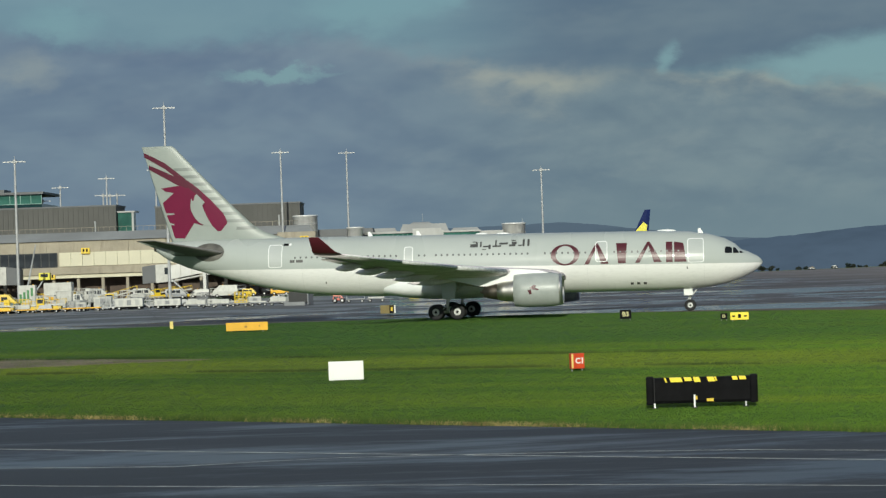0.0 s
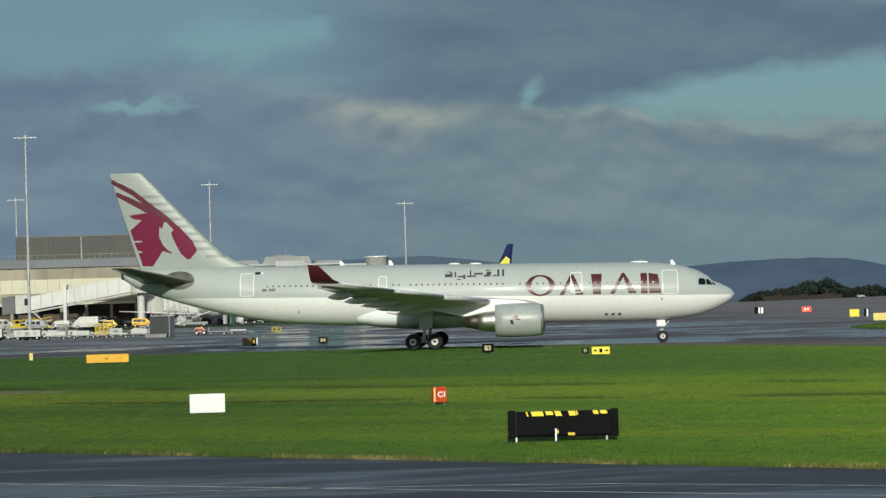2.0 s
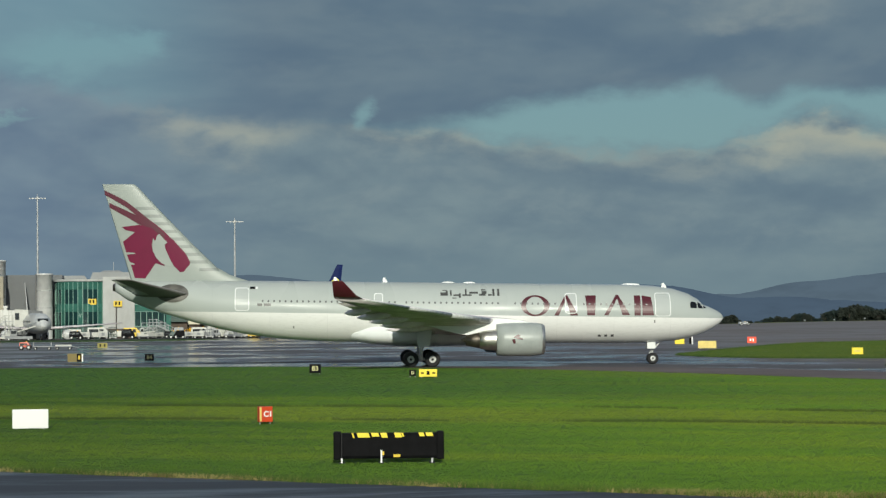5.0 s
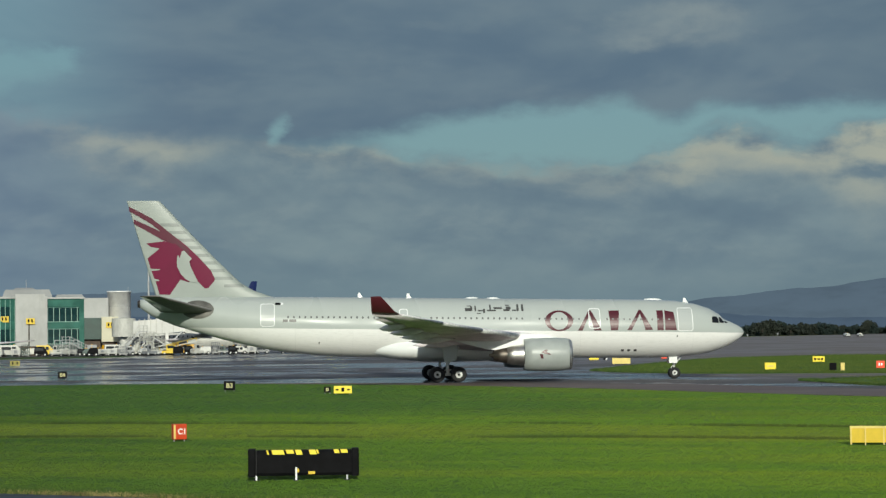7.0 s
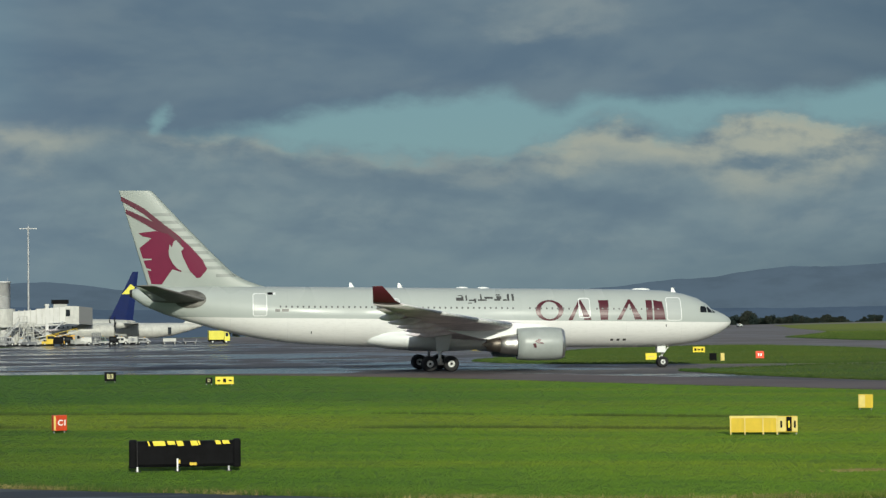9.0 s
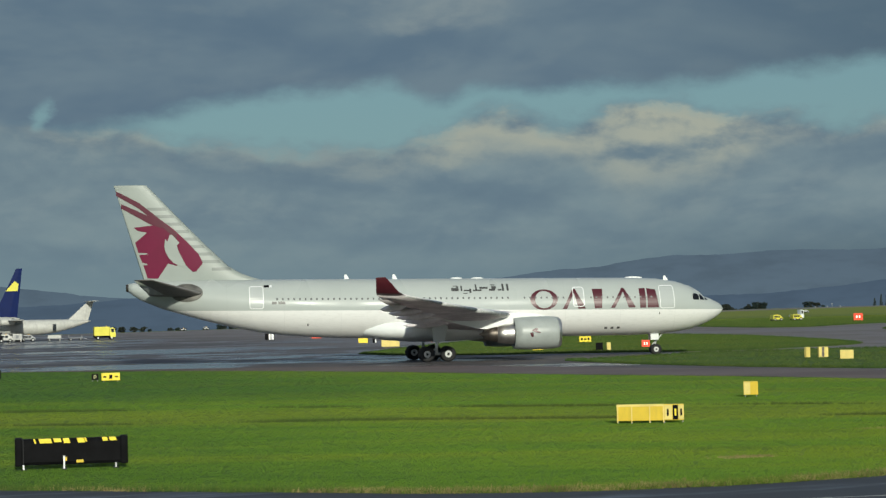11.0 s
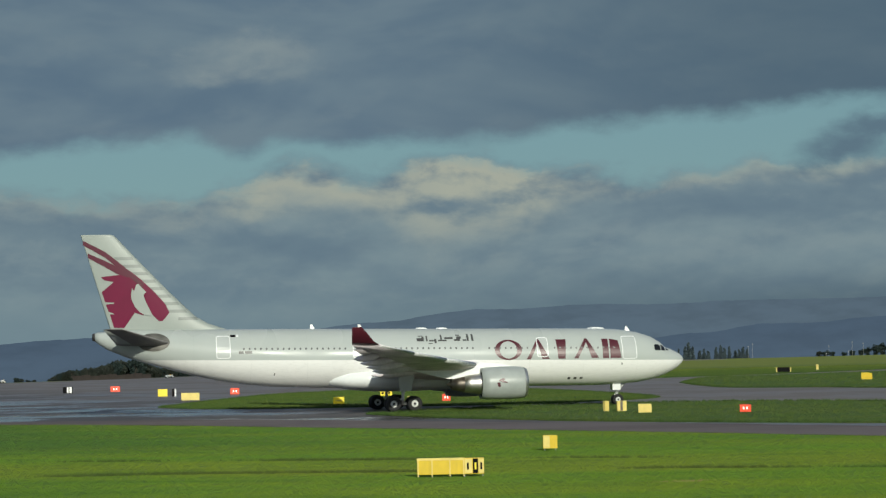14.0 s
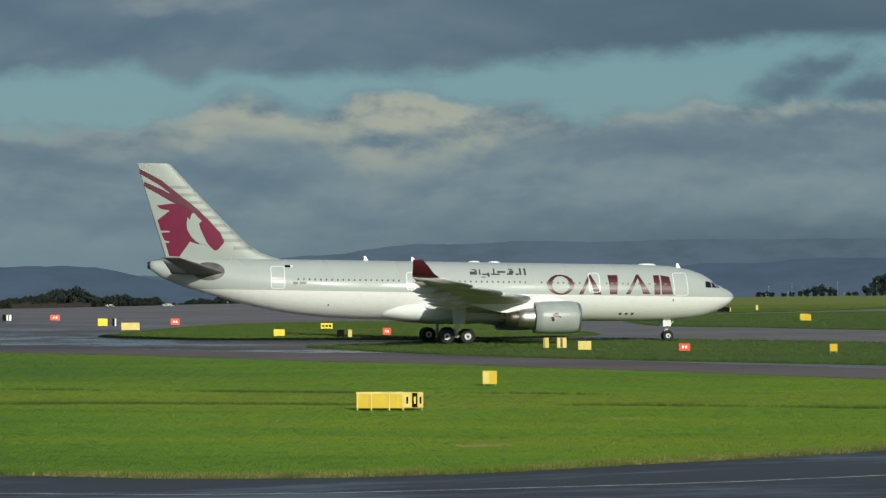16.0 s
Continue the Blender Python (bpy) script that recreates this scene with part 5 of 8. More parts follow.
def panes(parent, x0, x1, z0, z1, y, nx, nz, mat, frame_mat, depth=0.12, name="window_pane"):
    """A grid of panes set in a frame on a wall that faces -y."""
    wx, wz = (x1 - x0) / nx, (z1 - z0) / nz
    fr = bmesh.new()
    for i in range(nx + 1):
        box(fr, x0 + i * wx - 0.06, x0 + i * wx + 0.06, y - depth, y + 0.05, z0, z1)
    for k in range(nz + 1):
        box(fr, x0, x1, y - depth + 0.01, y + 0.05, z0 + k * wz - 0.06, z0 + k * wz + 0.06)
    f = part("window_frame", fr, frame_mat, parent)
    first = None
    for i in range(nx):
        for k in range(nz):
            m = pose(x0 + (i + 0.5) * wx, y - 0.03, z0 + (k + 0.5) * wz)
            if first is None:
                first = part(name, boxed(-wx / 2 + 0.05, wx / 2 - 0.05, -0.02, 0.02, -wz / 2 + 0.05, wz / 2 - 0.05), mat, parent)
                first.matrix_basis = m
            else:
                twin(first, m, parent)
    return f


def build_pier():
    """The long concourse with its dark plant rooms on the roof."""
    T = thing("terminal_building", "long cream and grey concourse with dark rooftop plant rooms", "building")
    Y = 480.0
    part("wall", boxed(-210, -25.6, Y, Y + 26, 5.2, 11.9), CONCRETE, T, "stained concrete wall band")
    # thin cast joints and fins on the upper band
    for i in range(34):
        x = -208 + i * 5.4
        part("wall_rib", boxed(x - 0.14, x + 0.14, Y - 0.18, Y, 9.75, 11.85), CONCRETE, T)
    part("roof", loft(bmesh.new(), [[(-211, Y - 0.5, 11.9), (-25.2, Y - 0.5, 11.9), (-25.2, Y + 27, 11.9), (-211, Y + 27, 11.9)], [(-211, Y + 3.2, 13.6), (-26.5, Y + 3.2, 13.6), (-26.5, Y + 27, 13.6), (-211, Y + 27, 13.6)]]), ROOFGREY, T, "pale grey sloped roof edge")
    first = None
    for i in range(22):
        x0 = -75.8 + i * 2.3
        if x0 > -28:
            break
        if first is None:
            first = part("wall_panel", boxed(0.02, 2.28, -0.22, 0, 6.9, 9.62, 0.03), CREAM, T, "cream wall panel")
            first.matrix_basis = pose(x0, Y, 0)
        else:
            twin(first, pose(x0, Y, 0), T)
    for i in range(9):
        x0 = -210 + i * 13.4
        part("wall_panel", boxed(x0, x0 + 6.5, Y - 0.2, Y, 6.9, 9.62, 0.03), CREAM, T)
        panes(T, x0 + 6.8, x0 + 13.1, 6.9, 9.5, Y - 0.05, 4, 1, PANE, CLAD)
    panes(T, -89.0, -76.2, 6.6, 9.6, Y - 0.06, 8, 1, PANE, CLAD)
    part("ledge", boxed(-210, -25.4, Y - 0.6, Y + 0.2, 5.3, 6.75, 0.05), CONCRETE, T, "beige concrete ledge")
    part("lintel", boxed(-210, -33.5, Y - 0.15, Y + 0.15, 4.55, 5.25, 0.03), CREAM, T, "pale lintel over the columns")
    part("undercroft_wall", boxed(-210, -26, Y + 5, Y + 6, 0, 5.3), BRICK, T, "dark wall under the concourse")
    first = None
    for i in range(38):
        x = -208 + i * 4.85
        if first is None:
            first = part("column", boxed(-0.3, 0.3, 0, 0.6, 0, 5.4, 0.04), CONCRETE, T, "pale concrete column")
            first.matrix_basis = pose(x, Y + 0.2, 0)
        else:
            twin(first, pose(x, Y + 0.2, 0), T)
    # plant rooms on the roof, with ribbed cladding
    for x0, x1, z0, z1, yy in ((-128, -65.4, 13.4, 18.7, Y + 8), (-57.4, -28.4, 13.4, 18.05, Y + 7)):
        pr = part("plant_room", boxed(x0, x1, yy, yy + 14, z0, z1), CLAD, T, "dark grey clad plant room")
        part("parapet", boxed(x0 - 0.15, x1 + 0.15, yy - 0.15, yy + 14.2, z1, z1 + 0.3), GREYPANEL, pr)
        first = None
        n = int((x1 - x0) / 1.0)
        for i in range(n):
            m = pose(x0 + 0.5 + i * (x1 - x0 - 1) / max(1, n - 1), yy, 0)
            if first is None:
                first = part("rib", boxed(-0.07, 0.07, -0.09, 0, z0, z1), CLAD, pr)
                first.matrix_basis = m
            else:
                twin(first, m, pr)
        part("downpipe", rod(bmesh.new(), (x1 - 4.2, yy - 0.2, z0), (x1 - 4.2, yy - 0.2, z0 + 2.4), 0.16), MAST, pr)
        part("downpipe", rod(bmesh.new(), (x0 + 13, yy - 0.2, z0), (x0 + 13, yy - 0.2, z1), 0.13), MAST, pr)
    # corner bay under the yellow stand board
    part("corner_bay", boxed(-32.5, -25.0, Y - 1.5, Y + 4, 8.0, 12.2, 0.05), CONCRETE, T, "projecting concrete corner bay")
    part("corner_void", boxed(-33.0, -25.4, Y - 0.4, Y + 3, 4.6, 8.0), BRICK, T)
    part("corner_column", boxed(-25.6, -25.0, Y - 1.4, Y - 0.8, 0, 8.0), CONCRETE, T)
    # railing on the roof edge
    rail = bmesh.new()
    for i in range(60):
        x = -92 + i * 1.12
        rod(rail, (x, Y + 4, 13.6), (x, Y + 4, 14.5), 0.03, seg=5)
    rod(rail, (-92, Y + 4, 14.5), (-25.8, Y + 4, 14.5), 0.035, seg=5)
    part("railing", rail, CONCRETE, T, "thin grey roof railing")
    # green glazed box beside the plant room, and the far glazed block behind
    g = part("stair_box", boxed(-65.3, -62.4, Y + 10, Y + 16, 13.4, 17.4), TEAL, T, "teal glazed stair box")
    part("roof_slab", boxed(-65.4, -61.8, Y + 9.6, Y + 16.4, 17.4, 17.7), WPANEL, g)
    part("edge_post", boxed(-62.5, -62.1, Y + 9.8, Y + 10.2, 13.4, 17.4), WPANEL, g)


def build_far_block():
    T = thing("glazed_block", "distant teal glazed block behind the concourse", "building")
    part("wall", boxed(-125, -83.5, 508, 530, 0, 20.3), TEALDK, T, "dark teal glazed wall")
    part("roof", boxed(-126, -83, 507, 531, 22.3, 22.8), GREYPANEL, T)
    panes(T, -110, -83.5, 20.3, 22.3, 507.9, 12, 1, TEAL, TEALFRAME)
    part("roof_room", boxed(-100, -92, 512, 520, 22.8, 23.6), GREYPANEL, T)


def build_glass_wing():
    """The newer end of the pier: round glazed corner, white panels, steel drums."""
    Y = 481.0
    T = thing("terminal_wing", "two-storey wing with teal glazing and white wall panels", "building")
    # grey shed wall between the concourse and the drum
    part("link_wall", boxed(-25, -14.0, Y + 8, Y + 20, 0, 12.6), GREYPANEL, T, "plain grey link wall")
    # round corner made of glazed strips
    cx, cy, r = -9.2, Y + 5.2, 6.0
    core = bmesh.new()
    lathe(core, [(0.0, r - 0.35), (11.0, r - 0.35)], 48, "z", (cx, cy, 0))
    part("glazing_core", core, TEALDK, T, "dark glazing behind the mullions", True)
    first = None
    for k in range(22):
        a = math.radians(168 + k * 9.2)
        for z0, z1, mt in ((2.2, 5.2, 0), (6.8, 9.6, 0)):
            m = pose(cx + r * math.cos(a), cy + r * math.sin(a), 0, 0, 0, math.degrees(a) + 90)
            p = part("glass_panel", boxed(-0.46, 0.46, -0.05, 0.05, z0, z1), TEALDK if (k * 7 + int(z0)) % 4 else TEAL, T)
            p.matrix_basis = m
        mull = part("mullion", boxed(-0.06, 0.06, -0.14, 0.1, 0, 11.0), TEALFRAME, T)
        mull.matrix_basis = pose(cx + r * math.cos(a + 0.08), cy + r * math.sin(a + 0.08), 0, 0, 0, math.degrees(a) + 94)
    for z0, z1 in ((5.2, 6.8), (9.6, 11.2)):
        part("spandrel", lathe(bmesh.new(), [(z0, r - 0.3), (z0, r + 0.14), (z1, r + 0.14), (z1, r - 0.3)], 48, "z", (cx, cy, 0)), TEAL, T, "teal glass band", False)
    part("plinth", lathe(bmesh.new(), [(0.0, r - 0.3), (0.0, r + 0.1), (2.2, r + 0.1), (2.2, r - 0.3)], 48, "z", (cx, cy, 0)), DKGREEN, T, "dark green plinth")
    part("roof_disc", lathe(bmesh.new(), [(11.2, 0.01), (11.2, r + 0.5), (11.6, r + 0.5), (11.6, 0.01)], 48, "z", (cx, cy, 0)), WPANEL, T, "thin white roof edge")
    # white panel bay
    part("white_bay", boxed(-5.9, -0.2, Y - 0.6, Y + 14, 0, 12.05, 0.05), WPANEL, T, "plain white wall bay")
    # the lowest 1.9 m of the bay is covered darker
    part("bay_plinth", boxed(-5.95, -0.15, Y - 0.66, Y - 0.5, 0, 1.9), BRICK, T, "dark band along the foot of the white bay")
    part("service_pipe", rod(bmesh.new(), (-3.3, Y - 0.8, 0), (-3.3, Y - 0.8, 6.2), 0.12, seg=8), HOT, T)
    part("bay_edge", boxed(-0.2, 0.25, Y - 0.7, Y + 3, 0, 11.6), WPANEL, T)
    # flat glazed bay
    part("glazed_bay", boxed(0.2, 7.2, Y + 0.25, Y + 14, 0, 11.3), TEALDK, T, "dark glazed bay")
    panes(T, 0.3, 7.2, 6.6, 9.4, Y + 0.2, 6, 1, TEALDK, TEALFRAME)
    panes(T, 0.3, 7.2, 2.3, 5.2, Y + 0.2, 6, 1, TEALDK, TEALFRAME)
    part("spandrel", boxed(0.2, 7.3, Y - 0.05, Y + 0.2, 9.4, 11.1), TEAL, T, "teal glass band")
    part("spandrel", boxed(0.2, 7.3, Y - 0.05, Y + 0.2, 5.25, 6.55), TEAL, T)
    part("spandrel", boxed(0.2, 7.3, Y - 0.05, Y + 0.2, 0.4, 2.25), DKGREEN, T)
    part("side_post", boxed(6.4, 7.35, Y - 0.1, Y + 0.2, 0.4, 11.1), TEAL, T)
    part("roof_edge", boxed(0.1, 7.6, Y - 0.5, Y + 14, 11.1, 11.4), WPANEL, T, "thin white roof edge")
    part("upper_box", boxed(7.35, 12.1, Y, Y + 9, 7.3, 11.2, 0.05), WPANEL, T, "pale upper wall box")
    part("lower_box", boxed(7.35, 10.7, Y - 0.6, Y + 8, 3.1, 7.3, 0.04), DKGREEN, T, "dark green lower wall box")
    part("lower_wall", boxed(7.35, 10.5, Y + 0.4, Y + 8, 0, 3.1), BRICK, T)
    part("end_wall", boxed(10.7, 14.0, Y - 0.2, Y + 8, 2.6, 7.5, 0.05), CREAM, T, "cream end wall")
    part("end_base", boxed(10.9, 13.8, Y + 0.5, Y + 8, 0, 2.6), BRICK, T)
    # low roofs and plant seen over the wing
    for x0, x1, z0, z1, yy in ((-15.5, -9.0, 11.3, 12.6, 500), (-9.0, 1.5, 11.3, 13.3, 503), (1.5, 8.0, 11.3, 12.2, 500), (-6.8, -2.0, 13.3, 13.7, 505)):
        part("roof_plant", loft(bmesh.new(), [[(x0, yy, z0), (x1, yy, z0), (x1, yy + 6, z0), (x0, yy + 6, z0)], [(x0 + 0.8, yy + 0.5, z1), (x1 - 0.8, yy + 0.5, z1), (x1 - 0.8, yy + 5.5, z1), (x0 + 0.8, yy + 5.5, z1)]]), ROOFGREY, T, "pale rooftop plant housing")
    part("roof_aerial", rod(bmesh.new(), (-4.0, 506, 13.2), (-4.0, 506, 15.4), 0.05, 0.03, 6), MAST, T)
    part("roof_aerial", rod(bmesh.new(), (16.2, 489, 12.3), (16.2, 489, 13.4), 0.05, 0.03, 6), MAST, T)


def steel_drum(x0, x1, z0, z1, y):
    T = thing("steel_drum_tower", "round steel-clad stair drum by the terminal", "drum tower", pose((x0 + x1) / 2, y, 0), "steel drum towers")
    r = (x1 - x0) / 2
    part("drum", lathe(bmesh.new(), [(0, r), (z1 - 0.3, r), (z1 - 0.3, r + 0.12), (z1, r + 0.12), (z1, 0.01)], 40, "z"), DRUM, T, "", True)
    for z in (z0, (z0 + z1) / 2):
        part("seam", lathe(bmesh.new(), [(z, r - 0.02), (z, r + 0.03), (z + 0.08, r + 0.03), (z + 0.08, r - 0.02)], 40, "z"), MAST, T)
    part("door_recess", boxed(-0.5, 0.5, -r - 0.03, -r + 0.3, 0.05, 2.1), CLAD, T)


def air_bridge(x0, z0, x1, z1, y, cab_side, label):
    """A passenger bridge: sloped tube, cab, drive column and lift gear; cab_side -1 puts the cab at x0."""
    T = thing("air_bridge", label, "air bridge", pose(0, y, 0), "passenger bridges")
    L = math.hypot(x1 - x0, z1 - z0)
    m = 0.5
    part("tunnel", loft(bmesh.new(), [[(x0, -1.6, z0), (x0, 1.6, z0), (x0, 1.6, z0 + 2.6), (x0, -1.6, z0 + 2.6)], [(x0 + (x1 - x0) * m, -1.6, z0 + (z1 - z0) * m), (x0 + (x1 - x0) * m, 1.6, z0 + (z1 - z0) * m), (x0 + (x1 - x0) * m, 1.6, z0 + (z1 - z0) * m + 2.6), (x0 + (x1 - x0) * m, -1.6, z0 + (z1 - z0) * m + 2.6)]]), BRIDGE, T, "white outer tunnel")
    s = m - 0.04
    part("inner_tunnel", loft(bmesh.new(), [[(x0 + (x1 - x0) * s, -1.75, z0 + (z1 - z0) * s - 0.15), (x0 + (x1 - x0) * s, 1.75, z0 + (z1 - z0) * s - 0.15), (x0 + (x1 - x0) * s, 1.75, z0 + (z1 - z0) * s + 2.8), (x0 + (x1 - x0) * s, -1.75, z0 + (z1 - z0) * s + 2.8)], [(x1, -1.75, z1 - 0.15), (x1, 1.75, z1 - 0.15), (x1, 1.75, z1 + 2.8), (x1, -1.75, z1 + 2.8)]]), BRIDGE, T, "white telescopic tunnel")
    for k in range(1, 9):
        t = k / 9
        xx, zz = x0 + (x1 - x0) * t, z0 + (z1 - z0) * t
        part("tunnel_rib", boxed(xx - 0.08, xx + 0.08, -1.84, -1.6, zz - 0.15, zz + 2.8), VANWHITE, T)
    for dy in (-1.3, 1.3):
        part("under_beam", rod(bmesh.new(), (x0, dy, z0 - 0.4), (x1, dy, z1 - 0.5), 0.16, seg=6), BRIDGE, T)
    ca = x0 if cab_side < 0 else x1
    zc = z0 if cab_side < 0 else z1
    sgn = cab_side
    cab = part("cab", loft(bmesh.new(), [[(ca, -2.0, zc - 0.4), (ca, 2.0, zc - 0.4), (ca, 2.0, zc + 3.0), (ca, -2.0, zc + 3.0)], [(ca + sgn * 2.6, -2.2, zc - 0.6), (ca + sgn * 2.6, 2.2, zc - 0.6), (ca + sgn * 2.6, 2.2, zc + 2.9), (ca + sgn * 2.6, -2.2, zc + 2.9)]]), VANWHITE, T, "white cab")
    part("cab_window", boxed(ca + sgn * 0.5 - 0.4, ca + sgn * 0.5 + 0.4, -2.14, -2.02, zc + 1.0, zc + 2.3), PANE, cab)
    part("canopy", loft(bmesh.new(), [[(ca + sgn * 2.6, -2.0, zc - 0.5), (ca + sgn * 2.6, 2.0, zc - 0.5), (ca + sgn * 2.6, 2.0, zc + 2.9), (ca + sgn * 2.6, -2.0, zc + 2.9)], [(ca + sgn * 5.2, -1.8, zc - 0.7), (ca + sgn * 5.2, 1.8, zc - 0.7), (ca + sgn * 5.2, 1.8, zc + 2.4), (ca + sgn * 5.2, -1.8, zc + 2.6)]]), GREYPANEL, cab, "grey folding canopy")
    t = 0.35 if cab_side < 0 else 0.65
    xx, zz = x0 + (x1 - x0) * t, z0 + (z1 - z0) * t
    for dy in (-1.7, 1.7):
        part("lift_column", boxed(xx - 0.3, xx + 0.3, dy - 0.25, dy + 0.25, 0.9, zz + 3.4), BRIDGE, T, "white lift column")
        part("bogie_wheel", lathe(bmesh.new(), [(-0.2, 0.01), (-0.2, 0.5), (0.2, 0.5), (0.2, 0.01)], 18, "y", (xx, dy, 0.5)), DARK, T)
    part("axle_beam", boxed(xx - 0.5, xx + 0.5, -1.9, 1.9, 0.5, 1.0), GREYPANEL, T)
    part("cross_head", boxed(xx - 0.4, xx + 0.4, -2.0, 2.0, zz + 3.2, zz + 3.6), BRIDGE, T)
    xr = x1 if cab_side < 0 else x0
    zr = z1 if cab_side < 0 else z0
    part("rotunda", lathe(bmesh.new(), [(zr - 0.4, 2.3), (zr + 3.1, 2.3), (zr + 3.3, 0.01)], 24, "z", (xr - sgn * 1.8, 0, 0)), VANWHITE, T, "round white rotunda")
    part("rotunda_column", lathe(bmesh.new(), [(0, 0.9), (0.4, 0.7), (zr - 0.4, 0.7)], 18, "z", (xr - sgn * 1.8, 0, 0)), BRIDGE, T, "pale support column")
    part("stair", loft(bmesh.new(), [[(ca - sgn * 0.5, -2.9, zc - 0.2), (ca - sgn * 0.5, -2.1, zc - 0.2), (ca - sgn * 0.5, -2.1, zc + 0.1), (ca - sgn * 0.5, -2.9, zc + 0.1)], [(ca - sgn * (0.5 + zc), -2.9, 0.05), (ca - sgn * (0.5 + zc), -2.1, 0.05), (ca - sgn * (0.5 + zc), -2.1, 0.35), (ca - sgn * (0.5 + zc), -2.9, 0.35)]]), MAST, T, "steel service stair")
    return T


def light_mast(x, y, h, arms=3):
    T = thing("light_mast", "tall grey steel apron light mast", "light mast", pose(x, y, 0), "apron light masts")
    bm = bmesh.new()
    rod(bm, (0, 0, 0), (0, 0, h), 0.25, 0.15, 10)
    rod(bm, (0, 0, 0), (0, 0, 1.2), 0.3, 0.24, 10)
    part("pole", bm, MAST, T)
    part("cross_arm", boxed(-1.7, 1.7, -0.08, 0.08, h - 0.15, h, 0.02), MAST, T)
    part("head_frame", lathe(bmesh.new(), [(h - 0.3, 0.3), (h + 0.25, 0.3), (h + 0.25, 0.01)], 10, "z"), MAST, T)
    part("spike", rod(bmesh.new(), (0, 0, h), (0, 0, h + 0.9), 0.05, 0.02, 6), MAST, T)
    for k in range(arms * 2):
        dx = -1.6 + 3.2 * k / (arms * 2 - 1)
        lamp = part("lamp_head", boxed(dx - 0.16, dx + 0.16, -0.3, 0.0, h - 0.22, h - 0.05, 0.03), BRIDGE, T, "pale floodlight")
        lamp.matrix_basis = pose(0, 0, 0)
    return T


def stand_board(x, y, z, n):
    T = thing("stand_sign", "small yellow stand number board on the terminal", "sign", pose(x, y, z), "yellow stand boards")
    part("board", boxed(-0.85, 0.85, -0.08, 0.0, 0, 1.15, 0.02), YELLOW, T)
    part("bracket", boxed(-0.15, 0.15, 0.0, 0.9, 0.4, 0.8), MAST, T)
    for dx in (-0.35, 0.3):
        part("plain_bar", boxed(dx - 0.16, dx + 0.16, -0.1, -0.075, 0.35, 0.95), BLACK, T)


build_pier()
build_far_block()
build_glass_wing()
steel_drum(-29.8, -24.9, 12.0, 15.5, 486)
steel_drum(-19.0, -15.7, 6.0, 12.8, 484.5)
steel_drum(12.0, 16.6, 6.5, 12.6, 486)
air_bridge(-52.6, 3.7, -33.4, 6.9, 468, -1, "long white sloping passenger bridge against the concourse")
b2 = air_bridge(16.6, 4.0, 26.5, 4.6, 474, 1, "white passenger bridge reaching a parked jet")
part("roof_unit", boxed(24.0, 27.2, -1.2, 1.2, 8.0, 8.8, 0.05), BLACK, b2, "black unit on the cab roof")
part("unit_stand", boxed(24.3, 26.9, -1.0, 1.0, 7.2, 8.0), WPANEL, b2)
air_bridge(-101, 5.0, -86.8, 4.2, 470, 1, "white passenger bridge at the concourse end")
air_bridge(-27.5, 3.0, -22.5, 2.8, 473, 1, "short white passenger bridge by the corner")
for x, y, h in ((20.5, 495, 23.4), (-19.7, 512, 29.0), (-31.4, 479, 28.0), (-43.0, 381, 31.0), (-70.4, 512, 25.3), (-80.2, 512, 23.7), (-66.5, 380, 23.3), (-84, 512, 21.0), (-73, 525, 22.2), (-71.5, 525, 22.0), (-70, 525, 22.1), (-60.4, 515, 26.9)):
    light_mast(x, y, h, 2 if h < 23 else 3)
for x, y, z, n in ((-27.2, 478.4, 10.2, 1), (-8.0, 480.2, 6.6, 2), (-3.0, 479.9, 6.2, 3), (12.4, 480.6, 5.3, 4), (-70.5, 479.3, 9.3, 5), (-77.5, 479.5, 4.4, 6)):
    stand_board(x, y, z, n)


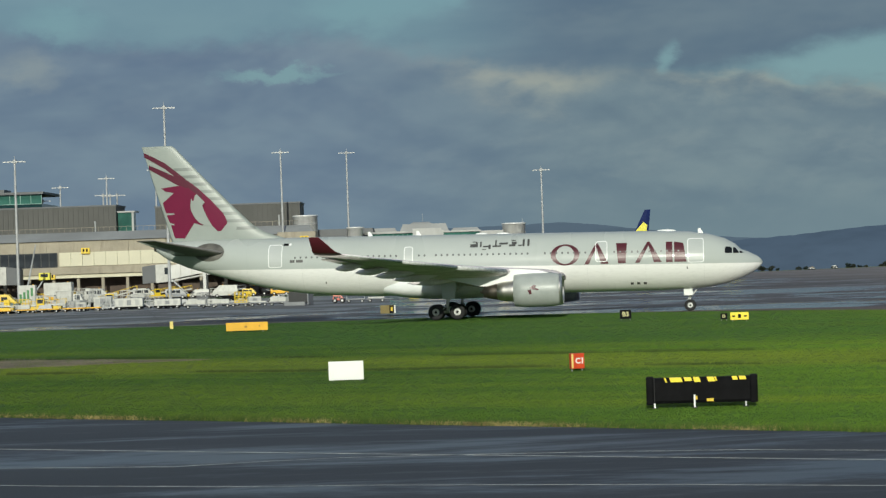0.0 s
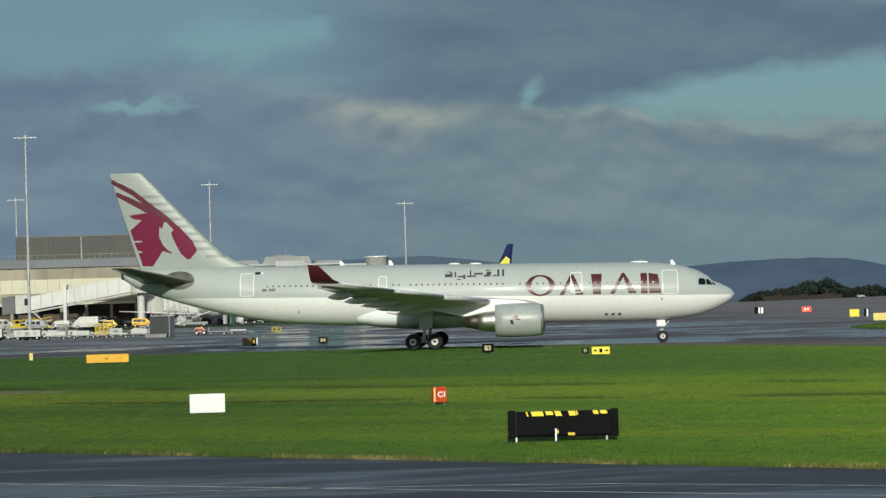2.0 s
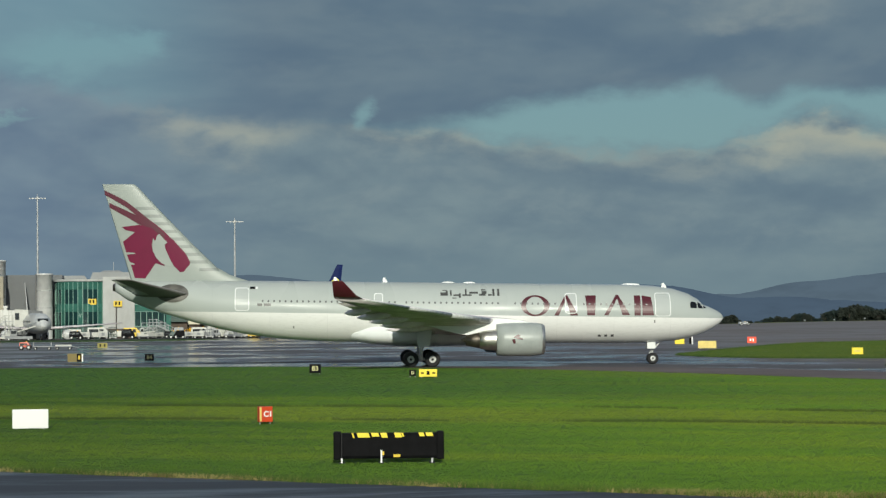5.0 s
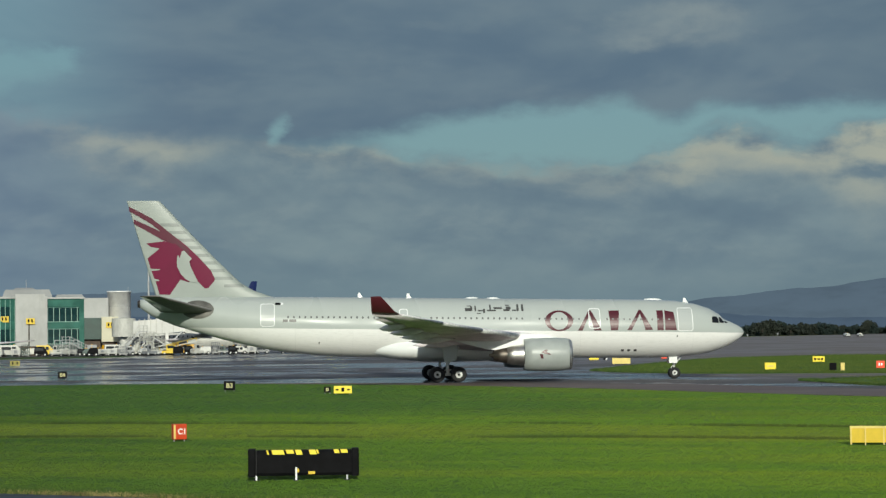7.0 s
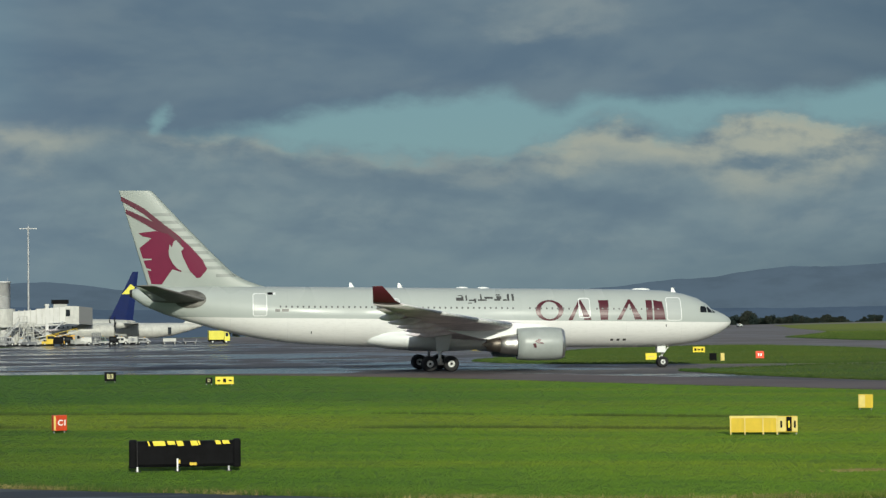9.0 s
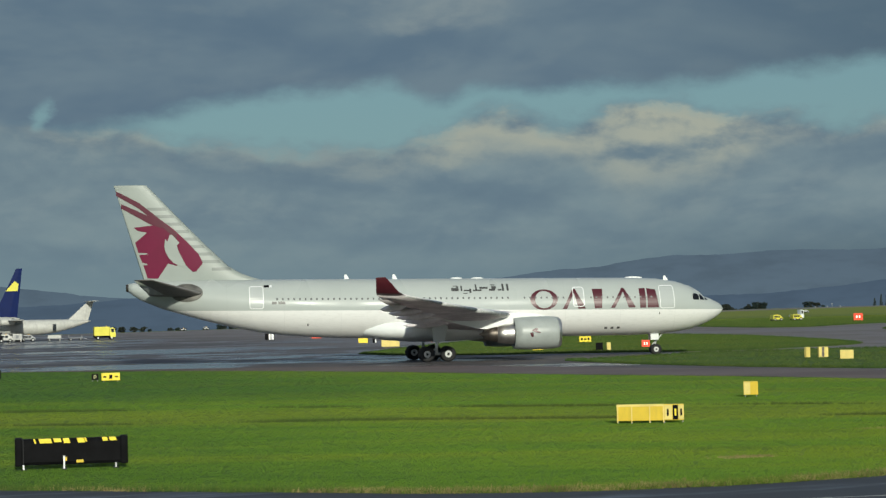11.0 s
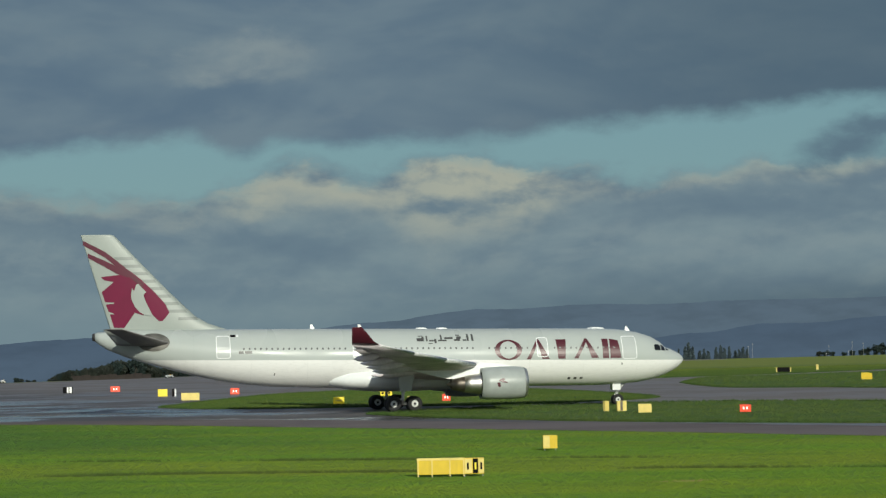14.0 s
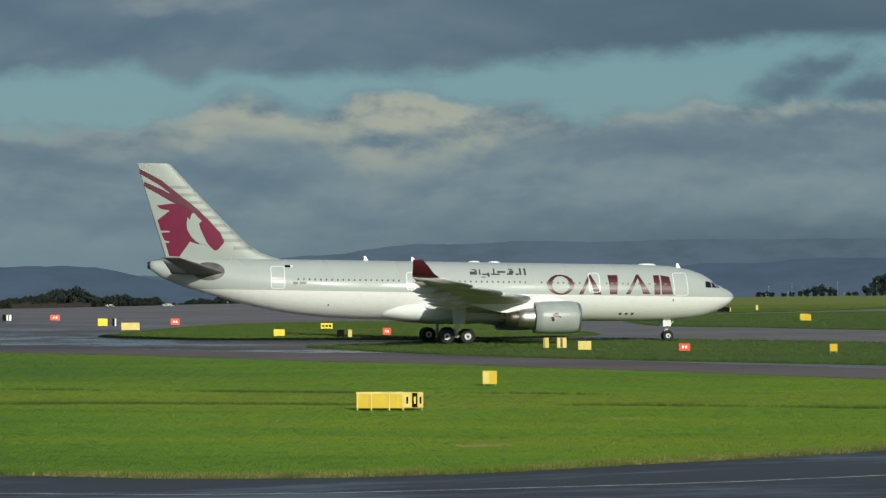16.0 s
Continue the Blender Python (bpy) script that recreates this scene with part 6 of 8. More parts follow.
# ---- parked aircraft ----
def parked_plane(m, length, r, body, tailmat, label, t_tail=False, prop=False, span=None, fin_h=None, finlet=False, fin_c=None, windows=True):
    """A smaller parked aircraft, nose at the origin, tail towards +x, on its wheels."""
    T = thing("parked_aircraft", label, "aircraft", m)
    zc = r + 1.15
    rings = []
    for u, k, dz in ((0, 0.02, -0.25), (0.015, 0.32, -0.2), (0.05, 0.66, -0.1), (0.1, 0.92, 0), (0.16, 1, 0), (0.62, 1, 0), (0.75, 0.86, 0.12), (0.87, 0.55, 0.38), (0.96, 0.24, 0.6), (1, 0.06, 0.68)):
        rings.append([(u * length, r * k * math.cos(a), zc + r * (dz + k * math.sin(a))) for a in [2 * math.pi * i / 24 for i in range(24)]])
    part("fuselage", loft(bmesh.new(), rings), body, T, "", True)
    fh = fin_h or 2.9 * r
    root = fin_c or 0.15 * length
    L = length
    low = [(L - root - 0.6, 0.12), (L - 0.45 * root, 0.16), (L - 0.5, 0.05)]
    top = [(L - 0.5, 0.05), (L + 0.1, 0.07), (L + 0.65, 0.02)]
    part("tail_fin", loft(bmesh.new(), [[(x, y, zc + r * 0.75) for x, y in low] + [(x, -y, zc + r * 0.75) for x, y in low[::-1]], [(x, y, zc + r * 0.8 + fh) for x, y in top] + [(x, -y, zc + r * 0.8 + fh) for x, y in top[::-1]]]), tailmat, T, "upright tail fin")
    if tailmat is BLUE:
        mark = [(L - 2.7, 9.9), (L - 0.3, 9.9), (L - 0.1, 11.3), (L - 0.9, 11.9), (L - 1.5, 11.2)]
        part("fin_mark", loft(bmesh.new(), [[(x, -0.17, z) for x, z in mark], [(x, 0.17, z) for x, z in mark]]), LEMON, T, "plain yellow shape on the fin")
    tz = zc + r * 0.8 + fh if t_tail else zc + r * 0.55
    tx = 0.95 * length if t_tail else 0.9 * length
    for s in (-1, 1):
        part("tailplane", loft(bmesh.new(), [[(-a, b, c) for a, b, c in foil(-tx, 2.2, s * 0.05, tz, 0.1)], [(-a, b, c) for a, b, c in foil(-tx - 1.2, 1.2, s * r * 3.0, tz + (0.1 if t_tail else 0.5), 0.1)]]), body, T, "", True)
        sp = span or length * 0.45
        wz = zc + r * 0.9 if prop else zc - r * 0.55
        part("wing", loft(bmesh.new(), [[(-a, b, c) for a, b, c in foil(-length * 0.36, length * 0.15, s * r * 0.5, wz, 0.12)], [(-a, b, c) for a, b, c in foil(-length * (0.42 if prop else 0.52), length * 0.05, s * sp, wz + (0.2 if prop else 1.0), 0.1)]]), WINGGREY if not prop else body, T, "", True)
        if finlet:
            part("winglet", loft(bmesh.new(), [[(-a, b, c) for a, b, c in foil(-length * 0.53, length * 0.045, s * sp, wz + 1.0, 0.1)], [(-a, b, c) for a, b, c in foil(-length * 0.57, length * 0.02, s * (sp + 0.5), wz + 3.4, 0.1)]]), tailmat, T, "upright winglet")
        ey = s * sp * 0.34
        e = part("engine", lathe(bmesh.new(), [(length * 0.33, 0.001), (length * 0.33, r * 0.42), (length * 0.345, r * 0.5), (length * 0.40, r * 0.48), (length * 0.44, r * 0.3), (length * 0.44, 0.001)], 20, "x", (0, ey, wz - (0.1 if prop else r * 0.55))), body if not prop else VANWHITE, T, "", True)
        if prop:
            pb = bmesh.new()
            for k in range(6):
                a = 2 * math.pi * k / 6 + 0.3
                box(pb, -0.04, 0.04, -0.1, 0.1, 0.2, 1.8)
                bmesh.ops.rotate(pb, verts=pb.verts[-8:], cent=(0, 0, 0), matrix=Matrix.Rotation(a, 3, "X"))
            p = part("propeller", pb, BLACK, e)
            p.matrix_basis = pose(length * 0.325, ey, wz - 0.1)
    for x, y in ((length * 0.12, 0), (length * 0.47, -r * 1.2), (length * 0.47, r * 1.2)):
        lg = part("landing_gear", rod(bmesh.new(), (x, y, 0.4), (x, y, zc - r * 0.5), 0.1, seg=8), STEELPAINT, T)
        part("wheel", lathe(bmesh.new(), [(-0.2, 0.01), (-0.2, 0.35), (-0.1, 0.45), (0.1, 0.45), (0.2, 0.35), (0.2, 0.01)], 18, "y", (x, y, 0.45)), DARK, lg)
    n = int(length * 0.55 / 0.9) if windows else 0
    first = None
    for s in (-1, 1):
        for i in range(n):
            mm = pose(length * 0.17 + i * 0.9, s * r * 0.99, zc + r * 0.18)
            if first is None:
                first = part("cabin_window", boxed(-0.13, 0.13, -0.04, 0.04, -0.18, 0.18), PANE, T)
                first.matrix_basis = mm
            else:
                twin(first, mm, T)
    part("windscreen", boxed(length * 0.035, length * 0.055, -r * 0.5, r * 0.5, zc + r * 0.22, zc + r * 0.5, 0.03), PANE, T)
    part("open_door", boxed(length * 0.72, length * 0.745, -r * 0.97, -r * 0.82, zc - r * 0.45, zc + r * 0.4, 0.02), PANE, T, "dark open doorway")
    return T


parked_plane(pose(3.2, 486, 0.0, 0, 0, 2), 38, 1.95, VANWHITE, BLUE, "white parked jet with dark blue tail and yellow mark", fin_h=9.7, fin_c=4.7)
parked_plane(pose(27.0, 476, 0.0, 0, 0, 2), 27, 1.5, VANWHITE, VANWHITE, "white parked turboprop with a high tailplane", t_tail=True, prop=True, fin_h=3.6, span=13, windows=False)
parked_plane(pose(-16.3, 452, 0.0, 0, 0, 98), 36, 1.95, JETGREY, JETGREY, "pale grey parked jet facing out from the terminal", fin_h=6.4, span=17)


# ---- airfield signs ----
def lettering(text, size, mat, parent, m, name="letters"):
    cu = bpy.data.curves.new("letters", "FONT")
    cu.body, cu.size, cu.align_x, cu.align_y, cu.extrude = text, size, "CENTER", "CENTER", 0.012
    cu.offset = 0.012
    tmp = new("letters", cu)
    me = bpy.data.meshes.new_from_object(tmp.evaluated_get(bpy.context.evaluated_depsgraph_get()))
    bpy.data.objects.remove(tmp)
    bpy.data.curves.remove(cu)
    me.materials.clear()
    me.materials.append(mat)
    ob = new(name, me)
    ob.parent, ob.matrix_basis = parent, m @ pose(0, 0, 0, 90)
    return ob


def facing(x, y, turn=0.0):
    return pose(x, y, 0, 0, 0, -math.degrees(math.atan2(x, y)) + turn)


def field_sign(x, y, w, h, faces, label, turn=0.0, text=None, bars=None, group="airfield signs", case=None, size=0.72, name="airfield_sign", lift=0.12, deep=0.28):
    """A cabinet sign on short legs. faces: (from, to, material) across its width."""
    T = thing(name, label, "sign", facing(x, y, turn), group)
    part("cabinet", boxed(-w / 2, w / 2, -deep / 2, deep / 2, lift, h, 0.02), case or faces[0][2], T)
    for k in (-0.38, 0.38):
        leg = part("leg", rod(bmesh.new(), (k * w, 0, -0.03), (k * w, 0, lift + 0.02), 0.03, seg=8), MAST, T)
    for a, b, mt in faces:
        part("face", boxed(-w / 2 + a * w + 0.02, -w / 2 + b * w - 0.02, -deep / 2 - 0.012, -deep / 2 + 0.01, lift + 0.03, h - 0.03), mt, T)
    if text:
        s, at, mt = text
        lettering(s, (h - lift) * size, mt, T, pose(-w / 2 + at * w, -deep / 2 - 0.02, (h + lift) / 2))
    if bars:
        mt, spans = bars
        for a, b, z0, z1 in spans:
            part("plain_bar", boxed(-w / 2 + a * w, -w / 2 + b * w, -deep / 2 - 0.022, -deep / 2 - 0.008, lift + z0 * (h - lift), lift + z1 * (h - lift)), mt, T)
    return T


SIGNYEL = surface("pale yellow lettering", (0.62, 0.58, 0.28), 0.5)
SIGNWHITE = surface("clean white board", (0.86, 0.86, 0.84), 0.5, var=0.02)
PALEYEL = surface("faded yellow panel", (0.78, 0.62, 0.18), 0.5, var=0.1, coarse=1.5)
TWO = [(0.28, 0.42, 0.34, 0.68), (0.58, 0.72, 0.34, 0.68)]

field_sign(-4.68, 112.6, 1.62, 0.92, [(0, 1, SIGNWHITE)], "plain white board standing in the grass", name="white_board", group="", lift=0.05, deep=0.1)
field_sign(6.13, 114.7, 0.66, 0.84, [(0.0, 0.2, PALEYEL), (0.22, 1, RED)], "red taxiway sign with white characters in the grass", text=("C1", 0.64, SIGNWHITE), size=0.5, turn=18, case=RED, deep=0.3)
for nm, (x, y), t in (("B3", (14.92, 201.2), 0), ("B4", (1.65, 256.5), 0)):
    field_sign(x, y, 0.95, 0.86, [(0, 1, BLACK)], "black taxiway sign with yellow characters", text=(nm, 0.5, SIGNYEL))
field_sign(21.74, 189.8, 0.52, 0.58, [(0, 1, BLACK)], "small black taxiway sign with one yellow letter", text=("D", 0.5, SIGNYEL))
field_sign(22.62, 187.0, 1.4, 0.7, [(0, 1, YELGLOW)], "yellow direction sign with black marks", bars=(BLACK, [(0.1, 0.26, 0.4, 0.6), (0.42, 0.58, 0.25, 0.75), (0.74, 0.9, 0.4, 0.6)]))
field_sign(-16.73, 204.8, 3.5, 0.82, [(0, 1, ORANGE)], "long amber-yellow sign seen from behind", case=ORANGE, bars=(surface("rusty fixing", (0.4, 0.2, 0.03), 0.7), [(0.44, 0.5, 0.35, 0.6), (0.78, 0.82, 0.45, 0.6)]))
field_sign(-4.34, 346.8, 1.4, 0.85, [(0, 1, surface("faded yellow panel", (0.30, 0.26, 0.06), 0.6))], "small yellow and black sign beyond the apron", bars=(BLACK, [(0.2, 0.35, 0.3, 0.8), (0.65, 0.8, 0.3, 0.8)]))
field_sign(-5.97, 254.5, 1.6, 1.0, [(0, 0.55, surface("olive back panel", (0.20, 0.15, 0.04), 0.6)), (0.58, 0.9, BLACK), (0.9, 1, SIGNWHITE)], "olive and black sign seen from behind", bars=(YELLOW, [(0.68, 0.8, 0.3, 0.75)]))
field_sign(49.3, 122.8, 0.78, 0.84, [(0, 0.49, PALEYEL), (0.51, 1, YELLOW)], "small yellow sign seen from behind", case=YELLOW)
field_sign(89.0, 178.9, 0.92, 0.74, [(0, 1, REDLIT)], "lit red holding point sign", bars=(LAMPWHITE, TWO), group="red holding point signs", case=RED)
field_sign(83.2, 185.9, 1.1, 0.85, [(0, 1, PALEYEL)], "pale yellow sign seen from behind")
field_sign(84.0, 192.6, 0.85, 1.0, [(0, 0.3, PALEYEL), (0.3, 0.6, HOT), (0.6, 1, PALEYEL)], "pale yellow slatted sign seen from behind", turn=20)
field_sign(82.9, 193.4, 0.45, 1.0, [(0, 1, PALEYEL)], "narrow pale yellow sign end", turn=40)
field_sign(228.7, 442, 3.0, 1.15, [(0, 1, BLACK)], "long black sign across the field", bars=(PALEYEL, [(0.0, 0.06, 0.1, 0.95), (0.93, 1, 0.1, 0.95)]))
for x, y, w, h in ((179.1, 319.6, 1.55, 1.15), (96.15, 167.2, 0.6, 0.85), (185.7, 331.9, 1.25, 1.1)):
    field_sign(x, y, w, h, [(0, 1, YELLOW)], "small amber sign in the far grass", lift=0.25)
field_sign(96.5, 296.3, 1.5, 0.85, [(0, 1, YELGLOW)], "yellow direction sign with black marks", bars=(BLACK, [(0.12, 0.3, 0.3, 0.7), (0.4, 0.6, 0.35, 0.65), (0.7, 0.86, 0.3, 0.7)]))
field_sign(77.5, 254.7, 1.2, 0.86, [(0, 1, YELGLOW)], "small yellow direction sign", bars=(PALEYEL, [(0.2, 0.8, 0.4, 0.6)]))
field_sign(72.1, 301.4, 2.3, 1.05, [(0, 1, PALEYEL)], "wide pale yellow sign seen from behind")
field_sign(76.7, 337.3, 1.35, 1.15, [(0, 1, YELGLOW)], "square bright yellow sign")
field_sign(77.9, 335.3, 0.5, 1.2, [(0, 0.5, BLACK), (0.5, 1, SIGNWHITE)], "narrow black and white sign end", turn=15)
for x, y, w, h in ((87.7, 339.3, 1.3, 1.05), (83.0, 400.3, 1.6, 1.05), (89.9, 254.5, 0.92, 0.92), (207.7, 458, 1.9, 1.6)):
    field_sign(x, y, w, h, [(0, 1, REDLIT)], "lit red holding point sign", bars=(LAMPWHITE, TWO), group="red holding point signs", case=RED)
field_sign(74.6, 397.8, 1.6, 1.15, [(0, 0.35, BLACK), (0.38, 0.6, SIGNWHITE), (0.65, 0.92, SIGNWHITE)], "black and white board by the apron")
field_sign(81.6, 245.8, 0.75, 0.92, [(0, 1, BLACK)], "small black sign in the grass")
field_sign(82.5, 245.4, 0.42, 0.92, [(0, 1, PALEYEL)], "narrow pale sign end", turn=15)
field_sign(246, 460, 0.5, 1.4, [(0, 1, PALEYEL)], "slim pale marker post", name="marker_post", group="", lift=0.3)
field_sign(-25.16, 223.3, 0.32, 0.72, [(0, 1, PALEYEL)], "short yellow edge marker post", name="marker_post", group="", lift=0.04)


def black_sign():
    """The long black sign cabinet, its yellow face turned away and catching the sun at the top edge."""
    T = thing("black_sign_cabinet", "long black sign cabinet on white legs in the grass", "sign", facing(8.85, 84.75, 0))
    w, z0, z1 = 3.86, 0.17, 1.06
    half = w / 2
    bm = bmesh.new()
    prof = [(-0.26, z0 + 0.10), (-0.20, z0), (0.20, z0), (0.26, z0 + 0.1), (0.26, z1 - 0.12), (0.18, z1), (-0.18, z1), (-0.26, z1 - 0.12)]
    loft(bm, [[(x, y, z) for y, z in prof] for x in (-half + 0.2, -half + 0.24, -0.6, 0.6, half - 0.24, half - 0.2)])
    part("cabinet", bm, BLACK, T, "black sign body")
    for s in (-1, 1):
        cap = bmesh.new()
        box(cap, s * half - (0.26 if s > 0 else 0), s * half + (0.26 if s < 0 else 0), -0.31, 0.31, z0 - 0.03, z1 + 0.05, 0.05)
        part("end_cap", cap, BLACK, T, "thick black end cap")
    part("end_strip", boxed(-half + 0.27, -half + 0.30, -0.31, -0.26, z0, z1 + 0.02), DARK, T)
    # folded yellow lettering patches along the top edge; a faint glow stands for sun
    for x0, x1, d in ((-1.30, -1.24, 0.16), (-1.12, -0.70, 0.15), (-0.62, -0.36, 0.1), (-0.30, -0.08, 0.17), (0.18, 0.42, 0.16), (0.44, 0.50, 0.12), (1.04, 1.22, 0.1), (1.28, 1.52, 0.09)):
        bm = boxed(x0, x1, -0.275, -0.19, z1 - 0.06 - d * 0.6, z1 + 0.012, 0.01)
        for v in bm.verts:
            v.co.x += 0.05 * (z1 - v.co.z) / 0.15
        part("yellow_patch", bm, YELGLOW, T, "faintly glowing yellow patch on the top edge")
    for x0, x1, z, hgt in ((0.16, 0.40, z0 + 0.05, 0.1), (-0.28, -0.16, z0 + 0.12, 0.13)):
        part("yellow_patch", boxed(x0, x1, -0.272, -0.255, z, z + hgt), YELLOW, T)
    for x in (-half + 0.29, -0.26, half - 0.42):
        lg = bmesh.new()
        box(lg, x - 0.03, x + 0.03, -0.34, -0.28, -0.05, z0 + (0.30 if abs(x + 0.26) < 0.01 else 0.02))
        part("leg", lg, SIGNWHITE if x < 1 else MAST, T, "short white leg")
        part("foot_plate", boxed(x - 0.1, x + 0.1, -0.42, 0.2, -0.02, 0.03), DARK, T)


def yellow_sign():
    T = thing("yellow_sign_cabinet", "long yellow sign cabinet with a striped end in the grass", "sign", facing(35.52, 100.2, 0))
    w, z0, z1 = 2.92, 0.12, 0.82
    part("cabinet", boxed(-w / 2, w / 2, -0.16, 0.16, z0, z1, 0.02), YELLOW, T)
    for i, x in enumerate((-1.44, -0.83, -0.05, 0.55)):
        part("rib", boxed(x, x + 0.05, -0.2, -0.15, z0 - 0.08, z1), PALEYEL, T, "pale yellow rib")
    part("top_rail", boxed(-w / 2, 0.6, -0.19, -0.15, z1 - 0.08, z1 + 0.02), PALEYEL, T)
    for x0, x1, mt in ((0.62, 0.94, PALEYEL), (0.98, 1.2, BLACK), (1.22, 1.45, PALEYEL)):
        part("face", boxed(x0, x1, -0.2, -0.155, z0 + 0.04, z1 - 0.03), mt, T)
    for x0, x1 in ((0.72, 0.8), (1.3, 1.38)):
        part("plain_bar", boxed(x0, x1, -0.212, -0.198, z0 + 0.2, z1 - 0.2), BLACK, T)
    part("plain_bar", boxed(1.05, 1.13, -0.212, -0.198, z0 + 0.2, z1 - 0.2), YELGLOW, T)
    for x in (-1.4, -0.8, 0.0, 0.6, 1.4):
        part("leg", rod(bmesh.new(), (x, 0, -0.03), (x, 0, z0 + 0.02), 0.03, seg=8), MAST, T)


black_sign()
yellow_sign()


# ---- apron vehicles and equipment ----
def wheels_on(T, xs, y, r=0.36):
    for x in xs:
        for s in (-1, 1):
            w_ = part("wheel", lathe(bmesh.new(), [(-0.12, 0.01), (-0.12, r * 0.85), (-0.06, r), (0.06, r), (0.12, r * 0.85), (0.12, 0.01)], 16, "y", (x, s * y, r)), DARK, T)
            part("hub", lathe(bmesh.new(), [(-0.13, 0.01), (-0.13, r * 0.45), (0.13, r * 0.45), (0.13, 0.01)], 12, "y", (x, s * y, r)), STEELPAINT, w_)


def van(x, y, l, h, paint, label, turn=0.0, box_body=False):
    T = thing("service_truck" if box_body else "van", label, "vehicle", pose(x, y, 0.03, 0, 0, turn), "apron vehicles")
    if box_body:
        part("cargo_box", boxed(-l / 2, l * 0.22, -1.15, 1.15, 0.75, h, 0.06), paint, T)
        part("cab", loft(bmesh.new(), [[(l * 0.24, -1.05, 0.5), (l * 0.5, -1.05, 0.5), (l * 0.5, 1.05, 0.5), (l * 0.24, 1.05, 0.5)], [(l * 0.24, -1.05, 1.3), (l * 0.5, -1.05, 1.3), (l * 0.5, 1.05, 1.3), (l * 0.24, 1.05, 1.3)], [(l * 0.24, -0.95, 2.3), (l * 0.43, -0.95, 2.3), (l * 0.43, 0.95, 2.3), (l * 0.24, 0.95, 2.3)]]), paint, T)
        part("chassis", boxed(-l / 2, l / 2, -0.9, 0.9, 0.4, 0.75), BLACK, T)
        part("side_window", boxed(l * 0.29, l * 0.42, -1.06, -0.95, 1.4, 2.1), PANE, T)
    else:
        part("body", loft(bmesh.new(), [[(-l / 2, -0.95, 0.4), (l / 2, -0.95, 0.4), (l / 2, 0.95, 0.4), (-l / 2, 0.95, 0.4)], [(-l / 2, -0.98, h * 0.52), (l / 2, -0.95, h * 0.48), (l / 2, 0.95, h * 0.48), (-l / 2, 0.98, h * 0.52)], [(-l / 2 + 0.08, -0.85, h), (l * 0.22, -0.85, h), (l * 0.22, 0.85, h), (-l / 2 + 0.08, 0.85, h)]]), paint, T)
        part("side_window", boxed(l * 0.02, l * 0.2, -0.96, -0.86, h * 0.56, h * 0.86), PANE, T)
        part("side_window", boxed(-l * 0.42, -l * 0.02, -0.96, -0.86, h * 0.58, h * 0.86), PANE, T)
        part("bumper", boxed(l / 2 - 0.05, l / 2 + 0.08, -0.9, 0.9, 0.35, 0.6), BLACK, T)
    part("beacon", lathe(bmesh.new(), [(h, 0.1), (h + 0.12, 0.09), (h + 0.16, 0.01)], 10, "z", (l * 0.1, 0, 0)), ORANGE, T)
    wheels_on(T, (-l * 0.32, l * 0.32), 0.86)
    return T


def dolly(x, y, l, load, turn=0.0):
    T = thing("baggage_dolly", "low baggage dolly parked on the apron", "dolly", pose(x, y, 0.03, 0, 0, turn), "baggage dollies")
    part("deck", boxed(-l / 2, l / 2, -0.8, 0.8, 0.42, 0.56, 0.02), VANGREY, T)
    wheels_on(T, (-l * 0.36, l * 0.36), 0.6, 0.22)
    part("drawbar", rod(bmesh.new(), (l / 2, 0, 0.45), (l / 2 + 0.9, 0, 0.3), 0.04, seg=6), MAST, T)
    if load == 1:
        part("load_box", boxed(-l * 0.45, l * 0.45, -0.75, 0.75, 0.57, 1.15, 0.05), VANWHITE, T)
    elif load == 2:
        fr = bmesh.new()
        for sx in (-1, 1):
            for sy in (-1, 1):
                rod(fr, (sx * l * 0.47, sy * 0.75, 0.56), (sx * l * 0.47, sy * 0.75, 1.1), 0.03, seg=5)
        part("end_rails", fr, MAST, T)
    elif load == 3:
        part("roller_rail", boxed(-l * 0.46, l * 0.46, -0.78, -0.7, 0.57, 0.72), VANWHITE, T)
    return T


def ground_unit(x, y, l, h, turn=0.0):
    T = thing("ground_power_unit", "white boxy ground power unit on wheels", "ground equipment", pose(x, y, 0.03, 0, 0, turn), "ground power units")
    part("housing", boxed(-l / 2, l / 2, -0.95, 0.95, 0.45, h, 0.08), VANWHITE, T)
    part("base", boxed(-l / 2 - 0.1, l / 2 + 0.1, -0.9, 0.9, 0.25, 0.45), BLACK, T)
    for k in (-0.3, 0.0, 0.3):
        part("louvre_panel", boxed(k * l - 0.3, k * l + 0.3, -0.97, -0.95, 0.65, h - 0.25), WPANEL if k else VANGREY, T)
    wheels_on(T, (-l * 0.36, l * 0.36), 0.8, 0.28)
    return T


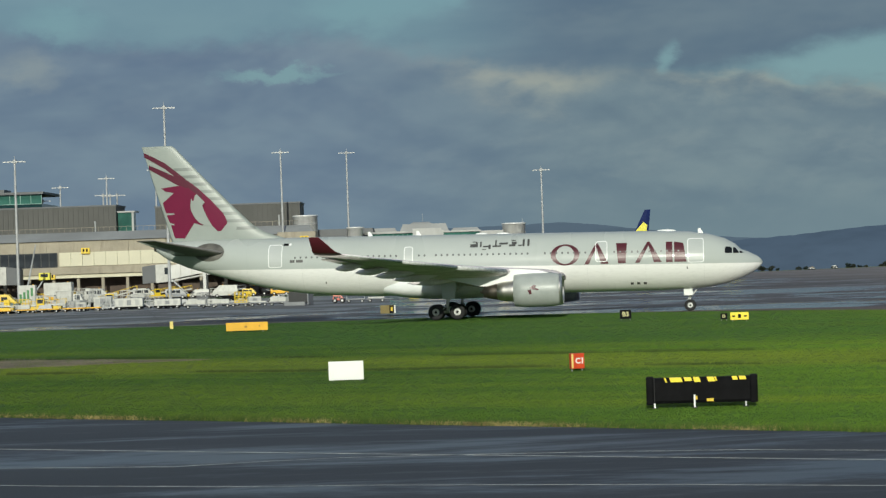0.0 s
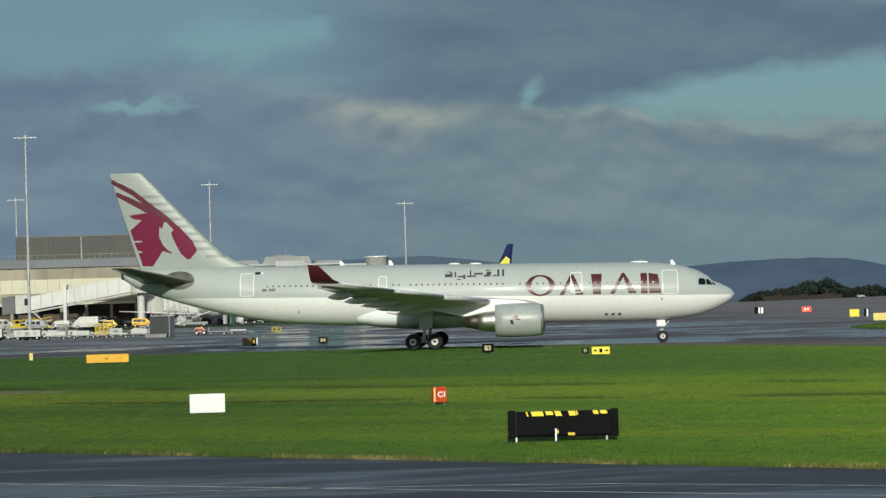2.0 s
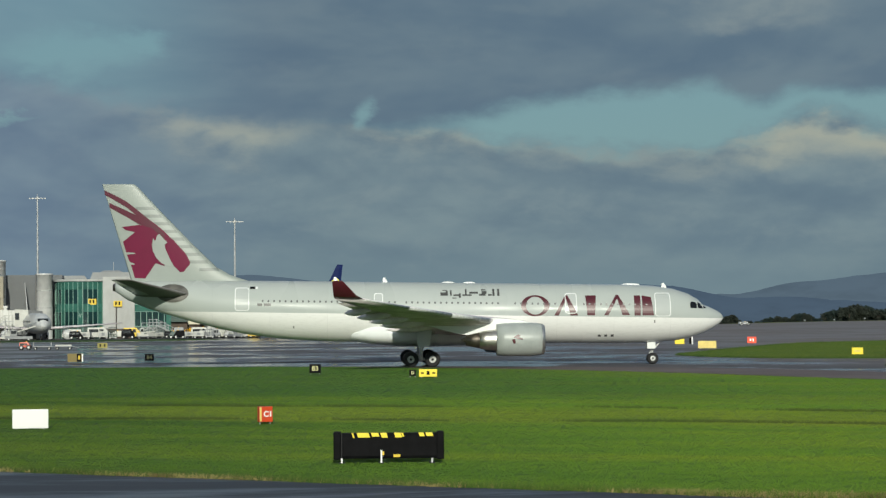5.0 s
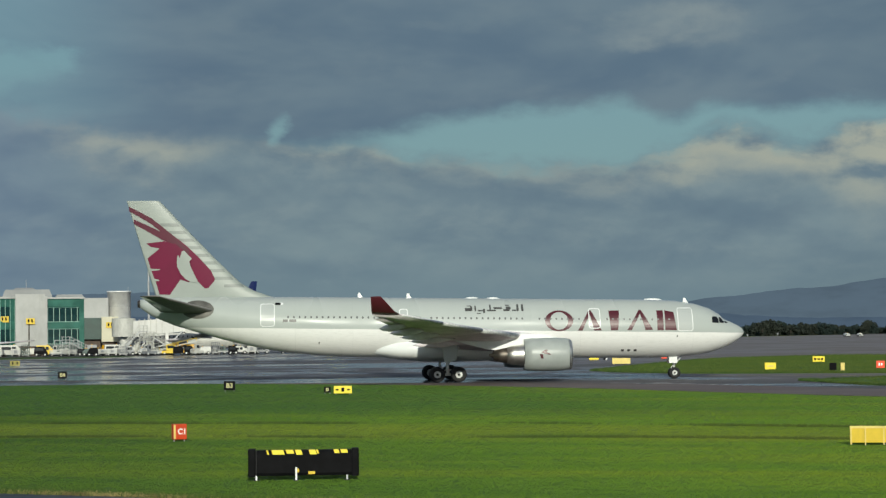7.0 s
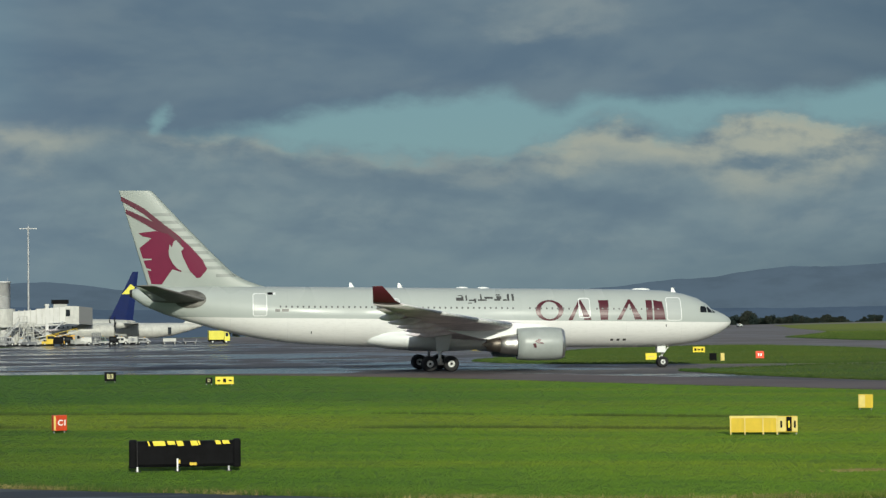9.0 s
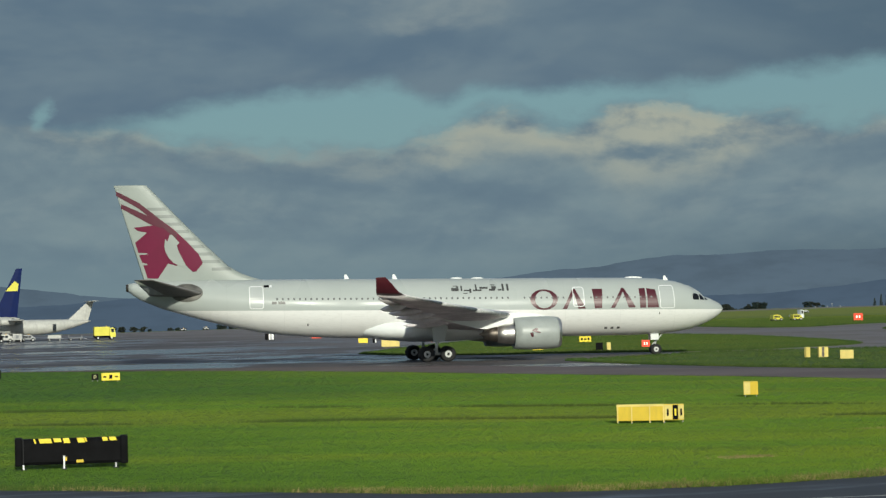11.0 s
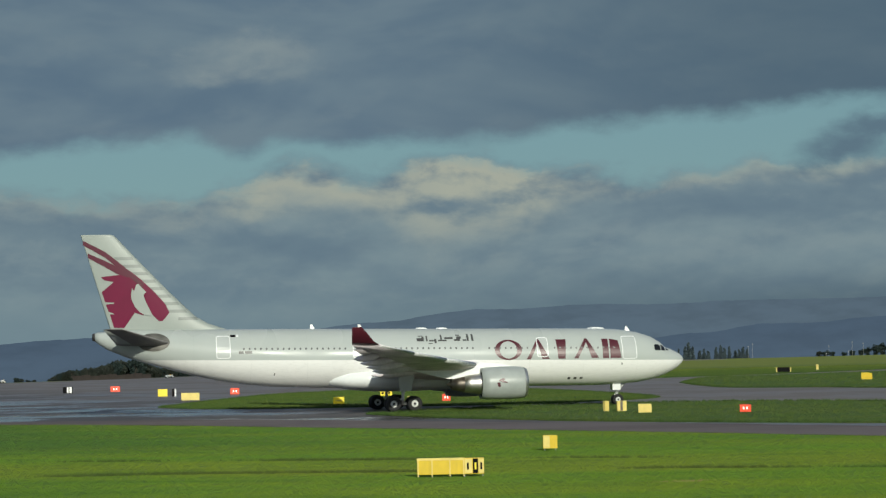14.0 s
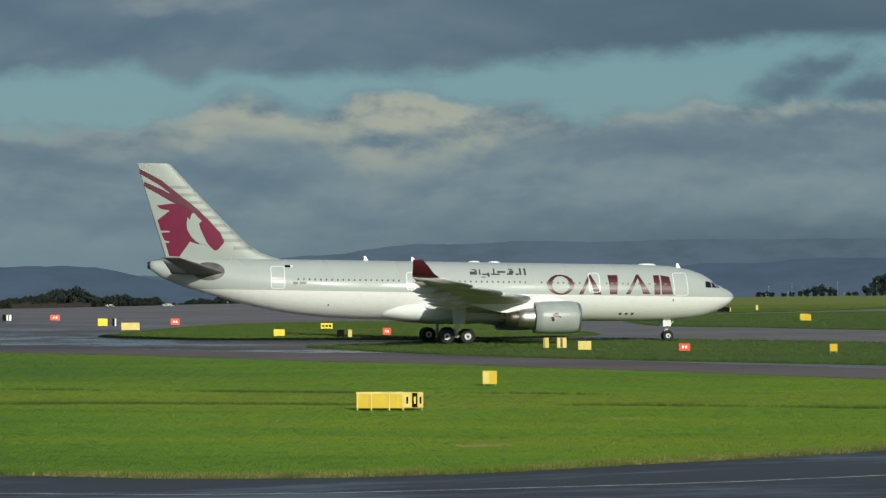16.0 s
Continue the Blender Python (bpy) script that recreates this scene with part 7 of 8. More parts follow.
def loader(x, y, l, h, paint, label, turn=0.0):
    """Belt or scissor loader: chassis, raised deck, rails and a cab."""
    T = thing("belt_loader", label, "ground equipment", pose(x, y, 0.03, 0, 0, turn), "loaders")
    part("chassis", boxed(-l / 2, l / 2, -0.85, 0.85, 0.35, 0.85, 0.05), paint, T)
    part("belt", loft(bmesh.new(), [[(-l / 2, -0.5, 0.9), (-l / 2, 0.5, 0.9), (-l / 2, 0.5, 1.1), (-l / 2, -0.5, 1.1)], [(l / 2 + 0.6, -0.5, h - 0.4), (l / 2 + 0.6, 0.5, h - 0.4), (l / 2 + 0.6, 0.5, h - 0.2), (l / 2 + 0.6, -0.5, h - 0.2)]]), VANWHITE, T, "pale conveyor belt")
    fr = bmesh.new()
    for s in (-1, 1):
        rod(fr, (-l / 2, s * 0.55, 1.6), (l / 2 + 0.6, s * 0.55, h + 0.35), 0.035, seg=5)
        for k in range(5):
            t = k / 4
            xx = -l / 2 + (l + 0.6) * t
            zz = 1.0 + (h - 1.3) * t
            rod(fr, (xx, s * 0.55, zz), (xx, s * 0.55, zz + 0.62), 0.03, seg=5)
    rod(fr, (l * 0.2, 0.3, 0.8), (l * 0.4, 0.3, h - 0.6), 0.07, seg=6)
    part("hand_rail", fr, paint, T)
    part("cab", boxed(-l * 0.3, -l * 0.05, -0.85, -0.2, 0.85, 2.0, 0.05), paint, T)
    part("cab_window", boxed(-l * 0.27, -l * 0.08, -0.87, -0.84, 1.3, 1.85), PANE, T)
    wheels_on(T, (-l * 0.35, l * 0.35), 0.72, 0.34)


def cage(x, y, w, h, paint, label):
    T = thing("equipment_cage", label, "ground equipment", pose(x, y, 0.03), "cages and steps")
    bm = bmesh.new()
    for sx in range(5):
        xx = -w / 2 + w * sx / 4
        for sy in (-0.9, 0.9):
            rod(bm, (xx, sy, 0.3), (xx, sy, h), 0.05, seg=5)
    for z in (0.5, h * 0.4, h * 0.7, h):
        for sy in (-0.9, 0.9):
            rod(bm, (-w / 2, sy, z), (w / 2, sy, z), 0.05, seg=5)
        for sx in (-w / 2, w / 2):
            rod(bm, (sx, -0.9, z), (sx, 0.9, z), 0.05, seg=5)
    for k in range(4):
        x0 = -w / 2 + w * k / 4
        rod(bm, (x0, -0.9, 0.5), (x0 + w / 4, -0.9, h * 0.7), 0.035, seg=5)
    part("frame", bm, paint, T)
    part("floor", boxed(-w / 2, w / 2, -0.9, 0.9, 0.3, 0.45), MAST, T)
    part("crate", boxed(-w * 0.3, w * 0.05, -0.6, 0.6, 0.46, 0.46 + h * 0.3, 0.03), VANWHITE, T)
    wheels_on(T, (-w * 0.35, w * 0.35), 0.7, 0.25)


def boarding_steps(x, y, h, paint, label, turn=0.0):
    """Wheeled passenger steps: chassis, stepped flight, top platform, rails."""
    T = thing("boarding_steps", label, "ground equipment", pose(x, y, 0.03, 0, 0, turn), "boarding steps")
    part("chassis", boxed(-2.6, 2.6, -0.9, 0.9, 0.35, 0.7, 0.04), paint, T)
    n = 12
    for k in range(n):
        part("step", boxed(-2.5 + 3.6 * k / n, -2.5 + 3.6 * (k + 1) / n + 0.05, -0.75, 0.75, 0.7 + (h - 0.8) * k / n, 0.78 + (h - 0.8) * (k + 1) / n), MAST, T)
    part("platform", boxed(1.1, 2.7, -0.9, 0.9, h - 0.12, h, 0.02), MAST, T)
    rails = bmesh.new()
    for s in (-0.82, 0.82):
        for dz in (0.5, 1.05):
            rod(rails, (-2.5, s, 0.75 + dz), (1.1, s, h + dz), 0.045, seg=5)
            rod(rails, (1.1, s, h + dz), (2.7, s, h + dz), 0.045, seg=5)
        for k in range(6):
            rod(rails, (-2.5 + 0.72 * k, s, 0.75 + (h - 0.75) * k / 5), (-2.5 + 0.72 * k, s, 1.8 + (h - 0.75) * k / 5), 0.04, seg=5)
        for xx in (1.2, 1.9, 2.6):
            rod(rails, (xx, s, 0.6), (xx, s, h + 1.05), 0.06, seg=5)
        rod(rails, (1.2, s, 0.7), (2.6, s, h - 0.2), 0.05, seg=5)
        rod(rails, (2.6, s, 0.7), (1.2, s, h - 0.2), 0.05, seg=5)
    part("hand_rail", rails, paint, T)
    wheels_on(T, (-1.9, 1.9), 0.75, 0.32)


def blast_screen(x, y):
    T = thing("blast_screen", "tall dark grey panel screen on the apron", "screen", pose(x, y, 0.03, 0, 0, -12))
    part("panel", boxed(-1.5, 1.3, -0.08, 0.08, 0.4, 2.9, 0.03), surface("dark screen panel", (0.04, 0.042, 0.042), 0.7, var=0.2), T)
    part("return_panel", boxed(1.3, 1.45, -0.6, 2.0, 0.1, 2.9, 0.03), VANGREY, T)
    part("base", boxed(-2.0, 1.0, -0.8, -0.2, 0.0, 0.5, 0.04), VANGREY, T)
    part("brace", rod(bmesh.new(), (0, 0.1, 2.4), (0, 1.8, 0.1), 0.06, seg=6), MAST, T)


truck = van(-61.2, 360, 3.4, 3.9, VANWHITE, "white and green high-sided catering truck", 4, True)
for k in range(4):
    part("side_panel", boxed(-1.6 + 0.55 * k, -1.25 + 0.55 * k, -1.18, -1.14, 1.2 + 0.35 * k, 2.6 + 0.3 * k, 0.01), LEAFGREEN, truck, "green painted side panel")


def boom_lift(x, y):
    """A wheeled lift with a slanting grey boom and a yellow cab raised on it."""
    T = thing("boom_lift", "grey boom lift with a raised yellow cab", "ground equipment", pose(x, y, 0.03), "loaders")
    part("chassis", boxed(-2.0, 2.0, -1.0, 1.0, 0.4, 1.1, 0.06), VANGREY, T)
    wheels_on(T, (-1.3, 1.3), 0.85, 0.42)
    part("turntable", lathe(bmesh.new(), [(1.1, 0.7), (1.6, 0.6), (1.6, 0.01)], 16, "z", (-1.2, 0, 0)), MAST, T)
    part("boom", rod(bmesh.new(), (-1.2, 0, 1.5), (0.75, 0, 10.4), 0.17, 0.1, 8), MAST, T, "slanting grey boom")
    part("lift_arm", rod(bmesh.new(), (-0.6, 0, 1.2), (1.9, 0, 4.6), 0.14, 0.12, 8), MAST, T)
    cab = part("raised_cab", boxed(1.2, 3.0, -0.7, 0.7, 4.5, 5.7, 0.08), LEMON, T, "raised yellow cab")
    part("cab_window", boxed(1.5, 2.7, -0.72, -0.68, 5.0, 5.5), PANE, cab)


boom_lift(-67.4, 398)
for x, y in ((-66.0, 343.5), (-62.6, 343.2), (-59.2, 343.6), (-55.8, 343.3), (-52.6, 343.8), (-50.0, 344.0)):
    dolly(x, y, 2.8, 2, 2).children[0].data.materials[0] = ORANGE
van(-58.0, 371, 5.9, 4.1, VANWHITE, "white high-sided box truck on the apron", 0, True)
van(-66.5, 365, 5.0, 2.6, YELLOW, "yellow airport tug with a cab", 0)
ground_unit(-44.6, 344.3, 3.9, 1.65)
ground_unit(-39.0, 342.8, 3.7, 1.4)
ground_unit(-49.4, 352, 2.6, 1.9)
for x, y, l, k in ((-34.6, 338, 3.0, 1), (-31.2, 338.5, 2.6, 1), (-28.6, 338.6, 2.4, 2), (-25.9, 338.4, 2.4, 3), (-23.2, 338.5, 2.4, 1), (-52.5, 350, 3.0, 2), (-56.2, 352, 3.0, 1), (-60.6, 347.5, 3.0, 1), (-64.5, 348, 3.0, 2), (-68.5, 349, 3.0, 1), (-21.2, 339.3, 1.9, 2), (-30.0, 352, 3.0, 3), (-36.0, 354, 3.0, 1)):
    dolly(x, y, l, k, 3)
loader(-52.0, 385, 5.5, 2.8, YELLOW, "yellow belt loader with pale belt", 0)
loader(-62.8, 345, 3.4, 1.7, YELLOW, "small yellow loader on the apron", 180)
loader(-57.0, 348, 4.4, 1.5, YELLOW, "low yellow loader on the apron", 0)
cage(-55.5, 357, 3.2, 2.8, VANWHITE, "white tubular equipment cage")
cage(-46.5, 366, 4.2, 2.6, VANWHITE, "pale tubular steps and cage")
van(-40.8, 453, 4.7, 2.3, VANWHITE, "white van below the passenger bridge", 180)
van(-36.5, 455, 2.6, 1.5, YELLOW, "small yellow car below the bridge", 0)
van(-58.0, 470, 4.2, 2.1, VANWHITE, "white van near the concourse", 0)
van(-50.5, 458, 4.0, 1.9, VANGREY, "grey van near the concourse", 0)
van(-46.5, 462, 3.8, 1.6, VANWHITE, "white car near the concourse", 180)
van(-31.0, 460, 3.6, 1.7, ORANGE, "orange-yellow car near the concourse", 0)
van(-66.0, 462, 4.4, 2.4, VANWHITE, "white van near the concourse", 0)
van(-72.0, 458, 5.2, 3.2, YELLOW, "yellow box truck near the concourse", 0, True)
blast_screen(-19.9, 332.6)
van(-14.9, 342, 1.6, 1.1, RED, "small red tow tractor", 0)
dolly(-12.5, 341, 2.6, 2)
dolly(-9.6, 341, 2.4, 3)
van(-0.2, 470, 3.4, 2.1, YELLOW, "yellow truck parked by the glazed wing", 0)
van(-6.5, 468, 4.4, 2.2, VANWHITE, "white van by the glazed wing", 0)
van(-2.6, 472, 4.0, 1.5, VANWHITE, "white car by the glazed wing", 180)
cage(3.9, 470, 4.6, 3.0, MAST, "grey tubular cage of steps by the wing")
van(8.6, 468, 2.7, 2.1, VANGREY, "dark grey van by the wing", 90)
van(12.8, 466, 3.8, 2.1, VANWHITE, "white van by the passenger bridge", 0)
van(15.8, 470, 3.4, 2.6, VANWHITE, "white truck by the passenger bridge", 180, True)
cage(18.5, 468, 3.4, 4.2, VANWHITE, "white tubular cage by the bridge")
loader(24.5, 466, 6.5, 2.9, YELLOW, "yellow belt loader under the white jet", 0)
loader(19.6, 465, 4.0, 2.2, VANWHITE, "white belt loader by the bridge", 0)
van(31.0, 468, 3.6, 1.6, VANGREY, "dark tractor under the parked jet", 0)
van(36.5, 467, 3.2, 1.5, VANWHITE, "small white car under the parked jet", 0)
van(41.0, 468, 2.8, 1.3, VANGREY, "small dark tractor by the turboprop", 0)
dolly(46.0, 468, 2.8, 1)
dolly(50.0, 468, 2.6, 2)
van(55.8, 470, 4.1, 2.5, LEMON, "lemon yellow service truck at the apron edge", 0, True)
boarding_steps(16.4, 466, 4.6, VANWHITE, "white wheeled boarding steps by the passenger bridge", 0)
boarding_steps(21.5, 468, 3.4, VANWHITE, "white wheeled boarding steps under the parked jet", 180)
boarding_steps(5.6, 468, 2.6, MAST, "grey wheeled steps by the glazed wing", 180)
boarding_steps(-24.5, 452, 3.6, VANWHITE, "white wheeled boarding steps by the grey jet", 0)
loader(-20.6, 447, 5.0, 3.0, VANGREY, "grey belt loader raised beside the jet", 0)
loader(27.0, 465, 4.2, 1.8, ORANGE, "amber belt loader under the white jet", 180)
cage(-26.5, 450, 4.2, 5.2, VANWHITE, "tall white scissor-lift frame by the grey jet")
ground_unit(13.6, 463, 2.4, 1.5)
ground_unit(10.2, 464, 2.0, 1.3, 15)
ground_unit(-9.0, 462, 2.2, 1.4, -10)
dolly(1.8, 463, 2.4, 2, 8)
dolly(33.5, 465, 2.4, 3, -8)
van(-11.6, 466, 3.6, 1.9, VANWHITE, "white van by the grey jet", 180)
van(7.0, 464, 2.4, 1.4, BLACK, "small black tractor by the glazed wing", 0)
van(29.6, 464, 2.6, 1.5, VANWHITE, "small white tractor under the parked jet", 180)
# more equipment crowded below the concourse
rnd = random.Random(21)
for i in range(34):
    if i < 18:
        x, y = -72.5 + i * 1.45 + rnd.uniform(-0.5, 0.5), rnd.uniform(352, 384)
    else:
        x, y = -76 + (i - 18) * 3.3 + rnd.uniform(-1, 1), rnd.uniform(455, 473)
    k = rnd.random()
    if k < 0.28:
        dolly(x, y, rnd.uniform(2.2, 3.0), rnd.choice((1, 2, 3)), rnd.uniform(-25, 25))
    elif k < 0.46:
        loader(x, y, rnd.uniform(3.0, 4.6), rnd.uniform(1.5, 2.6), rnd.choice((YELLOW, ORANGE, VANGREY)), "belt loader among parked ground equipment", rnd.choice((0, 180, 20)))
    elif k < 0.64:
        van(x, y, rnd.uniform(2.6, 4.2), rnd.uniform(1.4, 2.2), rnd.choice((VANGREY, YELLOW, BLACK, VANWHITE)), "small service vehicle among ground equipment", rnd.choice((0, 180, 90)))
    elif k < 0.84:
        cage(x, y, rnd.uniform(1.8, 3.2), rnd.uniform(1.6, 3.0), rnd.choice((MAST, VANWHITE, YELLOW)), "tubular cage among parked ground equipment")
    else:
        ground_unit(x, y, rnd.uniform(1.8, 2.8), rnd.uniform(1.2, 1.7), rnd.uniform(-30, 30))
for i in range(26):
    x, y = -74 + i * 2.15 + rnd.uniform(-0.7, 0.7), rnd.uniform(346, 356)
    if i % 3 == 0:
        cage(x, y, rnd.uniform(1.4, 2.4), rnd.uniform(1.3, 2.2), rnd.choice((MAST, VANGREY, YELLOW)), "tubular trolley cage among parked ground equipment")
    elif i % 3 == 1:
        ground_unit(x, y, rnd.uniform(1.2, 2.0), rnd.uniform(0.9, 1.5), rnd.uniform(-40, 40))
    else:
        van(x, y, rnd.uniform(2.0, 2.8), rnd.uniform(1.0, 1.5), rnd.choice((BLACK, VANGREY, DKGREEN)), "small dark tow tractor among ground equipment", rnd.choice((0, 180, 90)))
# trolleys and tugs crowded between the wing and the parked aircraft
for i in range(30):
    x, y = -12 + i * 1.75 + rnd.uniform(-0.6, 0.6), rnd.uniform(459, 472)
    k = i % 5
    if k == 0:
        cage(x, y, rnd.uniform(1.4, 2.2), rnd.uniform(1.5, 2.6), rnd.choice((MAST, VANGREY, DKGREEN)), "tubular cage among equipment by the wing")
    elif k == 3:
        loader(x, y, rnd.uniform(2.2, 3.0), rnd.uniform(1.3, 1.9), rnd.choice((VANWHITE, ORANGE, VANGREY)), "belt loader among equipment by the wing", rnd.choice((0, 180, 30)))
    elif k == 4:
        ground_unit(x, y, rnd.uniform(1.4, 2.2), rnd.uniform(1.0, 1.6), rnd.uniform(-40, 40))
    else:
        van(x, y, rnd.uniform(1.6, 2.6), rnd.uniform(1.2, 1.9), rnd.choice((BLACK, VANGREY, DKGREEN, BLACK)), "small dark tow tractor by the wing", rnd.choice((0, 90, 180)))
# across the field
van(212.0, 500, 2.6, 1.2, WHITE, "white pick-up truck across the field", 0, True)
for x, y in ((203.0, 489.8), (208.5, 492)):
    van(x, y, 2.2, 1.35, LEMON, "small yellow car across the field", 0)
for az, r, l, h in ((14.32, 690, 3.0, 0.95), (8.6, 628, 1.4, 0.6), (9.13, 640, 1.2, 0.8), (23.17, 770, 2.2, 0.8), (12.98, 690, 2.4, 0.8), (19.0, 800, 1.6, 1.0), (18.7, 800, 1.8, 1.1)):
    van(r * math.sin(radians(az)), r * math.cos(radians(az)), l, h, WHITE, "small white vehicle far across the field", 0)


LAMPGREY = surface("weathered lamp casing", (0.26, 0.28, 0.29), 0.6)


def approach_light(az, el, r):
    """A lamp on a thin frangible post, its head at an elevation over the eye's level."""
    h = max(0.7, H + r * math.tan(radians(el)) - land_z(az, r))
    T = thing("approach_light", "white lamp on a thin post beyond the field", "approach light", pose(r * math.sin(radians(az)), r * math.cos(radians(az)), land_z(az, r)), "approach lights")
    part("post", rod(bmesh.new(), (0, 0, -0.2), (0, 0, h), 0.06, 0.04, 6), MAST, T)
    part("lamp_head", boxed(-0.26, 0.26, -0.2, 0.2, h - 0.05, h + 0.36, 0.08), LAMPGREY, T, "dull white lamp head")


for az, el, r in ((23.42, -0.29, 1000), (23.69, -0.28, 1000), (23.8, -0.21, 1000), (23.99, -0.28, 1000), (28.41, -0.02, 1250), (28.95, 0.06, 1250), (29.2, 0.02, 1250), (30.0, 0.08, 1300), (30.9, 0.09, 1300), (28.35, -0.2, 1150), (28.86, -0.15, 1150), (30.15, -0.18, 1150), (15.72, -0.36, 780), (16.4, -0.35, 800), (17.1, -0.31, 830), (26.55, 0.0, 1250), (26.65, 0.06, 1250)):
    approach_light(az, el, r)


def boundary_wall():
    """A low brick-coloured wall in front of the trees, built in bays."""
    T = thing("boundary_wall", "low red-brown wall in front of the boundary trees", "wall")
    for k in range(9):
        a0, a1 = 10.75 + 0.2 * k, 10.94 + 0.2 * k
        p, q = [Vector((0.99 * brow(a) * math.sin(radians(a)), 0.99 * brow(a) * math.cos(radians(a)), 0)) for a in (a0, a1)]
        mid, d = (p + q) / 2, q - p
        bay = part("wall_bay", boxed(-d.length / 2, d.length / 2, -0.15, 0.15, -0.1, 1.35 + 0.2 * math.sin(k * 2.1), 0.03), EARTHBRICK, T)
        bay.matrix_basis = pose(mid.x, mid.y, 0, 0, 0, math.degrees(math.atan2(d.y, d.x)))


EARTHBRICK = surface("weathered red-brown brick", (0.052, 0.039, 0.033), 0.9, var=0.5, coarse=0.08, fine=3)
boundary_wall()


# ---- trees and hedges along the airfield boundary ----
LEAF = surface("dark autumn foliage", (0.030, 0.043, 0.040), 0.9, spec=0.0, var=0.4, coarse=0.5, fine=3)
LEAFB = surface("brown-green foliage", (0.036, 0.043, 0.036), 0.9, spec=0.0, var=0.4, coarse=0.5, fine=3)
# paler and bluer than the other leaves, to give air haze by colour
LEAFC = surface("blue-grey conifer foliage", (0.060, 0.082, 0.092), 0.9, spec=0.0, var=0.3, coarse=0.5, fine=3)
BARK = surface("tree bark", (0.06, 0.05, 0.04), 0.9, var=0.3, coarse=2)


def tree_meshes(seed, conifer=False):
    rnd = random.Random(seed)
    trunk = bmesh.new()
    rod(trunk, (0, 0, -0.02), (0.03, 0, 0.35), 0.035, 0.024, 7)
    rod(trunk, (0.03, 0, 0.33), (0, 0.02, 0.8), 0.024, 0.008, 6)
    lobes = []
    if conifer:
        lobes = [((rnd.uniform(-0.03, 0.03), rnd.uniform(-0.03, 0.03), 0.12 + 0.85 * k / 9), 0.2 * (1 - k / 10) + 0.03) for k in range(10)]
    else:
        for k in range(9):
            a, r = rnd.uniform(0, 6.28), rnd.uniform(0.1, 0.36)
            c = (r * math.cos(a), r * math.sin(a), rnd.uniform(0.34, 0.8))
            lobes.append((c, rnd.uniform(0.14, 0.24)))
            rod(trunk, (0.02, 0, rnd.uniform(0.2, 0.4)), c, 0.014, 0.004, 5)
        lobes.append(((0, 0, 0.2), 0.2))
    verts, faces = [], []
    for (cx, cy, cz), r in lobes:
        for _ in range(60 if not conifer else 45):
            d = Vector((rnd.gauss(0, 1), rnd.gauss(0, 1), rnd.gauss(0, 1))).normalized() * r * rnd.uniform(0.45, 1.08)
            p = Vector((cx, cy, max(0.03, cz + d.z * 0.85))) + Vector((d.x, d.y, 0))
            q = Euler((rnd.uniform(0, 6.28), rnd.uniform(0, 6.28), rnd.uniform(0, 6.28))).to_matrix()
            s = rnd.uniform(0.045, 0.095)
            base = len(verts)
            for u in ((-s, 0, 0), (0, -s * 0.7, 0.01), (s, 0, 0), (0, s * 0.7, 0.01)):
                verts.append(p + q @ Vector(u))
            faces.append((base, base + 1, base + 2, base + 3))
    crown = bpy.data.meshes.new("crown")
    crown.from_pydata(verts, [], faces)
    tm = bpy.data.meshes.new("trunk")
    trunk.to_mesh(tm)
    trunk.free()
    tm.materials.append(BARK)
    crown.materials.append(LEAFC if conifer else LEAF if seed % 3 else LEAFB)
    return tm, crown


KINDS = [tree_meshes(k, k in (4, 5)) for k in range(6)]


def tree(az, r, h, kind, wide=1.0, label="dark leafy tree on the airfield boundary"):
    x, y = r * math.sin(radians(az)), r * math.cos(radians(az))
    T = thing("tree", label, "tree", pose(x, y, land_z(az, r) - 0.3, 0, 0, (az * 977) % 360), "boundary trees")
    for nm, me in zip(("trunk", "crown"), KINDS[kind]):
        o = new(nm, me)
        o.parent = T
        o.scale = (h * wide, h * wide, h)


# bearing and crown height as degrees over the eye's level
TREELINE = [(10.15, -0.36), (10.3, -0.30), (10.54, -0.23), (10.94, -0.17), (11.15, -0.15), (11.54, -0.08), (11.81, 0.02), (12.01, 0.04), (12.2, 0.08), (12.4, -0.11), (12.66, -0.11), (12.85, -0.19), (13.0, -0.14), (13.18, -0.11), (13.44, -0.12), (13.66, -0.24), (13.85, -0.14), (14.1, -0.18), (14.29, -0.36), (14.62, -0.33), (14.95, -0.23), (15.34, -0.19), (15.73, -0.13), (15.93, -0.27), (16.12, -0.21), (16.38, -0.05), (16.84, 0.07), (17.23, 0.01), (17.42, -0.08), (17.9, 0.0), (18.4, -0.08), (18.88, -0.10), (19.03, -0.04), (19.17, 0.05), (19.3, -0.04), (19.42, -0.20), (19.67, -0.05), (19.93, -0.14), (20.19, -0.05), (20.45, -0.10), (20.71, -0.18), (20.97, -0.08), (21.2, -0.10), (21.36, -0.14), (21.52, -0.22), (21.75, -0.20), (21.95, -0.11), (22.25, -0.11), (22.35, -0.24)]


def treeline(az):
    return float(np.interp(az, [a for a, _ in TREELINE], [e for _, e in TREELINE]))


def crown_to(az, r, el):
    """Height of a tree at that place whose top stands at an elevation."""
    return H + r * math.tan(radians(el)) - land_z(az, r) + 0.3


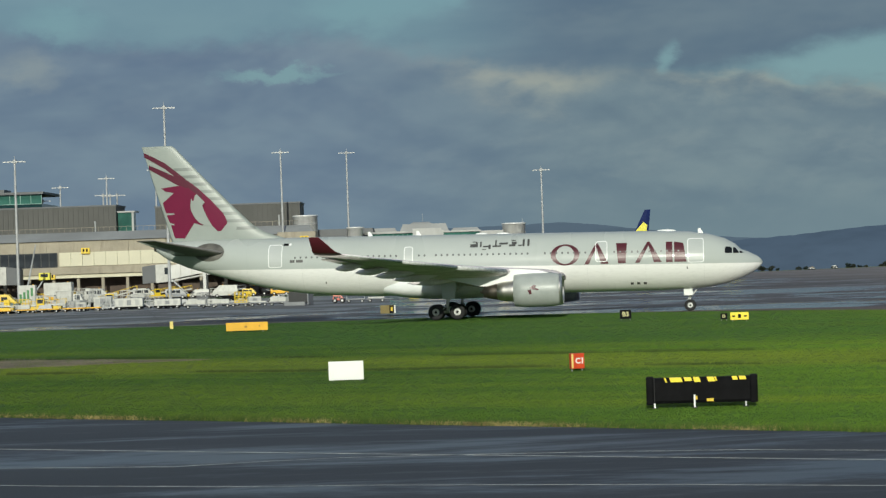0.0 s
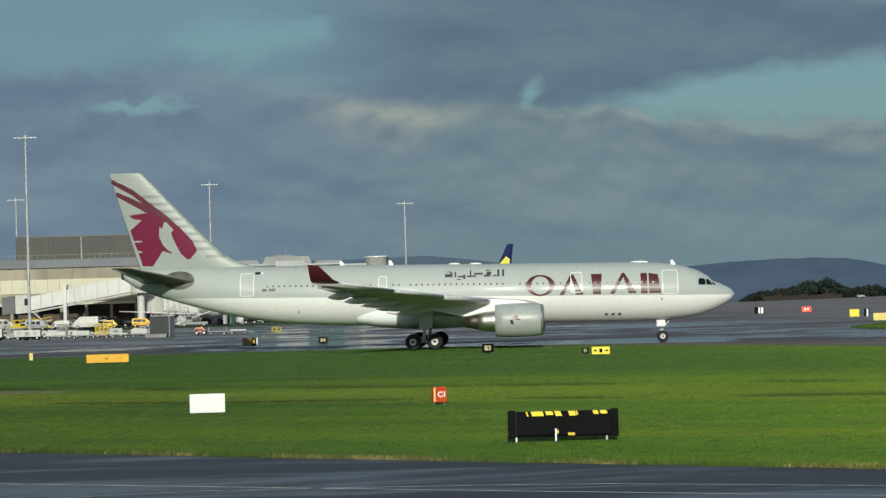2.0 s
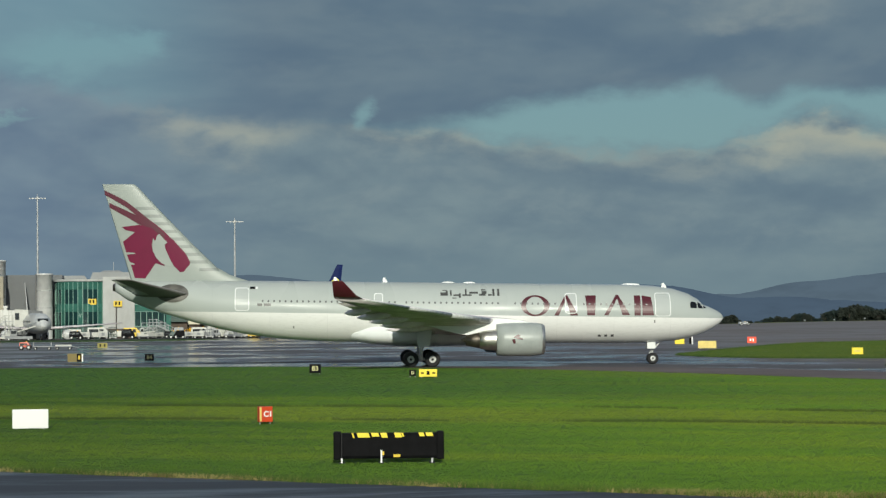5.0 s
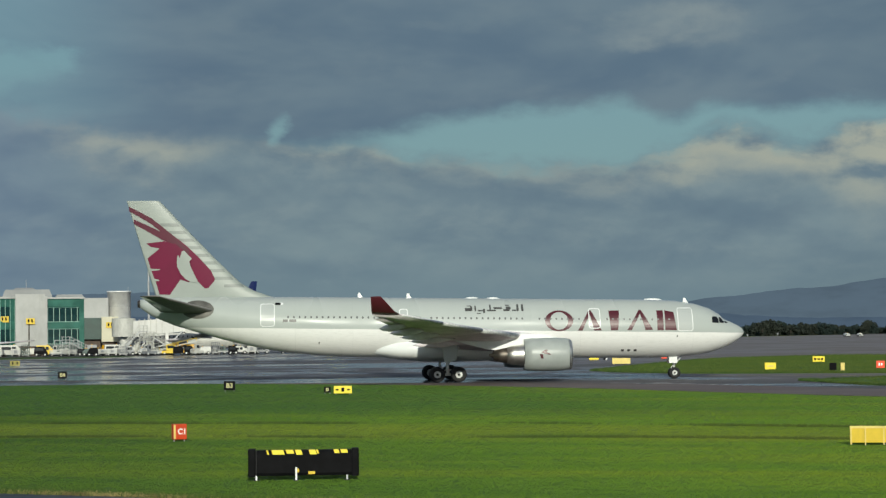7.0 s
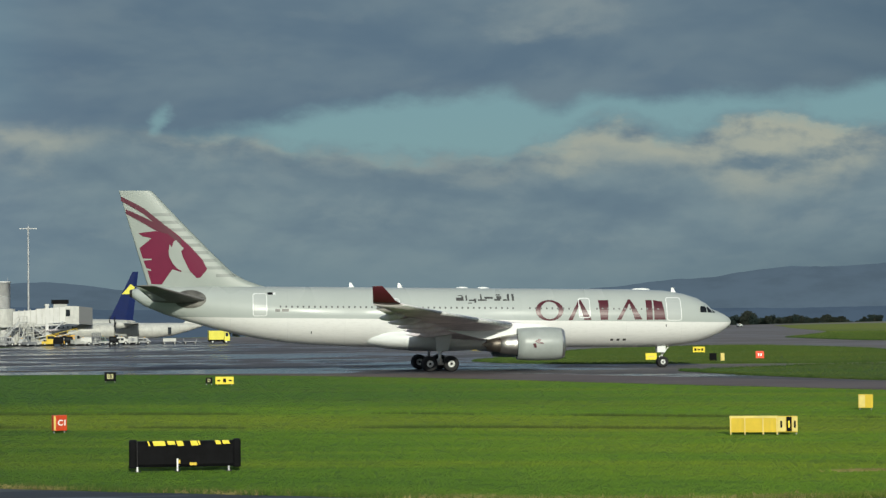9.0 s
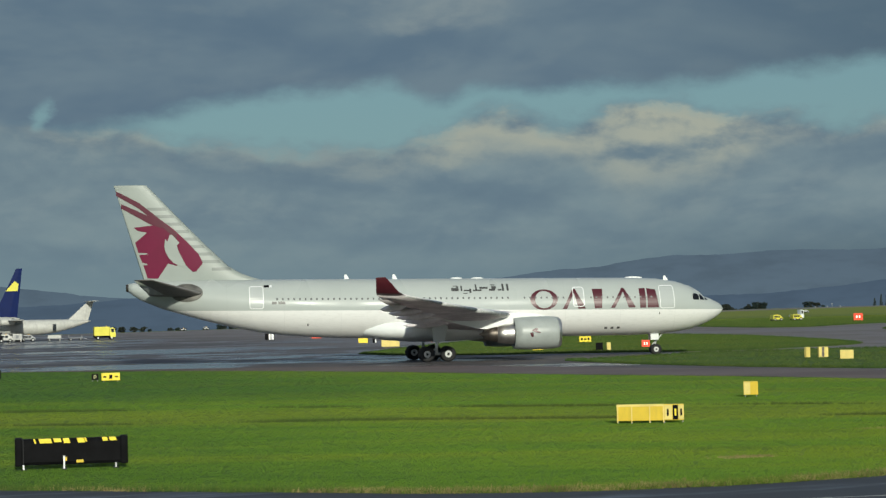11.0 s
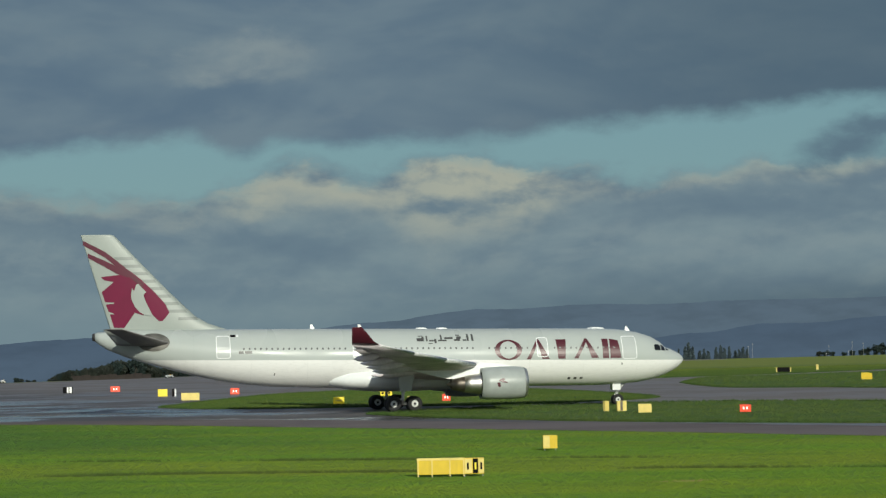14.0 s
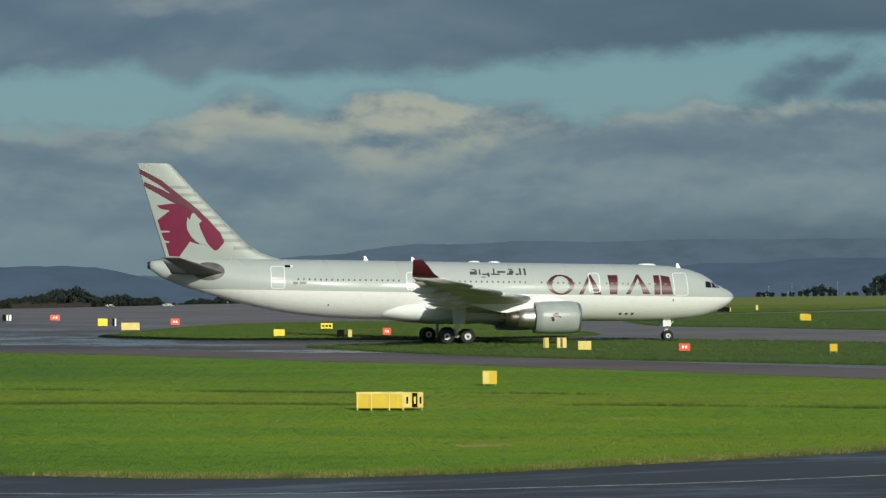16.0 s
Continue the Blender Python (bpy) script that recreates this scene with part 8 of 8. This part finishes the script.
def build_trees():
    rnd = random.Random(11)
    az = 10.2
    while az < 22.35:
        r = brow(az) + rnd.uniform(4, 30)
        tree(az, r, max(1.2, crown_to(az, r, treeline(az) - rnd.choice((0, 0.01, 0.05)))), rnd.choice((0, 1, 2, 3)), rnd.uniform(0.75, 1.25))
        az += rnd.uniform(0.06, 0.13)
    # a lower second row that closes the gaps
    for k in range(80):
        a = 10.3 + k * 0.15
        r = brow(a) + 45 + 10 * math.sin(k * 1.7)
        tree(a, r, max(1.2, crown_to(a, r, treeline(a) - 0.05)), k % 4, 1.5)
    # separate bushes on the brow
    for a, el in ((6.7, -0.37), (6.95, -0.35), (7.2, -0.34), (7.45, -0.35), (7.65, -0.36), (7.82, -0.42), (8.3, -0.40), (8.45, -0.39), (9.45, -0.35), (9.55, -0.38), (9.72, -0.40), (9.85, -0.41), (23.2, -0.13), (23.32, -0.12), (23.46, -0.15), (23.58, -0.21), (28.2, -0.12), (28.32, -0.10), (28.5, -0.14), (28.75, -0.14), (28.95, -0.12), (29.15, -0.10), (30.25, -0.14), (30.4, -0.13)):
        r = brow(a) + 8
        tree(a, r, crown_to(a, r, el), rnd.choice((0, 1, 2, 3)), 1.3, "low dark bush on the airfield's brow")
    for a, el, wd in ((29.3, -0.03, 1.0), (29.48, 0.03, 1.0), (29.65, 0.07, 1.0), (29.82, 0.0, 1.0), (29.95, -0.08, 1.0), (30.7, 0.03, 1.0), (30.85, 0.10, 1.0), (31.05, 0.28, 0.9), (31.3, 0.34, 0.9), (31.6, 0.3, 0.9), (31.95, 0.2, 0.9)):
        r = brow(a) + 20
        tree(a, r, crown_to(a, r, el), rnd.choice((0, 1, 2, 3)), wd)
    # a plantation of conifers farther off, distance haze put into their leaf colour
    for a, el, wd in ((24.78, -0.1, 0.8), (24.93, -0.02, 0.6), (25.08, 0.03, 0.8), (25.16, 0.12, 0.8), (25.25, 0.02, 0.9), (25.42, -0.07, 1.2), (25.52, -0.03, 0.9), (25.62, -0.08, 1.2), (25.80, 0.0, 0.8), (25.91, 0.04, 0.8), (26.0, -0.02, 0.9), (26.11, 0.01, 0.7), (26.25, -0.09, 1.3), (26.34, -0.06, 1.0), (26.43, -0.01, 0.9), (26.52, -0.05, 0.9)):
        r = brow(a) + 90
        tree(a, r, crown_to(a, r, el), 4 + int(a * 100) % 2, wd, "dark conifer with distance haze in its leaf colour")


build_trees()


# ---- what moves ----
def motions():
    walk(JET, [(t, pose(x, y, 0.03, 0, 0, a)) for t, x, y, a in TAXI])
    # distance rolled, so that the wheels turn with the taxiing
    rolled = [0.0]
    for (t0, x0, y0, a0), (t1, x1, y1, a1) in zip(TAXI, TAXI[1:]):
        rolled.append(rolled[-1] + math.hypot(x1 - x0, y1 - y0))
    ticks = [i * 0.16 for i in range(101)]
    way = np.interp(ticks, [r[0] for r in TAXI], rolled)
    for wheel, place, r in WHEELS:
        walk(wheel, [(t, Matrix.Translation(place) @ Matrix.Rotation(s / r, 4, "Y")) for t, s in zip(ticks, way)])


motions()
